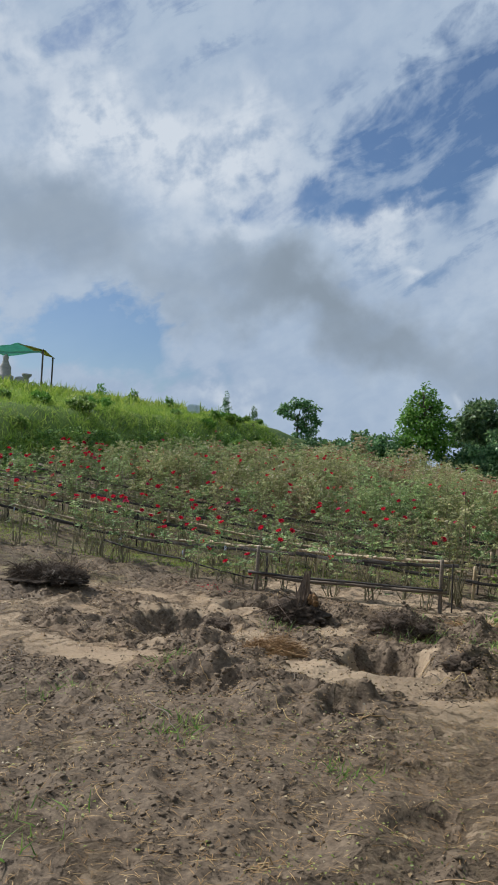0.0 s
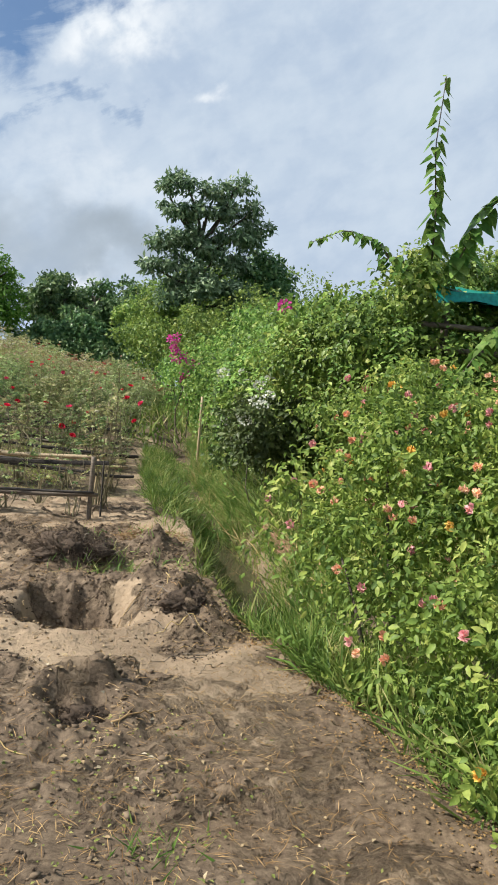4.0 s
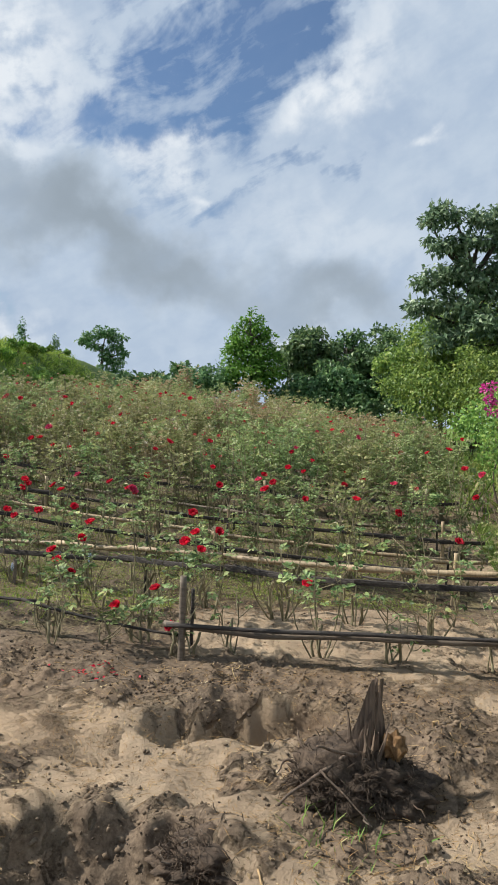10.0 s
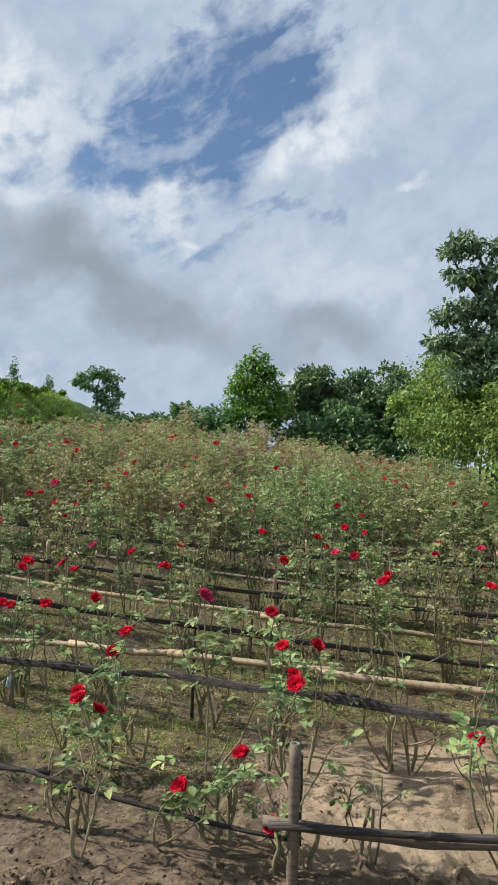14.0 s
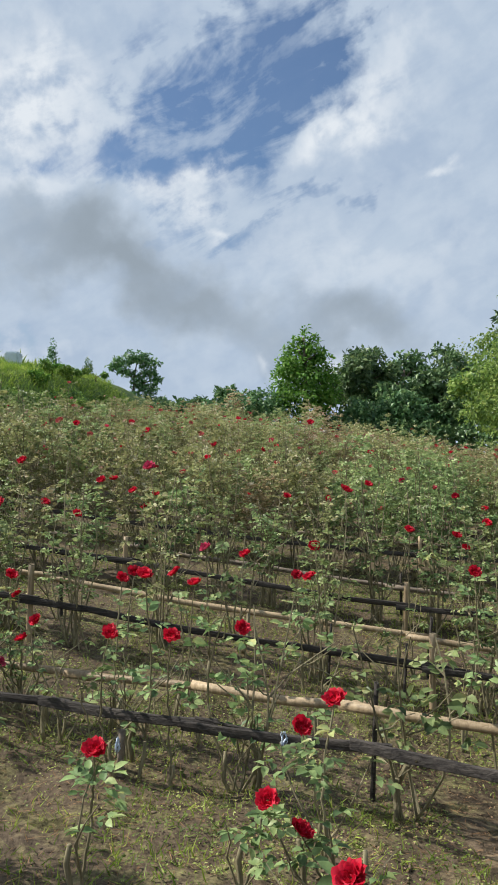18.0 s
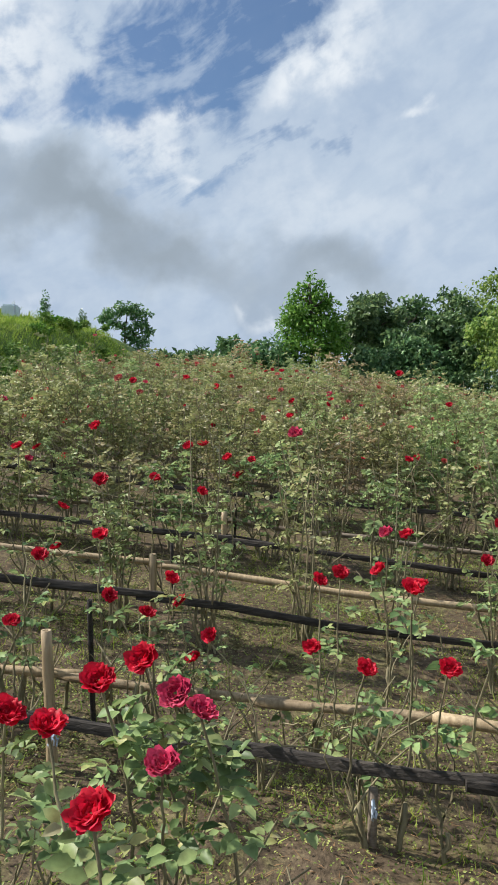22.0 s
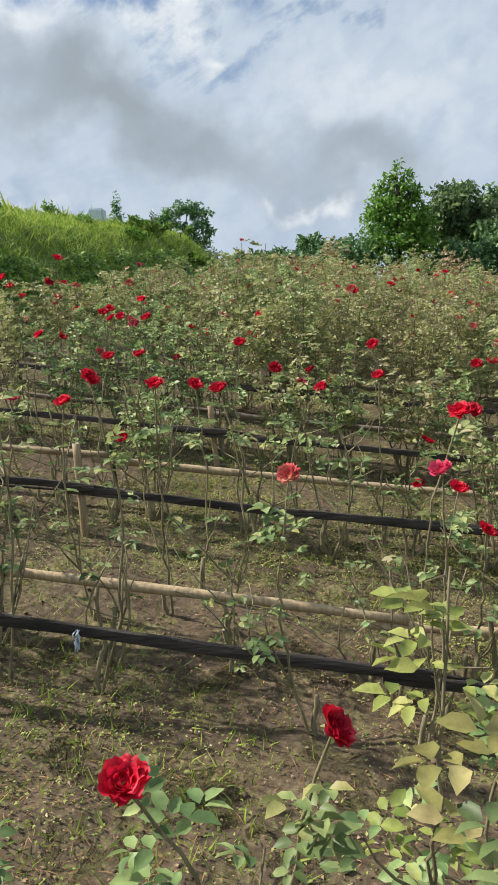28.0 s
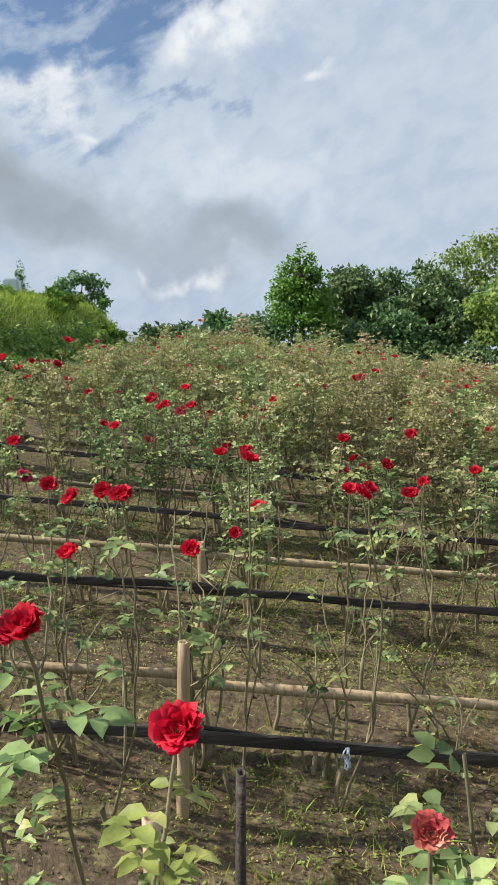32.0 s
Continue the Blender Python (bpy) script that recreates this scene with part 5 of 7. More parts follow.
def place_trees():
    rg = np.random.default_rng(11)
    # bright conical tree beyond the crest
    tree(-2.1, 36.4, 4.6, [(0, 0, 1.1, 1.15, 1.15, 0.9), (0.15, 0, 1.9, 0.95, 0.95, 0.8), (-0.15, 0.1, 2.6, 0.65, 0.65, 0.7), (0.1, 0, 3.3, 0.35, 0.35, 0.5), (0.75, 0, 2.2, 0.45, 0.45, 0.6), (-0.75, 0, 2.4, 0.4, 0.4, 0.6), (0.4, 0, 2.9, 0.35, 0.35, 0.45), (-0.35, 0, 3.1, 0.28, 0.28, 0.45),
                           (-0.7, 0, 1.6, 0.7, 0.7, 0.8), (0.8, 0, 1.2, 0.7, 0.7, 0.9)], 8000, 0.15, BRIGHT_LEAF, 101,
         "bright green broad conical tree beyond the crest", 0.14, 2.4)
    dark = [(0.5, 39.0, 4.2, 1.5, 1.3), (2.6, 41, 4.3, 1.7, 1.3), (4.6, 40, 4.1, 1.7, 1.3), (1.4, 37.2, 2.3, 0.9, 1.0), (3.4, 37.0, 2.6, 1.3, 1.0), (7.4, 38, 4.0, 1.9, 1.3), (-5.0, 37.5, 2.0, 1.2, 0.9), (-6.8, 38.0, 1.7, 1.1, 0.8), (9.4, 36, 4.5, 2.0, 1.3)]
    for n, (x, y, tall, rx, rz) in enumerate(dark):
        tree(x, y, tall, crown_lobes(rg, 24, rx * 0.95, tall * 0.42, tall * 0.52, rx * 0.36), 8000, 0.22, TREE_LEAF, 120 + n,
             "dense dark green tree on the skyline beyond the field", 0.13, 1.9, "trees on the skyline")
    # the tall tree by the hedge
    tree(5.15, 27.6, 8.0, [(0.9, 0, 7.35, 0.55, 0.6, 0.34), (0.15, 0, 7.05, 0.5, 0.6, 0.32), (-0.95, 0.1, 7.2, 0.6, 0.6, 0.32), (-1.6, 0, 6.95, 0.35, 0.4, 0.24), (1.55, 0, 6.65, 0.45, 0.5, 0.30), (0.55, 0, 6.4, 0.75, 0.7, 0.34),
                           (-0.55, 0, 6.3, 0.55, 0.6, 0.30), (1.9, 0, 6.0, 0.5, 0.5, 0.30), (1.0, 0, 5.6, 0.85, 0.8, 0.36), (-0.6, 0, 5.45, 0.7, 0.7, 0.34), (-1.65, 0, 5.05, 0.6, 0.6, 0.34), (0.35, 0, 4.85, 0.85, 0.8, 0.4), (-1.25, 0, 6.2, 0.55, 0.6, 0.32),
                           (1.3, 0, 4.7, 0.45, 0.6, 0.34), (-1.9, 0, 4.2, 0.4, 0.5, 0.34), (-0.85, 0, 4.35, 0.8, 0.8, 0.4), (0.3, 0, 3.7, 1.2, 1.0, 0.4), (-1.0, 0, 3.2, 1.0, 0.9, 0.6), (1.1, 0, 3.3, 0.8, 0.8, 0.5)],
         12500, 0.20, TALL_LEAF, 140, "tall dark green tree with layered open crown", 0.2, 0.9, hang=0.45, shell=0.25, wide=0.42, clump=6)
    tree(7.6, 27.9, 5.2, [(0, 0, 4.9, 0.65, 0.6, 0.35), (0.55, 0, 4.5, 0.5, 0.5, 0.3), (-0.55, 0, 4.35, 0.55, 0.6, 0.35), (0.2, 0, 3.9, 0.9, 0.8, 0.4), (-0.3, 0, 3.2, 1.0, 0.9, 0.6)],
         3200, 0.22, TREE_LEAF, 142, "smaller dark green tree beside the tall one", 0.12, 0.9, hang=0.5, shell=0.3, wide=0.45)
    tree(-11.7, 51.6, 4.6, [(0.1, 0, 4.25, 0.75, 0.7, 0.32), (-0.9, 0, 4.0, 0.5, 0.6, 0.28), (-1.35, 0, 3.7, 0.35, 0.4, 0.2), (0.95, 0, 3.95, 0.5, 0.6, 0.28), (-0.5, 0, 3.4, 0.55, 0.6, 0.28), (0.7, 0, 3.35, 0.6, 0.6, 0.28), (1.25, 0, 3.0, 0.4, 0.5, 0.25),
                            (0.2, 0, 2.75, 0.5, 0.6, 0.3), (0.9, 0, 2.4, 0.5, 0.6, 0.35), (0.3, 0, 1.7, 0.7, 0.7, 0.5), (1.3, 0, 1.5, 0.7, 0.7, 0.5)],
         3600, 0.2, TREE_LEAF, 141, "small dark tree with a flat open crown on the skyline", 0.15, 2.6, shell=0.3)
    for n, (x, y, h, r) in enumerate(((-12.7, 38.2, 1.5, 0.28), (-11.5, 39.5, 1.1, 0.25), (-17.5, 33, 0.8, 0.35), (-15.0, 31.5, 0.7, 0.3), (-13.6, 32.5, 0.6, 0.35))):
        tree(x, y, h, [(0, 0, h * 0.4, r, r, h * 0.35), (0, 0, h * 0.75, r * 0.6, r * 0.6, h * 0.3)], 420, 0.11, TREE_LEAF if n < 2 else BRIGHT_LEAF, 150 + n, "slender young tree on the grassy bank", 0.03, None, "young trees on the bank")


place_trees()


def hedge(name, label, category, x, y, lobes, n, size, material, seed, hang=0.35, wide=0.6, stems=6, shell=0.6, thick=0.04, oval=False):
    rg = np.random.default_rng(seed)
    gz = ground_z(x, y)
    root = empty(name, (x, y, gz), label, category)
    lobes = np.asarray(lobes, float)
    rel = lobes.copy()
    for k in range(stems):
        c = rel[int(rg.integers(len(rel))), :3]
        foot = np.array([c[0] * 0.7, c[1] * 0.7, -0.15])
        p = cane_path(rg, foot, c, 0.1, 6)
        v, f = tube_data(p, np.linspace(0.5, 0.2, 6) * thick, 6)
        mesh_object("stem", v, f, BARK, root)
    extra = []
    for lb in rel:
        for _ in range(9):
            d = unit_rows(rg, 1)[0]
            d[2] = abs(d[2]) * 0.9
            s = lb[3] * rg.uniform(0.12, 0.4)
            extra.append((*(lb[:3] + d * lb[3:] * rg.uniform(0.8, 1.15)), s, s, s * rg.uniform(0.6, 1.1)))
    foliage("foliage", root, np.concatenate([rel, np.array(extra)]), n, size, material, seed, "", hang, shell, -0.15, wide, oval)
    return root


def world_lobes(x, y, lobes):
    gz = ground_z(x, y)
    return [(a - x, b - y, h - gz, p, q, r) for a, b, h, p, q, r in lobes]


def place_hedges():
    rg = np.random.default_rng(12)
    # lantana beside the bare ground
    ls = world_lobes(1.3, 4.2, [(0.95, 3.4, 0.45, 0.50, 0.7, 0.5), (0.75, 4.3, 0.45, 0.42, 0.6, 0.5), (1.4, 3.6, 0.8, 0.65, 0.8, 0.52), (1.3, 4.6, 0.8, 0.65, 0.8, 0.5),
                                (2.1, 4.2, 0.95, 0.8, 0.9, 0.5), (0.62, 4.85, 0.62, 0.44, 0.6, 0.45), (1.05, 2.6, 0.4, 0.55, 0.7, 0.5), (1.9, 3.0, 0.8, 0.8, 0.8, 0.6), (2.4, 5.2, 0.95, 0.8, 0.9, 0.45),
                                (1.3, 5.3, 0.6, 0.6, 0.6, 0.5), (0.78, 3.3, 0.15, 0.32, 0.5, 0.25), (0.85, 2.6, 0.15, 0.36, 0.5, 0.25), (0.72, 3.9, 0.2, 0.26, 0.4, 0.25), (1.02, 5.1, 0.95, 0.36, 0.5, 0.42), (1.35, 5.5, 1.1, 0.5, 0.55, 0.42), (1.85, 5.7, 1.2, 0.55, 0.6, 0.42), (1.75, 4.9, 1.15, 0.5, 0.6, 0.32), (2.3, 4.8, 1.35, 0.6, 0.7, 0.34), (2.9, 5.0, 1.45, 0.7, 0.8, 0.38)])
    lan = hedge("lantana_bush", "dense lantana bush with orange, pink and yellow flower heads", "lantana bush", 1.3, 4.2, ls, 64000, 0.037, LANTANA_LEAF, 201, 0.4, 0.5, 10, 0.35, 0.03, True)
    p, d = blob_points(rg, ls, 820, 0.97)
    keep = (d[:, 2] > -0.05) & (p[:, 2] > 0.15)
    for q, w, c in zip(p[keep], d[keep], rg.random(int(keep.sum()))):
        m = 26
        dd = unit_rows(rg, m) * 0.7 + w
        v, f = leaf_data(q + w * 0.05 + dd * 0.015, dd, unit_rows(rg, m), 0.021, 0.017, 0.1)
        mesh_object("flower_head", v, f, LANTANA_ORANGE if c < 0.5 else LANTANA_PINK if c < 0.88 else LANTANA_YELLOW, lan, "", False)
    # vine-covered thickets behind it and up along the field
    spots = (
        (3.0, 6.9, [(2.1, 6.8, 1.25, 0.6, 0.7, 0.6), (2.2, 7.2, 1.6, 0.8, 0.9, 0.7), (3.2, 6.6, 1.3, 0.9, 0.9, 0.9), (2.9, 7.6, 1.7, 0.9, 0.9, 0.7), (4.2, 6.4, 1.6, 1.0, 1.0, 0.8), (1.75, 7.6, 1.35, 0.6, 0.8, 0.8), (3.4, 8.1, 2.2, 0.8, 0.6, 0.6), (4.4, 8.0, 2.5, 0.9, 0.7, 0.6)], 46000),
        (2.6, 9.0, [(1.9, 8.9, 1.0, 0.7, 0.9, 0.9), (2.6, 9.0, 1.6, 0.9, 1.1, 0.75), (3.6, 9.0, 1.7, 1.1, 1.1, 0.8), (2.2, 9.9, 1.3, 0.8, 0.9, 0.8)], 22000),
        (3.5, 12.0, [(2.7, 11.6, 1.0, 0.8, 1.2, 0.9), (3.4, 12.2, 1.6, 1.0, 1.3, 0.85), (4.7, 11.8, 1.8, 1.2, 1.3, 1.0), (3.0, 13.3, 1.2, 0.9, 1.1, 0.9)], 8000),
        (4.4, 15.6, [(3.2, 15.6, 1.1, 1.0, 1.5, 1.0), (4.4, 15.8, 1.9, 1.3, 1.6, 1.0), (5.8, 15.4, 2.0, 1.3, 1.5, 1.1)], 6500),
        (5.0, 19.6, [(3.9, 19.5, 1.4, 1.2, 1.9, 1.1), (5.2, 19.8, 2.2, 1.4, 1.8, 1.1), (6.7, 19.4, 2.4, 1.5, 1.8, 1.2)], 5500),
        (5.6, 23.8, [(4.6, 23.8, 1.9, 1.4, 2.1, 1.3), (6.0, 24.0, 2.7, 1.6, 2.0, 1.3), (7.6, 23.8, 2.9, 1.6, 2.0, 1.3)], 5000),
        (4.6, 27.6, [(3.8, 27.6, 2.5, 1.4, 1.9, 1.4), (5.2, 28.0, 3.3, 1.6, 2.0, 1.3), (4.4, 29.5, 3.2, 1.5, 1.8, 1.4)], 5000),
        (5.0, 31.8, [(4.1, 31.8, 3.4, 1.3, 1.6, 1.3), (5.2, 32.0, 4.2, 1.5, 1.6, 1.3), (6.4, 33.0, 4.2, 1.5, 1.6, 1.4)], 5000),
        (2.8, 35.0, [(0.9, 35.6, 1.9, 1.0, 0.9, 0.8), (2.2, 35.3, 1.7, 1.0, 0.9, 0.8), (3.3, 35.0, 1.6, 1.0, 0.9, 0.9), (4.4, 34.4, 1.6, 1.0, 0.9, 0.9), (-0.3, 36.0, 2.1, 0.9, 0.8, 0.7)], 3600),
        (-4.0, 36.2, [(-4.6, 36.2, 2.9, 1.0, 1.2, 0.7), (-3.6, 36.2, 3.0, 1.0, 1.2, 0.8), (-5.8, 36.6, 2.7, 0.8, 1.0, 0.6), (0.6, 36.4, 2.7, 1.1, 1.1, 0.8), (2.0, 36.2, 2.8, 1.1, 1.2, 0.9)], 3600))
    thickets = []
    for n, (x, y, wl, cnt) in enumerate(spots):
        cnt = int(cnt * (1.5, 1.7, 1.9)[n]) if n < 3 else int(cnt * (1.3 + 0.22 * n))
        thickets.append(hedge("vine_thicket", "thicket overgrown with broad-leaved green vines beside the field", "vine thicket", x, y, world_lobes(x, y, wl), cnt, (0.048, 0.049, 0.058)[n] if n < 3 else 0.046 + 0.010 * n, TREE_LEAF if n > 7 else VINE_LEAF, 210 + n, 0.55, 0.75))
    def trailing(x, y, wl, count, size, seed):
        """Arching shoots that stand out of a thicket and hang over its face."""
        rg2 = np.random.default_rng(seed)
        gz = ground_z(x, y)
        lobes = np.asarray(wl, float)
        pos, al, nm, ln = [], [], [], []
        for _ in range(count):
            lb = lobes[int(rg2.integers(len(lobes)))]
            d = unit_rows(rg2, 1)[0]
            d[2] = abs(d[2]) * 0.8 + 0.15
            d[0] -= 0.35
            d[1] -= 0.45
            d /= np.linalg.norm(d)
            p0 = lb[:3] + d * lb[3:] * 0.92
            reach, drop = rg2.uniform(0.15, 0.5), rg2.uniform(0.3, 0.9)
            out = d * (1, 1, 0)
            side = np.array([-out[1], out[0], 0]) / (np.linalg.norm(out) + 1e-6)
            m = int(rg2.integers(12, 22))
            for k, u in enumerate(np.linspace(0.05, 1, m)):
                q = p0 + out * reach * u + np.array([0, 0, 0.16 * np.sin(np.pi * min(1, u * 1.3)) - drop * u * u])
                sg = 1 if k % 2 else -1
                pos.append(q)
                al.append(side * sg + out * 0.5 + (0, 0, -0.35) + rg2.normal(0, 0.15, 3))
                nm.append(np.array([0, 0, 1.0]) + d * 0.6 + rg2.normal(0, 0.2, 3))
                ln.append(size * rg2.uniform(0.75, 1.25) * (1.15 - 0.6 * u))
        ln = np.array(ln)
        v, f = ovate_data(np.array(pos) - (x, y, gz), np.array(al), np.array(nm), ln, ln * 0.55)
        return v, f

    for n, (x, y, wl, cnt) in enumerate(spots[:5]):
        owner = thickets[n]
        v, f = trailing(x, y, wl, (300, 230, 150, 80, 60)[n], 0.055 + 0.018 * n, 250 + n)
        tagged(mesh_object("vine_growth", v, f, VINE_LEAF, owner, "bright arching shoots", False), kind="stuff")
    far = [(6.3, 45, 4.9, 1.3, 1.5, 1.7), (7.6, 45.5, 5.9, 1.6, 1.6, 1.6), (9.3, 45.5, 6.7, 1.8, 1.8, 1.6), (11.2, 45, 7.0, 2.0, 2.0, 1.7), (8.0, 44.5, 4.0, 2.0, 1.6, 2.0), (10.5, 44.5, 4.4, 2.2, 1.8, 2.2), (13.0, 45, 6.8, 2.0, 2.0, 2.2), (15.5, 45, 6.0, 2.2, 2.0, 2.6), (7.4, 44, 2.6, 1.8, 1.5, 1.5)]
    hedge("vine_thicket", "tall trees wholly overgrown with bright green vines", "vine thicket", 9.0, 45.2, world_lobes(9.0, 45.2, far), 15000, 0.19, VINE_LEAF, 241, 0.5, 0.6, 8, 0.6, 0.2)
    # white-flowering shrub and bougainvillea
    wb = hedge("white_flowering_shrub", "dark-leaved shrub with clusters of white flowers above tall grass", "shrub", 1.55, 8.1,
               world_lobes(1.55, 8.1, [(1.12, 7.65, 0.80, 0.30, 0.36, 0.20), (1.3, 8.0, 0.8, 0.38, 0.4, 0.26), (1.12, 7.6, 0.95, 0.28, 0.32, 0.25), (1.3, 8.0, 1.0, 0.34, 0.38, 0.30), (1.5, 8.5, 0.8, 0.4, 0.5, 0.45), (1.0, 7.35, 1.02, 0.16, 0.2, 0.16)]), 8000, 0.05, SHRUB_LEAF, 231, 0.4, 0.6, 7, 0.5, 0.014)
    for k, (x, y, z) in enumerate(((0.90, 7.19, 1.19), (0.97, 7.22, 1.16), (1.05, 7.6, 1.32), (0.95, 7.7, 1.05), (1.25, 7.9, 1.38), (1.0, 8.0, 0.8), (0.86, 7.3, 1.02), (1.1, 7.45, 1.24), (0.98, 7.5, 1.02))):
        dd = unit_rows(rg, 34)
        v, f = leaf_data(np.array([x - 1.55, y - 8.1, z - wb.matrix_world.translation.z]) + dd * (0.04, 0.04, 0.025), dd + (0, 0, 0.4), unit_rows(rg, 34), 0.026, 0.022, 0.1)
        mesh_object("blossom", v, f, WHITE_PETAL, wb, "cluster of white flowers", False)
    w2 = hedge("white_flowering_shrub", "dark-leaved shrub with white flowers under the vines", "shrub", 1.75, 9.9,
               world_lobes(1.75, 9.9, [(1.5, 9.6, 0.65, 0.38, 0.42, 0.42), (1.75, 10.0, 0.95, 0.42, 0.46, 0.42), (1.4, 9.4, 1.05, 0.26, 0.3, 0.26), (2.0, 10.6, 0.9, 0.45, 0.5, 0.5)]), 7000, 0.055, SHRUB_LEAF, 234, 0.4, 0.6, 7, 0.5, 0.014)
    for k, (x, y, z) in enumerate(((1.24, 9.5, 1.42), (1.35, 9.3, 1.2), (1.55, 9.6, 1.32), (1.72, 9.75, 1.05), (1.3, 9.3, 0.9), (1.6, 9.9, 1.45))):
        dd = unit_rows(rg, 40)
        v, f = leaf_data(np.array([x - 1.75, y - 9.9, z - w2.matrix_world.translation.z]) + dd * (0.055, 0.055, 0.035), dd + (0, 0, 0.4), unit_rows(rg, 40), 0.035, 0.03, 0.1)
        mesh_object("blossom", v, f, WHITE_PETAL, w2, "cluster of white flowers", False)
    bg = hedge("bougainvillea", "scrambling bougainvillea with drooping magenta sprays", "bougainvillea", 2.4, 16.3,
               world_lobes(2.4, 16.3, [(2.3, 16.3, 1.2, 0.6, 0.6, 0.8), (2.9, 16.4, 1.5, 0.6, 0.6, 0.6)]), 1500, 0.07, VINE_LEAF, 232, 0.5, 0.7, 5)
    for k, (x, y, z, r) in enumerate(((1.98, 16.2, 2.1, 0.13), (2.1, 16.2, 1.75, 0.16), (2.35, 16.2, 1.6, 0.16), (2.25, 16.1, 1.35, 0.12), (2.0, 16.2, 1.9, 0.08))):
        dd = unit_rows(rg, 70)
        v, f = leaf_data(np.array([x - 2.4, y - 16.3, z - bg.matrix_world.translation.z]) + dd * r * rg.uniform(0.2, 1, (70, 1)), dd, unit_rows(rg, 70), 0.055, 0.045, 0.2)
        tagged(mesh_object("flower_spray", v, f, MAGENTA, bg, "spray of magenta bracts", False), kind="stuff")
    pk = hedge("pink_flowering_climber", "climber with a few pink flowers in the thicket", "climber", 1.55, 7.95,
               world_lobes(1.55, 7.95, [(1.5, 7.95, 1.85, 0.3, 0.3, 0.3)]), 300, 0.07, VINE_LEAF, 233, 0.5, 0.7, 2)
    dd = unit_rows(rg, 30)
    v, f = leaf_data(np.array([1.31 - 1.55, 7.86 - 7.95, 2.04 - pk.matrix_world.translation.z]) + dd * 0.04, dd, unit_rows(rg, 30), 0.04, 0.035, 0.1)
    mesh_object("blossom", v, f, MAGENTA, pk, "cluster of pink flowers", False)


place_hedges()

# ---- climbing shoots, shelter and canopy ----


def vine_shoot(points, n, size, seed, label):
    """A climbing shoot with heart-shaped leaves in pairs."""
    rg = np.random.default_rng(seed)
    p = np.asarray(points, float)
    k = np.linspace(0, len(p) - 1, 14)
    q = np.stack([np.interp(k, np.arange(len(p)), p[:, c]) for c in range(3)], 1)
    root = empty("vine_shoot", tuple(q[0]), label, "vine", "climbing shoots above the thicket")
    q = q - q[0]
    v, f = tube_data(q, np.linspace(0.008, 0.003, 14), 6)
    mesh_object("stem", v, f, BARK, root)
    for side in np.linspace(0.02, 1, n):
        i = side * 12.99
        a = int(i)
        at = q[a] + (q[a + 1] - q[a]) * (i - a)
        az = rg.uniform(0, 6.28)
        for s in (0, np.pi):
            d = np.array([np.cos(az + s), np.sin(az + s), rg.uniform(-1.5, -0.6)])
            sz = size * (1.15 - 0.7 * side) * rg.uniform(0.85, 1.15)
            hd = d * (1, 1, 0)
            side_v = np.cross(d, hd + (0, 0, 0.6))
            side_v /= np.linalg.norm(side_v)
            up = np.cross(side_v, d)
            st = at + hd * 0.03
            pts = [st, st + side_v * 0.42 * sz - d * 0.08 * sz, st + side_v * 0.5 * sz + d * 0.25 * sz, st + side_v * 0.3 * sz + d * 0.65 * sz, st + d * 1.1 * sz,
                   st - side_v * 0.3 * sz + d * 0.65 * sz, st - side_v * 0.5 * sz + d * 0.25 * sz, st - side_v * 0.42 * sz - d * 0.08 * sz, st + d * 0.45 * sz - up * 0.06 * sz]
            mesh_object("leaf", np.array(pts), [(8, j, j % 8 + 1) if j < 7 else (8, 7, 0) for j in range(0, 8)], VINE_LEAF, root)
    return root


vine_shoot([(2.02, 6.6, 2.2), (2.0, 6.58, 2.7), (1.93, 6.57, 3.2), (1.96, 6.57, 3.72)], 30, 0.10, 301, "tall upright vine shoot with paired heart-shaped leaves")
vine_shoot([(2.2, 6.6, 2.3), (2.35, 6.5, 2.75), (2.6, 6.4, 3.05), (2.85, 6.3, 3.2)], 30, 0.115, 302, "leaning vine shoot with heart-shaped leaves")
vine_shoot([(2.7, 6.5, 2.2), (2.75, 6.4, 2.6), (2.78, 6.4, 2.95)], 11, 0.13, 303, "short bright vine shoot above the thicket")
vine_shoot([(3.0, 6.5, 2.2), (3.1, 6.4, 2.6), (3.2, 6.3, 2.9)], 11, 0.13, 304, "short bright vine shoot above the thicket")
vine_shoot([(2.0, 6.9, 2.2), (1.75, 7.0, 2.55), (1.5, 7.1, 2.62), (1.25, 7.2, 2.5)], 26, 0.075, 305, "arching vine shoot with small leaves")
vine_shoot([(1.9, 6.6, 2.15), (1.7, 6.5, 2.35), (1.5, 6.5, 2.3)], 9, 0.07, 306, "arching vine shoot with small leaves")
vine_shoot([(2.5, 6.1, 2.0), (2.1, 5.9, 1.75), (1.75, 5.8, 1.35)], 28, 0.09, 307, "vine shoot hanging down the thicket's face")
vine_shoot([(2.1, 7.0, 2.0), (1.7, 6.8, 1.75), (1.4, 6.7, 1.35)], 28, 0.08, 308, "vine shoot hanging down the thicket's face")


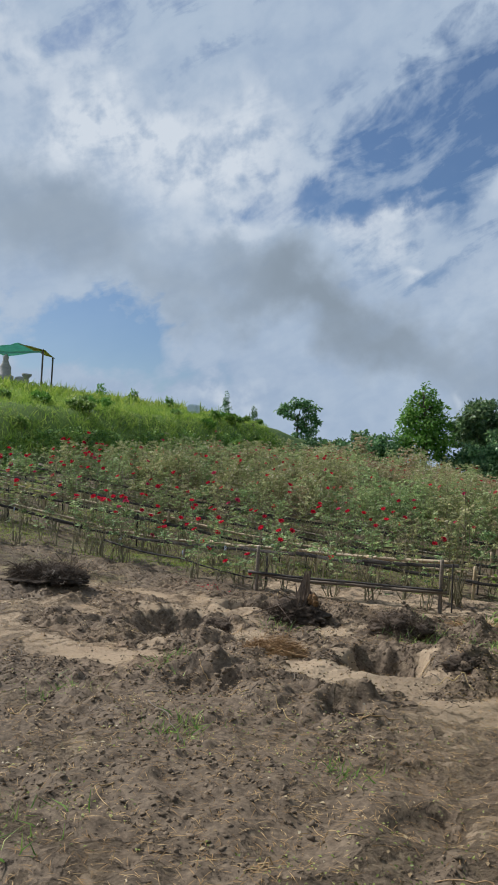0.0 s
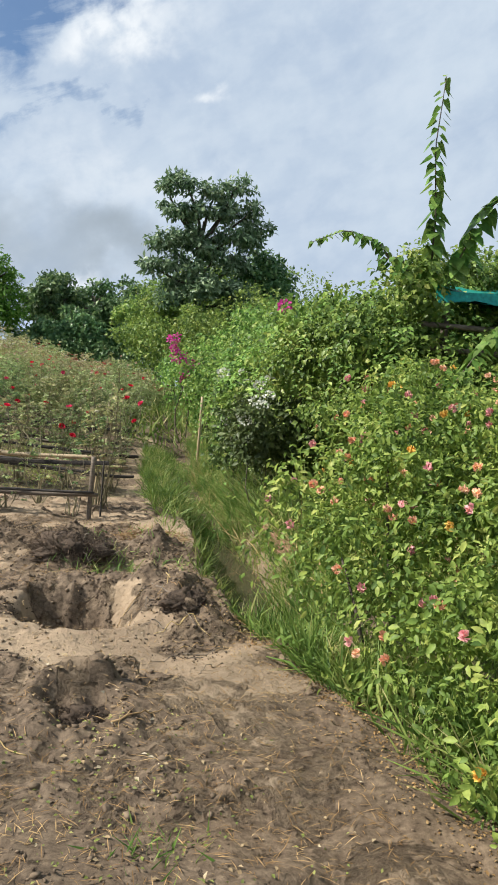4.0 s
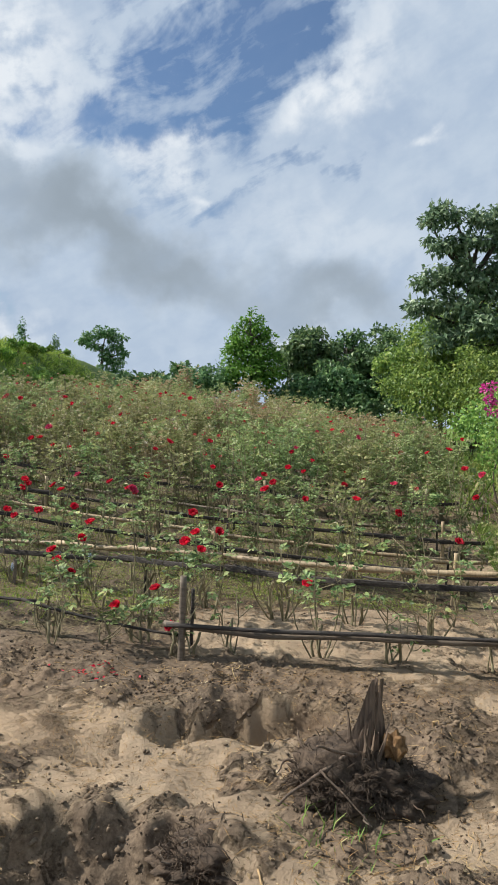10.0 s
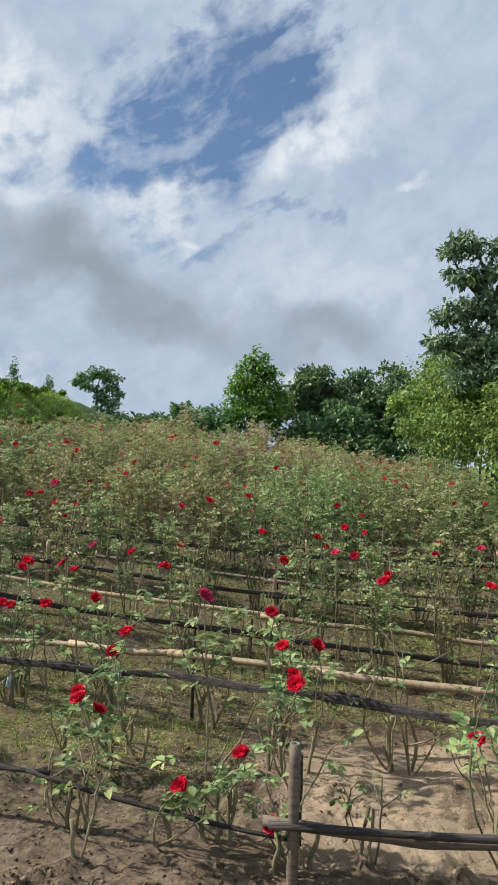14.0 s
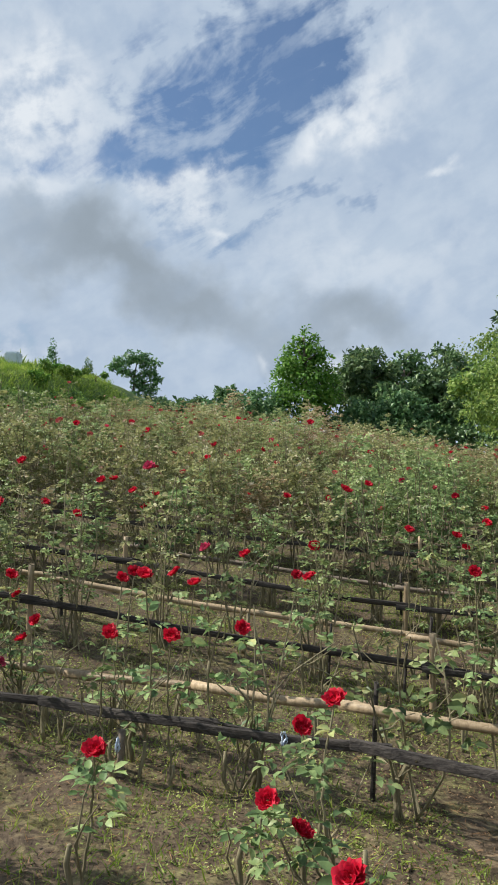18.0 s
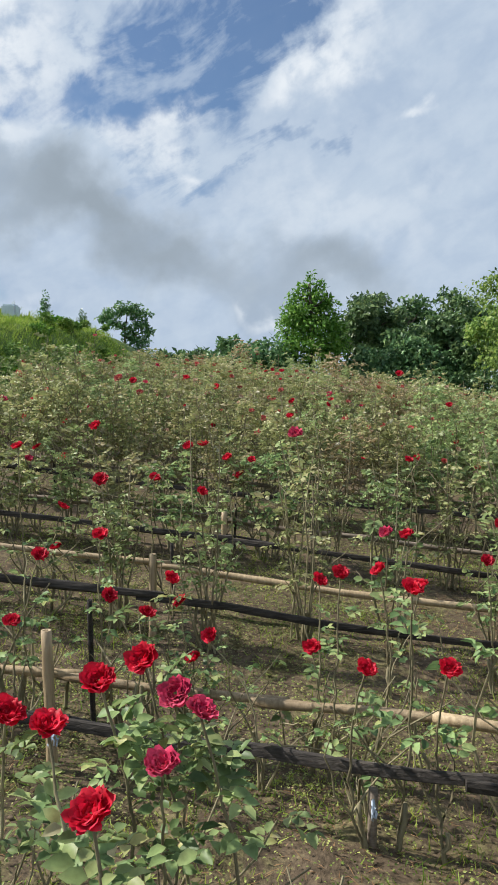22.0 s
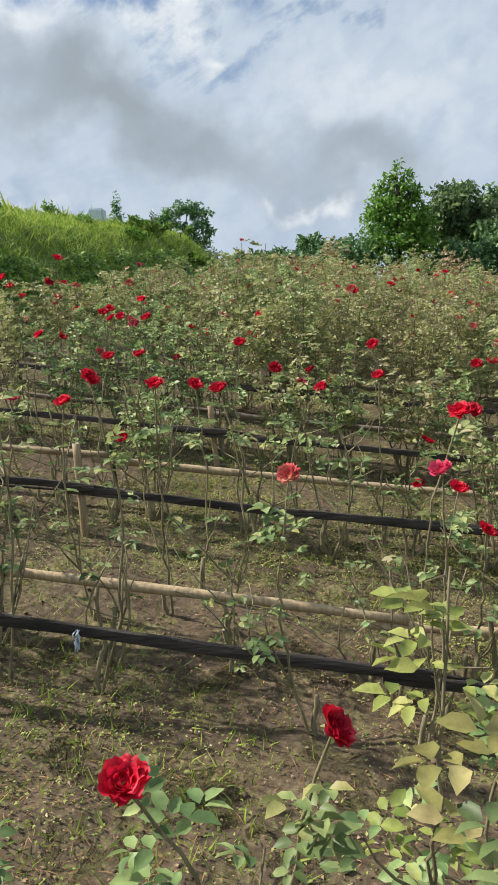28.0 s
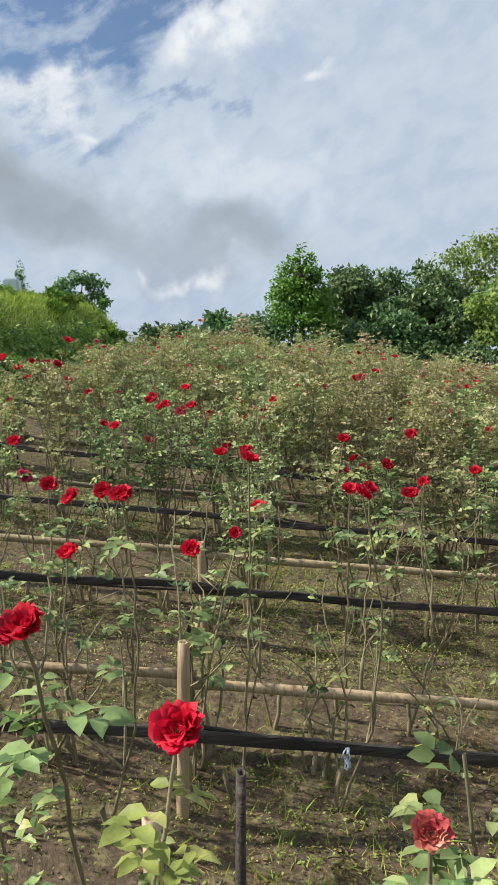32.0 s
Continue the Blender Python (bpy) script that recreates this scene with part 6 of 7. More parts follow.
def sheet(corners, sag, material, parent, name, n=9, seed=1, label=""):
    rg = np.random.default_rng(seed)
    a, b, c, d = (np.asarray(q, float) for q in corners)
    u, w = np.meshgrid(np.linspace(0, 1, n), np.linspace(0, 1, n))
    p = a * ((1 - u) * (1 - w))[..., None] + b * (u * (1 - w))[..., None] + c * (u * w)[..., None] + d * ((1 - u) * w)[..., None]
    p[..., 2] -= sag * np.sin(np.pi * u) * np.sin(np.pi * w) * (1 + 0.3 * np.sin(9 * u))
    p[..., 2] += rg.normal(0, 0.012, (n, n))
    i, j = np.meshgrid(np.arange(n - 1), np.arange(n - 1))
    k = (j * n + i).ravel()
    top = p.reshape(-1, 3)
    f = np.stack([k, k + 1, k + n + 1, k + n], 1)
    v = np.concatenate([top, top - (0, 0, 0.006)])
    return mesh_object(name, v, np.concatenate([f, f[:, ::-1] + n * n]), material, parent, label)


def pole(parent, a, b, r, material, name="pole", label=""):
    v, f = tube_data(np.linspace(a, b, 6), np.full(6, r), 8)
    return mesh_object(name, v, f, material, parent, label)


shelter = empty("tarp_shelter", (3.1, 7.0, ground_z(3.1, 7.0)), "low shelter under a teal tarp, overgrown with vines", "shelter")
o = shelter.matrix_world.translation
loc = lambda *q: tuple(np.array(q) - np.array(o))
sheet([loc(2.05, 6.55, 2.17), loc(4.3, 5.9, 2.15), loc(4.5, 7.3, 2.42), loc(2.2, 7.6, 2.35)], 0.08, TARP, shelter, "tarp", 9, 3, "teal woven plastic tarp")
sheet([loc(2.05, 6.55, 2.165), loc(4.3, 5.9, 2.145), loc(4.3, 5.88, 2.06), loc(2.05, 6.53, 2.08)], 0.0, TARP, shelter, "tarp_hem", 9, 4, "hanging teal hem")
for q in ((2.25, 6.7), (4.2, 6.1), (4.3, 7.2), (2.35, 7.5)):
    pole(shelter, loc(*q, -0.1), loc(*q, 2.15), 0.03, BARK)
pole(shelter, loc(2.0, 6.62, 1.9), loc(4.3, 6.02, 1.9), 0.022, GREY_RAIL, "beam", "grey horizontal pole")
pole(shelter, loc(2.1, 6.62, 1.72), loc(2.75, 6.45, 1.72), 0.022, GREY_RAIL, "beam", "grey horizontal pole")

cx, cy = -21.4, 33.8
cz = float(height(cx, cy))
canopy = empty("garden_canopy", (cx, cy, cz), "teal and yellow sheet canopy on thin poles on the hilltop", "canopy")
CANOPY_YELLOW = plain_material("yellow_sheet", (0.55, 0.42, 0.08), 0.6, 0.25, 4)
for a, b in ((0, 0), (-3.4, 0.4), (-1.0, 2.6), (-4.2, 3.0)):
    pole(canopy, (a, b, -0.2), (a, b, 2.15), 0.045, BARK)
sheet([(0.15, -0.1, 2.1), (-1.6, 0.0, 2.5), (-1.9, 2.8, 2.55), (-0.9, 2.7, 2.1)], 0.12, CANOPY_YELLOW, canopy, "side_sheet", 9, 5, "yellow sheet")
sheet([(-1.5, 0.0, 2.5), (-3.6, 0.3, 2.3), (-4.4, 3.1, 2.3), (-1.8, 2.8, 2.55)], 0.15, CANOPY_TEAL, canopy, "roof_sheet", 9, 6, "teal sheet")
sheet([(-0.1, 0.0, 2.06), (-3.5, 0.35, 2.1), (-3.5, 0.36, 1.98), (-0.1, 0.01, 1.98)], 0.0, CANOPY_TEAL, canopy, "valance", 9, 7, "hanging teal edge")
STONE = plain_material("grey_stone", (0.30, 0.29, 0.27), 0.85, 0.25, 9)


def lathe(profile, sides=12):
    v, f = [], []
    for r, z in profile:
        for k in range(sides):
            v.append((r * np.cos(6.2832 * k / sides), r * np.sin(6.2832 * k / sides), z))
    for i in range(len(profile) - 1):
        for k in range(sides):
            m = (k + 1) % sides
            f.append((i * sides + k, i * sides + m, (i + 1) * sides + m, (i + 1) * sides + k))
    f.append(tuple(range(sides - 1, -1, -1)))
    f.append(tuple((len(profile) - 1) * sides + k for k in range(sides)))
    return np.array(v), f


for x, y, prof, nm, lab, cat in ((cx - 0.75, cy - 0.2, [(0.14, -0.05), (0.12, 0.35), (0.10, 0.5), (0.24, 0.62), (0.27, 0.72), (0.2, 0.73)], "stone_planter", "dark stone planter on a pedestal under the canopy", "planter"),
                                 (cx - 2.35, cy + 0.2, [(0.45, -0.05), (0.45, 0.45), (0.32, 0.5), (0.3, 0.9), (0.2, 1.1), (0.13, 1.3), (0.16, 1.45), (0.05, 1.6)], "stone_statue", "grey stone statue on a plinth under the canopy", "statue"),
                                 (cx - 1.55, cy + 0.5, [(0.35, -0.05), (0.38, 0.3), (0.3, 0.5), (0.1, 0.55)], "stone_jar", "squat grey stone jar under the canopy", "jar")):
    v, f = lathe(prof)
    ob = mesh_object(nm, v, f, STONE)
    ob.matrix_world = pose(x, y, ground_z(x, y))
    tagged(ob, lab, cat)

tank = empty("water_tank", (-11.6, 30.4, ground_z(-11.6, 30.4)), "pale blue-white water tank on short legs on the bank", "water tank")
TANK = plain_material("pale_paint", (0.55, 0.62, 0.68), 0.4, 0.08, 5)
tank_top = 4.45 - tank.matrix_world.translation.z
bm = bmesh.new()
bmesh.ops.create_cube(bm, size=1, matrix=Matrix.Translation((0, 0, tank_top - 0.2)) @ Matrix.Diagonal((0.45, 0.45, 0.4, 1)))
bmesh.ops.bevel(bm, geom=bm.edges[:], offset=0.05, segments=2, affect="EDGES")
me = bpy.data.meshes.new("body")
bm.to_mesh(me)
me.materials.append(TANK)
new("body", me).parent = tank
for a in (-0.17, 0.17):
    for b in (-0.17, 0.17):
        pole(tank, (a, b, -0.15), (a, b, tank_top - 0.36), 0.025, BARK, "leg")

# ---- bank shrubs ----
rg = np.random.default_rng(71)
for n in range(20):
    y = rg.uniform(17, 34)
    x = float(bank_edge(y)) - rg.uniform(0.0, 2.6) * (1 if n % 4 else 1.6)
    r = rg.uniform(0.12, 0.27)
    gz = ground_z(x, y)
    hedge("bank_shrub", "leafy green shrub among grass on the bank", "shrub", x, y,
          [(0, 0, r * 0.7, r, r, r * 0.75), (rg.normal(0, 0.4), rg.normal(0, 0.3), r * 0.9, r * 0.6, r * 0.6, r * 0.6), (rg.normal(0, 0.5), rg.normal(0, 0.3), r * 0.5, r * 0.7, r * 0.6, r * 0.5)],
          1100, 0.085, BRIGHT_LEAF if n % 3 else VINE_LEAF, 400 + n, 0.25, 0.5, 3)

# ---- things lying on the bare ground ----


SNAG_WOOD = wood_material("grey_snag", (0.045, 0.032, 0.024), (0.24, 0.175, 0.125), (60, 60, 5), 0.85, 1.0)
TORN_WOOD = wood_material("torn_heartwood", (0.08, 0.045, 0.02), (0.30, 0.17, 0.075), (40, 40, 9), 0.85, 0.8)
ROOT_SOIL = wood_material("root_soil", (0.022, 0.016, 0.012), (0.12, 0.086, 0.06), (34, 34, 34), 0.97, 1.0)
EARTHY = wood_material("earthy_roots", (0.030, 0.022, 0.016), (0.135, 0.097, 0.067), (22, 22, 9), 0.95, 1.0)


def wander(rg, start, way, length, n=9, kink=0.35, pull=0.0):
    """A crooked root that wanders off from start."""
    p, d = [np.asarray(start, float)], np.asarray(way, float) / np.linalg.norm(way)
    for _ in range(n - 1):
        d = d + rg.normal(0, kink, 3) + (0, 0, pull)
        d /= np.linalg.norm(d)
        q = p[-1] + d * length / (n - 1)
        q[2] = max(q[2], -0.02)
        p.append(q)
    return np.array(p)


def root_stump(x, y, span, tall, arms, seed, label, snag=0.0, z_off=0.0):
    """A low mass of earth bound by crooked roots, with fine hair roots and, on some, a splintered snag."""
    rg = np.random.default_rng(seed)
    root = empty("tree_stump", (x, y, ground_z(x, y) + z_off), label, "tree stump", "grubbed-out stumps")
    bm = bmesh.new()
    bmesh.ops.create_icosphere(bm, subdivisions=5, radius=1)
    for v in bm.verts:
        c = v.co.copy()
        k = 1 + 0.34 * noise.noise(c * 1.9 + Vector((seed, 0, 0))) + 0.20 * noise.noise(c * 4.5 + Vector((0, seed, 0))) - 0.22 * abs(noise.noise(c * 8 + Vector((0, seed, 3)))) + 0.10 * noise.noise(c * 17 + Vector((2, seed, 3))) + 0.05 * noise.noise(c * 34 + Vector((2, seed, 7)))
        v.co = Vector((c.x * span * 0.5 * k, c.y * span * 0.38 * k, (max(c.z, -0.3) * 0.62 - 0.02) * tall * k * (1.15 - 0.5 * math.hypot(c.x, c.y))))
    me = bpy.data.meshes.new("root_mass")
    bm.to_mesh(me)
    me.materials.append(ROOT_SOIL)
    me.polygons.foreach_set("use_smooth", np.ones(len(me.polygons), bool))
    new("root_mass", me).parent = root

    def skin():
        d = unit_rows(rg, 1)[0]
        d[2] = abs(d[2]) * 0.9 + 0.05
        return d, np.array([d[0] * span * 0.42, d[1] * span * 0.32, (d[2] * 0.62 - 0.02) * tall * 0.72])

    for k in range(arms):
        d, p0 = skin()
        thick = rg.uniform(0.0018, 0.0045) if k % 7 else rg.uniform(0.006, 0.012) * min(1.0, span / 0.5)
        ln = span * (rg.uniform(0.15, 0.4) if k % 3 else rg.uniform(0.15, 0.32))
        p = wander(rg, p0 - d * 0.03, d + (0, 0, 0.25 if k % 4 == 0 else -0.2), ln, 10, 0.33, -0.04)
        v, f = tube_data(p, np.linspace(1.0, 0.25, 10) * thick * rg.uniform(0.8, 1.2, 10), 6)
        mesh_object("root", v, f, (DEAD_WOOD, EARTHY, EARTHY, DEAD_WOOD, GREY_RAIL)[k % 5], root)
    hairs = []
    for k in range(arms * 14):
        d, p0 = skin()
        hairs.append(tube_data(wander(rg, p0 - d * 0.01, d, span * rg.uniform(0.08, 0.26), 7, 0.5, -0.12), np.linspace(0.0022, 0.0007, 7), 3, cap=False))
    v, f = joined(hairs)
    tagged(mesh_object("root_tangle", v, f, EARTHY, root, "dark tangle of hair roots"), kind="stuff")
    if snag:
        # hollow fluted trunk, torn off unevenly
        m, lv = 34, 9
        ang = np.linspace(0, 2 * np.pi, m, endpoint=False)
        flute = 1 + 0.20 * np.sin(ang * 7 + 0.6) + 0.15 * np.sin(ang * 3 + 2.0) + rg.normal(0, 0.10, m)
        top = snag * np.clip(0.62 + 0.30 * np.cos(ang - 2.2) + rg.normal(0, 0.20, m), 0.24, 1.02)
        vs = []
        for shell in (1.0, 0.55):
            for a in np.linspace(0, 1, lv):
                r = shell * flute * (0.12 * (1 - a) ** 1.6 + 0.046) * (1 - 0.25 * a)
                lean = 0.05 * a + 0.03 * a * a
                vs.append(np.stack([r * np.cos(ang) + lean + rg.normal(0, 0.003, m), r * 0.8 * np.sin(ang), -0.04 + (top + 0.04) * a], 1))
        v = np.concatenate(vs)
        f = []
        for sh in (0, lv):
            for a in range(lv - 1):
                for q in range(m):
                    w = (q + 1) % m
                    quad = ((sh + a) * m + q, (sh + a) * m + w, (sh + a + 1) * m + w, (sh + a + 1) * m + q)
                    f.append(quad if sh == 0 else quad[::-1])
        f += [((lv - 1) * m + q, (lv - 1) * m + (q + 1) % m, (2 * lv - 1) * m + (q + 1) % m, (2 * lv - 1) * m + q) for q in range(m)]
        mesh_object("snag", v, f, SNAG_WOOD, root, "grey splintered hollow snag", False)
        for k in range(7):
            az = rg.uniform(0, 6.28)
            base = np.array([0.07 * np.cos(az) + 0.03, 0.06 * np.sin(az), snag * rg.uniform(0.05, 0.3)])
            p = wander(rg, base, (rg.normal(0.1, 0.12), rg.normal(0, 0.1), 1), snag * rg.uniform(0.35, 0.6), 7, 0.06)
            v, f = tube_data(p, np.array([0.016, 0.019, 0.017, 0.014, 0.011, 0.007, 0.001]) * rg.uniform(0.7, 1.2), 6, 0.5)
            mesh_object("splinter", v, f, SNAG_WOOD if k % 2 else DEAD_WOOD, root, "torn wood splinter", False)
        for st, way, ln, r in (((-0.05, -0.08, 0.14), (-1, -0.1, -0.25), 0.34, 0.010), ((-0.02, -0.12, 0.16), (-0.8, -0.3, 0.25), 0.22, 0.008), ((-0.16, -0.16, 0.12), (0.7, -0.6, -0.6), 0.26, 0.005), ((0.12, -0.02, 0.10), (0.5, -0.5, -0.5), 0.26, 0.022)):
            p = wander(rg, st, way, ln, 8, 0.10)
            v, f = tube_data(p, np.linspace(1.0, 0.5, 8) * r, 7)
            mesh_object("broken_root", v, f, SNAG_WOOD, root, "pale broken root")
        bm = bmesh.new()
        bmesh.ops.create_icosphere(bm, subdivisions=3, radius=1)
        for v in bm.verts:
            k = 1 + 0.7 * noise.noise(v.co * 2.2 + Vector((4, 1, seed))) + 0.4 * noise.noise(v.co * 6 + Vector((1, seed, 2)))
            v.co = Vector((0.14 + v.co.x * 0.045 * k, -0.02 + v.co.y * 0.04 * k, 0.15 + v.co.z * 0.06 * k))
        me = bpy.data.meshes.new("broken_wood")
        bm.to_mesh(me)
        me.materials.append(TORN_WOOD)
        ob = new("broken_wood", me)
        ob.parent = root
        ob["label"] = "orange-brown torn heartwood"
    return root


root_stump(-1.45, 6.72, 0.56, 0.26, 60, 501, "dark tangled stump with an upright splintered snag", 0.40)
root_stump(-0.52, 6.55, 0.56, 0.26, 95, 502, "dark earthy root clump lying on bare soil", 0.0, -0.05)
root_stump(-4.05, 6.75, 0.85, 0.20, 110, 503, "broad heap of dark grubbed-out roots", 0.0, -0.03)
root_stump(-0.62, 4.32, 0.26, 0.10, 40, 504, "small dark root clump in a hollow", 0.0, -0.03)
root_stump(0.02, 5.33, 0.28, 0.15, 45, 505, "small dark root clump beside the pit", 0.0, -0.04)
root_stump(-2.0, 6.4, 0.42, 0.15, 50, 506, "low dark clump of roots and soil", 0.0, -0.08)


def straw_heap(x, y, span, tall, n, seed, label):
    rg = np.random.default_rng(seed)
    root = empty("straw_heap", (x, y, ground_z(x, y)), label, "straw heap")
    r = np.sqrt(rg.uniform(0, 1, n))
    az = rg.uniform(0, 6.28, n)
    p = np.stack([r * np.cos(az) * span, r * np.sin(az) * span * 0.6, rg.uniform(0, 1, n) * tall * (1 - r ** 2) + 0.01], 1)
    d = np.stack([rg.normal(0.6, 0.6, n), rg.normal(0.3, 0.6, n), rg.normal(0, 0.22, n)], 1)
    v, f = leaf_data(p, d, unit_rows(rg, n) + (0, 0, 1), rg.uniform(0.05, 0.15, n), 0.004, 0.1, rg.uniform(0, 0.2))
    mesh_object("straw", v, f, BROWN_STRAW, root, "", False)
    return root


straw_heap(-1.40, 5.58, 0.25, 0.12, 2600, 511, "heap of dry brown straw on bare soil")
straw_heap(0.12, 7.1, 0.30, 0.05, 500, 512, "thin mat of dry straw beside the path")


def twig(a, b, r, seed, label, bend=0.04):
    rg = np.random.default_rng(seed)
    pa, pb = (np.array([*q, ground_z(*q) + r]) for q in (a, b))
    p = cane_path(rg, pa, pb, bend, 10)
    for i in range(10):
        p[i, 2] = ground_z(p[i, 0], p[i, 1]) + r * 1.2 + (0.02 if i in (4, 5) else 0)
    v, f = tube_data(p - p[0], np.linspace(r, r * 0.5, 10), 6)
    ob = mesh_object("twig", v, f, STRAW if seed % 2 else GREY_RAIL)
    ob.location = p[0]
    return tagged(ob, label, "twig", "twigs lying on the soil")


twig((-1.72, 4.02), (-1.28, 3.45), 0.005, 522, "long pale dry twig lying on the soil", 0.008)
twig((-0.12, 5.65), (0.02, 5.1), 0.005, 524, "pale dry stick lying beside the pit", 0.01)
rg = np.random.default_rng(73)
for n in range(85):
    x, y = (rg.uniform(-4.5, 0.2), rg.uniform(2.2, 8.2)) if n < 60 else (rg.normal(0.0, 0.22), rg.normal(5.7, 0.45))
    a, ln = rg.uniform(0, 6.28), rg.uniform(0.08, 0.3)
    twig((x, y), (x + ln * np.cos(a), y + ln * np.sin(a)), rg.uniform(0.002, 0.0045), 530 + n, "short dry twig lying on the soil", 0.03)

stick = empty("bamboo_stick", (1.95, 13.3, ground_z(1.95, 13.3)), "single yellow bamboo stake standing in the grass", "stake")
pole(stick, (0, 0, -0.1), (0, 0, 1.05 - stick.matrix_world.translation.z), 0.022, BAMBOO, "stake")

# brick edging beyond the ditch
BRICK = plain_material("red_brick", (0.27, 0.15, 0.10), 0.9, 0.4, 30, 0.2)
edging = empty("brick_edging", (1.2, 7.15, 0.02), "low edging of red bricks in the grassy bank", "brick edging")
for row in range(2):
    for k in range(6):
        bm = bmesh.new()
        bmesh.ops.create_cube(bm, size=1, matrix=Matrix.Diagonal((0.10, 0.20, 0.06, 1)))
        bmesh.ops.bevel(bm, geom=bm.edges[:], offset=0.006, segments=1, affect="EDGES")
        me = bpy.data.meshes.new("brick")
        bm.to_mesh(me)
        me.materials.append(BRICK)
        ob = new("brick", me)
        ob.parent = edging
        y = -0.55 + 0.215 * (k + 0.5 * row)
        ob.location = (0.17 * (y + 0.5) - 0.08, y, -0.01 + 0.068 * row + 0.004 * (k % 3))

stub = empty("sawn_stub", (-3.97, 10.3, ground_z(-3.97, 10.3)), "short grey sawn-off stub standing under the fence rail", "stub")
pole(stub, (0, 0, -0.1), (0.01, 0, 0.24 - stub.matrix_world.translation.z), 0.017, GREY_RAIL, "stake")

# strips of plastic tied round the fence
TIE = plain_material("pale_plastic", (0.45, 0.52, 0.62), 0.35, 0.15, 20)
for n, (x, y, z) in enumerate(((-3.24, 10.055, 0.345), (-3.97, 10.3, 0.21), (-5.12, 10.61, 0.33), (-7.0, 10.56, 0.67))):
    rg = np.random.default_rng(600 + n)
    vs, fs = [], []
    for k in range(4):
        q = cane_path(rg, (rg.normal(0, 0.003), 0, 0.015), (rg.normal(0, 0.010), rg.normal(-0.012, 0.006), -rg.uniform(0.03, 0.06)), 0.004, 6)
        v, f = tube_data(q, np.linspace(0.004, 0.007, 6), 5, 0.5)
        fs += [tuple(i + len(vs) for i in face) for face in f]
        vs += [tuple(p) for p in v]
    tie = mesh_object("plastic_tie", np.array(vs), fs, TIE)
    tie.location = (x, y - 0.045, z)
    tagged(tie, "pale blue plastic strip tied round a fence rail", "plastic tie", "ties on the fences")

# ---- grass, weeds, litter and clods ----


def blades(x, y, tall, seed, lean=0.35, wide=0.012, sink=0.0):
    rg = np.random.default_rng(seed)
    n = len(x)
    z = height(x, y) - 0.02 - sink
    d = np.stack([rg.normal(0, lean, n), rg.normal(0, lean, n), rg.uniform(0.6, 1.1, n)], 1)
    nn = unit_rows(rg, n) * (1, 1, 0.2)
    return leaf_data(np.stack([x, y, z], 1), d, nn, tall, wide * rg.uniform(0.6, 1.4, n), 0.15, 0.45)


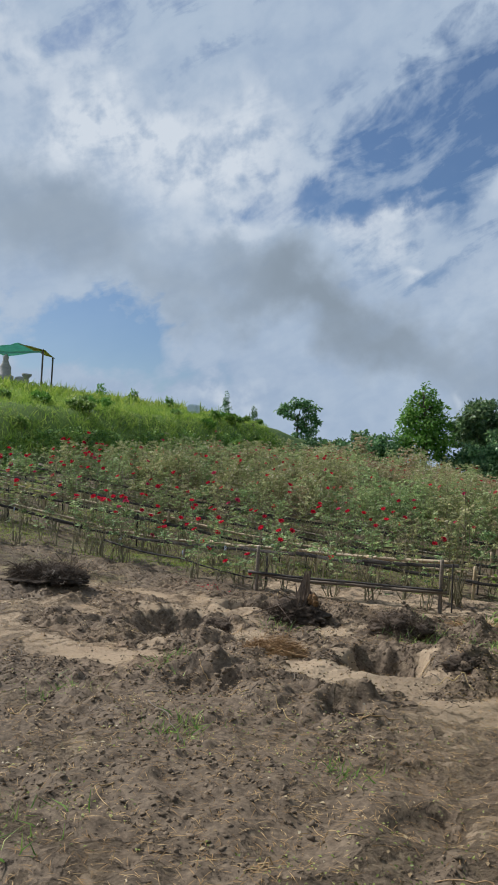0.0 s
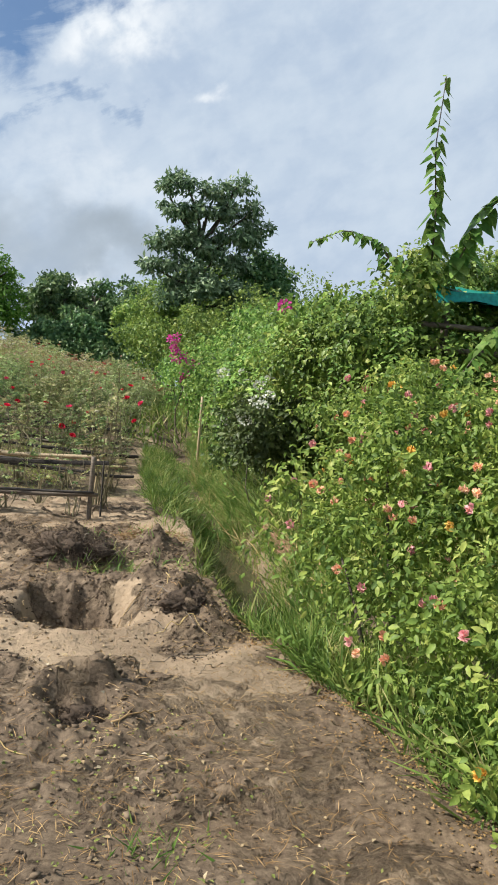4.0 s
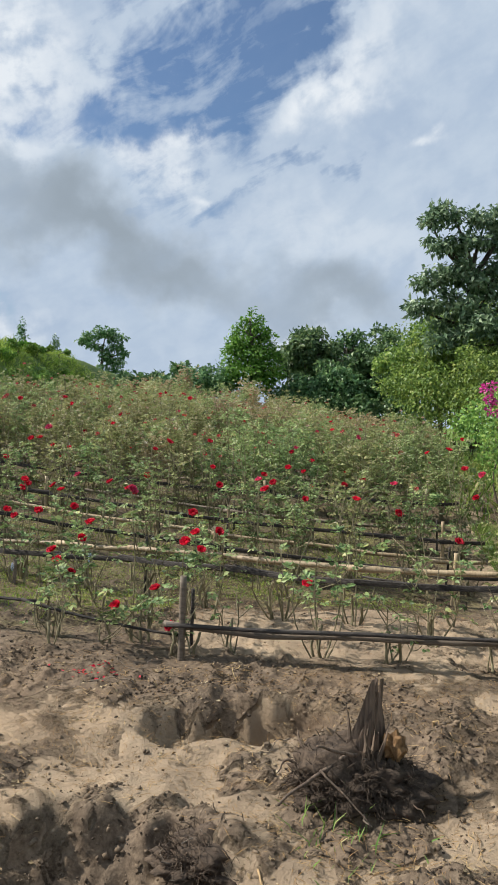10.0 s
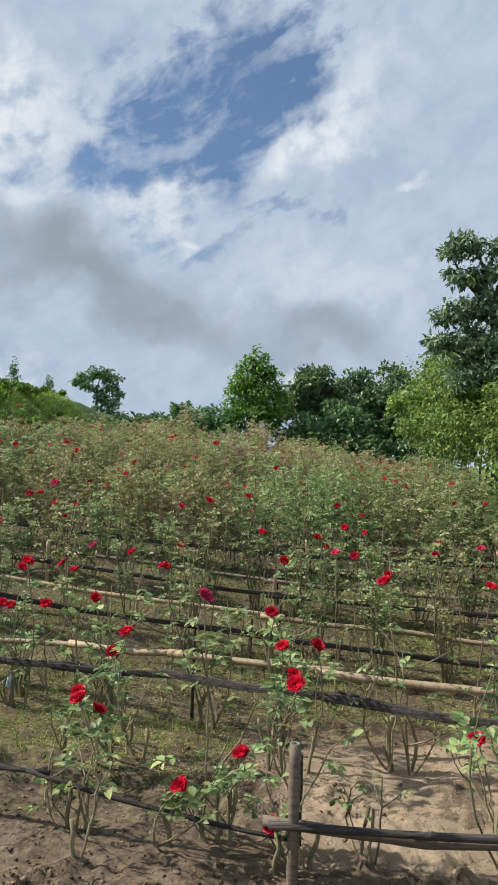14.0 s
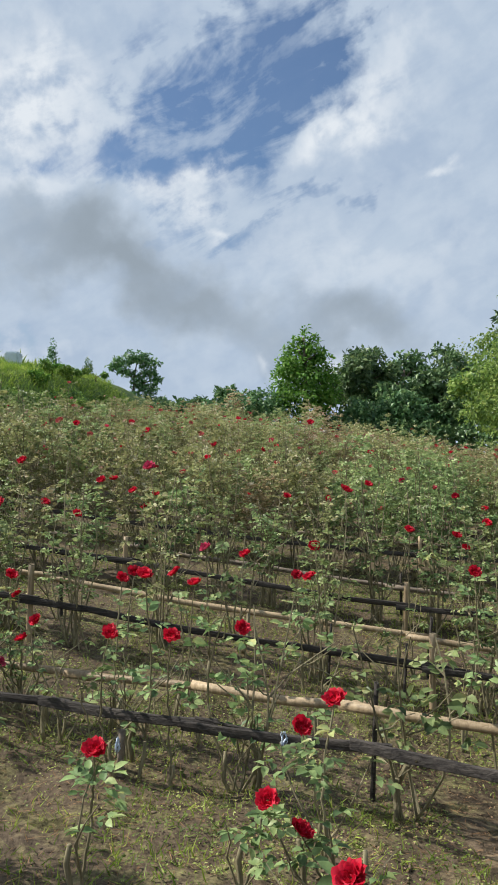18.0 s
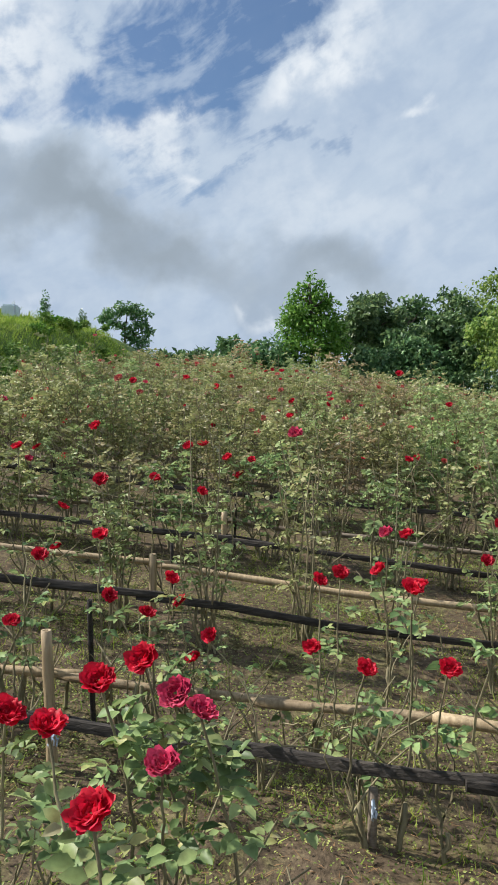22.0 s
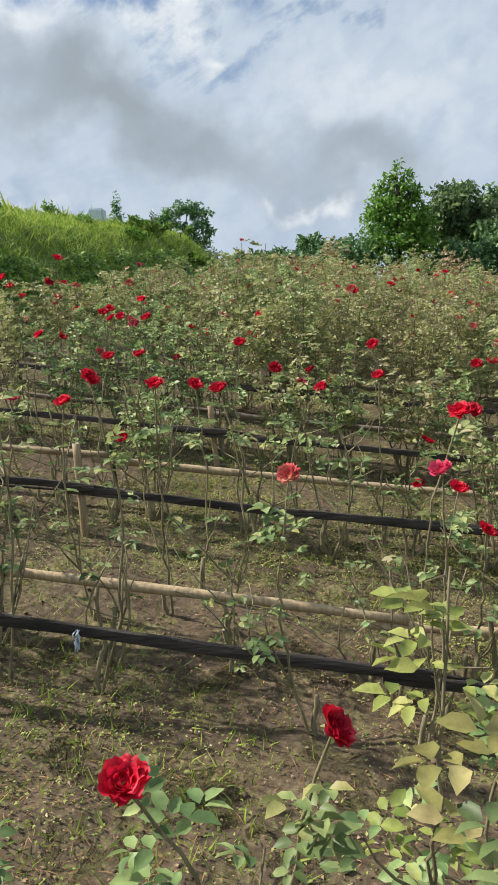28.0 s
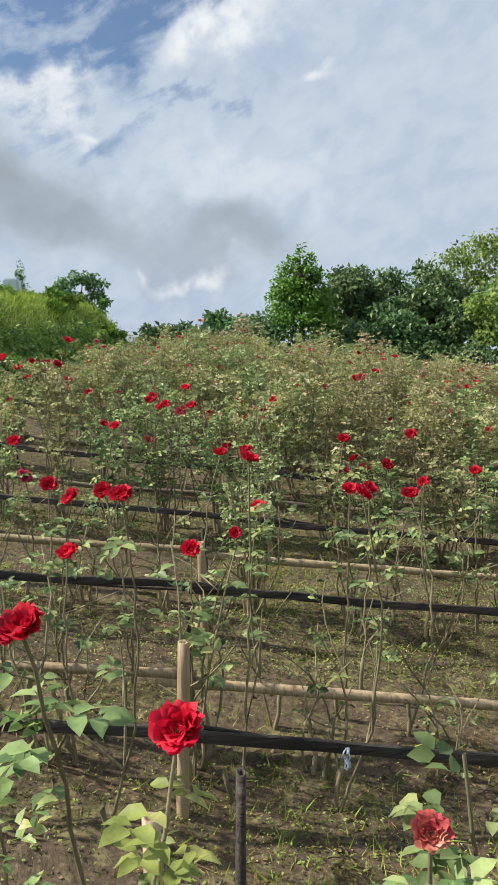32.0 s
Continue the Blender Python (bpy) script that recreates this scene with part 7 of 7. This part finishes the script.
def scatter_grass():
    rg = np.random.default_rng(81)

    def band(n, y0, y1, off0, off1, tall0, tall1, wide, name, label, seed, mat=GRASS, edge=None):
        y = rg.uniform(y0, y1, n)
        off = rg.uniform(off0, off1, n)
        x = (edge(y) if edge else ditch_x(y)) + off
        keep = value_noise(x, y, 0.5, 31) + 0.5 > rg.uniform(0, 0.75, n)
        # thin and trodden round the bricks
        keep &= ~((np.hypot((x - 1.02 - 0.17 * (y - 6.9)) / 0.20, (y - 6.95) / 0.62) + 0.9 * value_noise(x, y, 0.16, 62) < rg.uniform(0.35, 0.85, n)) & (rg.uniform(0, 1, n) < 0.75))
        keep &= ~((np.hypot((x - 1.24) / 0.16, (y - 8.0) / 0.34) + 0.9 * value_noise(x, y, 0.16, 65) < rg.uniform(0.4, 0.9, n)) & (rg.uniform(0, 1, n) < 0.6))
        x, y = x[keep], y[keep]
        tall = rg.uniform(tall0, tall1, len(x)) * (0.5 + 0.7 * (value_noise(x, y, 0.7, 33) + 0.5) + 0.6 * (value_noise(x, y, 0.14, 34) + 0.5))
        v, f = blades(x, y, tall, seed, 0.5, wide * rg.uniform(0.6, 1.9, len(x)))
        tagged(mesh_object(name, v, f, mat, None, "", False), label, "grass", kind="stuff")

    band(52000, 5.5, 8.8, 0.30, 1.9, 0.05, 0.20, 0.0045, "bank_foot_grass", "soft green grass on the ditch's bank", 90)
    band(110000, 7.8, 15.5, 0.28, 2.2, 0.08, 0.33, 0.005, "ditch_grass", "tall green grass on the bank of the ditch", 82)
    band(42000, 5.4, 14.0, 0.20, 0.75, 0.05, 0.20, 0.0055, "ditch_wall_grass", "short green and dry grass on the ditch's wall", 94)
    band(6000, 7.6, 13.5, 0.14, 0.40, 0.06, 0.24, 0.005, "ditch_edge_grass", "grass leaning over the ditch", 95)
    band(3500, 5.4, 13.5, -0.38, -0.20, 0.04, 0.14, 0.006, "ditch_edge_grass", "grass leaning over the ditch", 96)
    band(7000, 8.3, 14.0, -0.30, 0.12, 0.04, 0.16, 0.005, "ditch_weeds", "short dry and green grass in the ditch", 92)
    band(14000, 7.7, 14.5, -0.62, -0.12, 0.06, 0.25, 0.006, "path_grass", "green grass between the path and the ditch", 83)
    band(3000, 15, 32, -0.9, 1.8, 0.25, 0.6, 0.025, "field_edge_grass", "rough green grass along the field's edge", 84)
    band(9000, 2.4, 6.0, -0.30, 0.25, 0.08, 0.30, 0.008, "lantana_grass", "bright tufts of grass at the lantana's foot", 85, edge=lambda y: np.interp(y, [2.6, 3.3, 4.5, 5.0, 6], [0.85, 0.82, 0.75, 0.62, 0.75]))
    band(110000, 15.8, 36, -9, -0.2, 0.08, 0.26, 0.011, "bank_grass", "long bright green grass covering the bank", 86, BANK_GRASS, edge=bank_edge)
    band(12000, 24, 44, -18, -4, 0.25, 0.5, 0.05, "hill_grass", "long green grass on the hilltop", 87, BANK_GRASS, edge=bank_edge)
    band(7000, 5.6, 14.5, 0.15, 2.0, 0.12, 0.38, 0.004, "dry_bank_grass", "dry straw-coloured stalks among the bank's grass", 97, STRAW)
    band(15000, 6.7, 10.5, 0.42, 1.25, 0.24, 0.58, 0.0055, "tall_bank_grass", "lush tall grass under the shrubs on the bank", 98)
    # leafy creepers along the foot of the bank
    n = 30000
    y = rg.uniform(13.5, 33, n)
    x = bank_edge(y) + 0.45 - 1.15 * rg.uniform(0, 1, n)
    mound = np.clip(value_noise(x, y, 0.8, 61) + 0.45, 0, 1)
    k = mound > rg.uniform(0, 0.5, n)
    x, y, mound = x[k], y[k], mound[k]
    p = np.stack([x, y, height(x, y) + mound * rg.uniform(0.03, 0.34, len(x))], 1)
    ln = rg.uniform(0.04, 0.11, len(x))
    v, f = ovate_data(p, unit_rows(rg, len(x)) * (1, 1, 0.5) + (0.2, -0.3, -0.2), unit_rows(rg, len(x)) * 0.6 + (0, -0.3, 0.8), ln, ln * 0.62)
    tagged(mesh_object("bank_creepers", v, f, VINE_LEAF, None, "", False), "green leafy creepers along the bank's foot", "creepers", kind="stuff")
    # small tufts on the bare soil
    tx, ty = [], []
    for cx_, cy_, n, r in ((-1.38, 3.6, 90, 0.09), (-1.7, 2.2, 260, 0.22), (-0.35, 6.35, 150, 0.15), (-1.55, 6.45, 80, 0.12), (-0.5, 3.4, 50, 0.07), (-2.2, 3.9, 40, 0.1), (-0.2, 6.5, 120, 0.15), (0.35, 6.4, 160, 0.2), (0.3, 7.4, 160, 0.2), (-1.9, 4.7, 50, 0.1)):
        tx.append(rg.normal(cx_, r, n))
        ty.append(rg.normal(cy_, r, n))
    tx, ty = np.concatenate(tx), np.concatenate(ty)
    v, f = blades(tx, ty, rg.uniform(0.04, 0.13, len(tx)), 88, 0.6, 0.006)
    tagged(mesh_object("soil_grass", v, f, GRASS, None, "", False), "small green tufts of grass on the bare soil", "grass", kind="stuff")


scatter_grass()
LITTER = leaf_material("dry_leaf", [(0.0, (0.10, 0.065, 0.04)), (0.5, (0.27, 0.185, 0.105)), (0.85, (0.36, 0.27, 0.165)), (1.0, (0.48, 0.40, 0.29))], 0.15, 0.8)
WEED = leaf_material("weed_leaf", [(0.0, (0.085, 0.125, 0.03)), (0.5, (0.22, 0.28, 0.065)), (1.0, (0.42, 0.43, 0.14))], 0.3)
CLOD = wood_material("soil_clod", (0.10, 0.072, 0.048), (0.32, 0.235, 0.155), (14, 14, 14), 0.95, 0.6)


def scatter_litter():
    rg = np.random.default_rng(91)

    def flat_leaves(n, x, y, size, material, name, label, cat, lift=0.006):
        z = height(x, y) + lift
        d = unit_rows(rg, n) * (1, 1, 0.35)
        v, f = leaf_data(np.stack([x, y, z], 1), d, np.array([0, 0, 1.0]) + rg.normal(0, 0.35, (n, 3)), size, size * 0.6, 0.2, 0.1)
        tagged(mesh_object(name, v, f, material, None, "", False), label, cat, kind="stuff")

    def patchy(n, x0, x1, y0, y1, cell, seed, cut):
        x, y = rg.uniform(x0, x1, n), rg.uniform(y0, y1, n)
        k = value_noise(x, y, cell, seed) + 0.5 > cut + rg.uniform(-0.25, 0.25, n)
        return x[k], y[k]

    x, y = patchy(50000, -10, 0.2, 8.0, 15.5, 0.9, 41, 0.46)
    flat_leaves(len(x), x, y, rg.uniform(0.005, 0.018, len(x)), LITTER, "leaf_litter", "dry fallen leaves under the rose bushes", "leaf litter")
    x, y = patchy(14000, -4.5, 0.3, 2.0, 8.3, 0.6, 42, 0.50)
    flat_leaves(len(x), x, y, rg.uniform(0.008, 0.028, len(x)), LITTER, "soil_litter", "dry scraps of leaf and stalk on the soil", "leaf litter")
    x, y = patchy(180000, -10, -0.2, 9.3, 16.0, 0.7, 43, 0.42)
    k = ((x < -2.5) | (y > 10.6)) & ((x > -5.6) | (y > 10.4) | (rg.uniform(0, 1, len(x)) < 0.45))
    x, y = x[k], y[k]
    flat_leaves(len(x), x, y, rg.uniform(0.007, 0.018, len(x)), WEED, "ground_weeds", "low yellow-green weeds between the rows", "weeds", 0.012)
    y = rg.uniform(2.0, 5.4, 5000)
    x = np.interp(y, [1.8, 2.6, 3.3, 4.5, 5.0, 6], [0.75, 0.62, 0.58, 0.5, 0.4, 0.5]) + rg.normal(0, 0.13, 5000)
    flat_leaves(5000, x, y, rg.uniform(0.006, 0.018, 5000), BROWN_STRAW, "hedge_litter", "brown fallen leaves along the lantana's foot", "leaf litter")
    x, y = patchy(5000, -4.0, 0.1, 1.8, 4.5, 0.5, 44, 0.58)
    flat_leaves(len(x), x, y, rg.uniform(0.008, 0.02, len(x)), WEED, "soil_weeds", "sparse low weeds on the bare soil", "weeds", 0.008)
    # tufts and dry stalks among the rose rows
    x, y = patchy(70000, -10, -0.3, 9.0, 14.5, 0.6, 49, 0.52)
    k = (x < -2.5) | (y > 10.6)
    x, y = x[k], y[k]
    v, f = blades(x, y, rg.uniform(0.02, 0.09, len(x)), 93, 0.7, 0.005)
    tagged(mesh_object("field_tufts", v, f, BANK_GRASS, None, "", False), "short yellow-green tufts of grass between the rows", "grass", kind="stuff")
    for n, x0, y0, x1, y1, sd in ((26000, -10, 8.2, 0.0, 13.5, 50), (30000, -4.5, 2.0, 0.3, 8.2, 51)):
        x, y = patchy(n, x0, x1, y0, y1, 0.8, sd, 0.45)
        z = height(x, y) + 0.006
        d = unit_rows(rg, len(x)) * (1, 1, 0.12)
        v, f = leaf_data(np.stack([x, y, z], 1), d, np.array([0, 0, 1.0]) + rg.normal(0, 0.2, (len(x), 3)), rg.uniform(0.02, 0.09, len(x)), 0.003, 0.1, 0.1)
        tagged(mesh_object("dry_stalks", v, f, BROWN_STRAW, None, "", False), "dry stalks and straw scattered over the soil", "straw", kind="stuff")
    # broad-leaved weeds on the ditch's bank
    n = 15000
    y = rg.uniform(5.6, 14.5, n)
    x = ditch_x(y) + rg.uniform(0.3, 1.9, n)
    k = value_noise(x, y, 0.35, 48) > rg.uniform(-0.2, 0.25, n)
    x, y = x[k], y[k]
    z = height(x, y) + rg.uniform(0.03, 0.28, len(x))
    d = unit_rows(rg, len(x)) * (1, 1, 0.5)
    v, f = leaf_data(np.stack([x, y, z], 1), d, np.array([0, 0, 1.0]) + rg.normal(0, 0.4, (len(x), 3)), rg.uniform(0.025, 0.07, len(x)), 0.028, 0.2, 0.2)
    tagged(mesh_object("bank_weeds", v, f, LANTANA_LEAF, None, "", False), "leafy green weeds among the grass of the bank", "weeds", kind="stuff")
    # fallen petals
    x, y = rg.normal(-2.75, 0.10, 30), rg.normal(7.95, 0.05, 30)
    flat_leaves(30, x, y, rg.uniform(0.018, 0.032, 30), PETAL_RED, "fallen_petals", "red petals fallen on the soil", "petals", 0.01)
    # clods
    bm = bmesh.new()
    bmesh.ops.create_icosphere(bm, subdivisions=1, radius=1)
    base = np.array([v.co for v in bm.verts])
    faces = np.array([[v.index for v in f.verts] for f in bm.faces])
    bm.free()
    parts = []
    for x0, x1, y0, y1, n, s0, s1, seed, cut in ((-5, 0.4, 2.0, 8.4, 8000, 0.002, 0.008, 45, 0.55), (-10, 0, 8.2, 13, 5200, 0.003, 0.013, 46, 0.42), (-2.9, 0.4, 4.9, 7.5, 1800, 0.003, 0.012, 47, 0.55)):
        x, y = patchy(n, x0, x1, y0, y1, 0.5, seed, cut)
        s = s0 + (s1 - s0) * rg.uniform(0, 1, len(x)) ** 3
        z = height(x, y)
        for a, b, c, r in zip(x, y, z, s):
            q = base * (1 + rg.uniform(-0.6, 0.55, (len(base), 1))) * r * rg.uniform(0.55, 1.4, 3) * (1, 1, 0.7)
            parts.append((q + (a, b, c + r * 0.25), faces))
    n = 42000
    x, y = rg.uniform(-4.6, 0.35, n), rg.uniform(2.4, 8.3, n)
    k = crust_amount(x, y) > rg.uniform(0.15, 1.3, n)
    x, y = x[k], y[k]
    z, s = height(x, y), 0.003 + 0.013 * rg.uniform(0, 1, len(x)) ** 5
    for a, b, c, r in zip(x, y, z, s):
        q = base * (1 + rg.uniform(-0.6, 0.55, (len(base), 1))) * r * rg.uniform(0.55, 1.4, 3) * (1, 1, 0.7)
        parts.append((q + (a, b, c + r * 0.2), faces))
    dark = []
    for cx_, cy_, r in HUMUS:
        n = int(450 * r / 0.4)
        x, y = rg.normal(cx_, r * 0.55, n), rg.normal(cy_, r * 0.5, n)
        s = 0.002 + 0.007 * rg.uniform(0, 1, n) ** 3
        z = height(x, y)
        for a, b, c, q in zip(x, y, z, s):
            w = base * (1 + rg.uniform(-0.65, 0.6, (len(base), 1))) * q * rg.uniform(0.55, 1.4, 3) * (1, 1, 0.8)
            dark.append((w + (a, b, c + q * 0.3), faces))
    v, f = merged(dark)
    tagged(mesh_object("humus_clods", v, f, EARTHY, None, "", False), "dark crumbs of dug-up humus on the soil", "soil clods", kind="stuff")
    v, f = merged(parts)
    tagged(mesh_object("soil_clods", v, f, CLOD, None, "", False), "loose crumbs and clods of brown soil", "soil clods", kind="stuff")


scatter_litter()
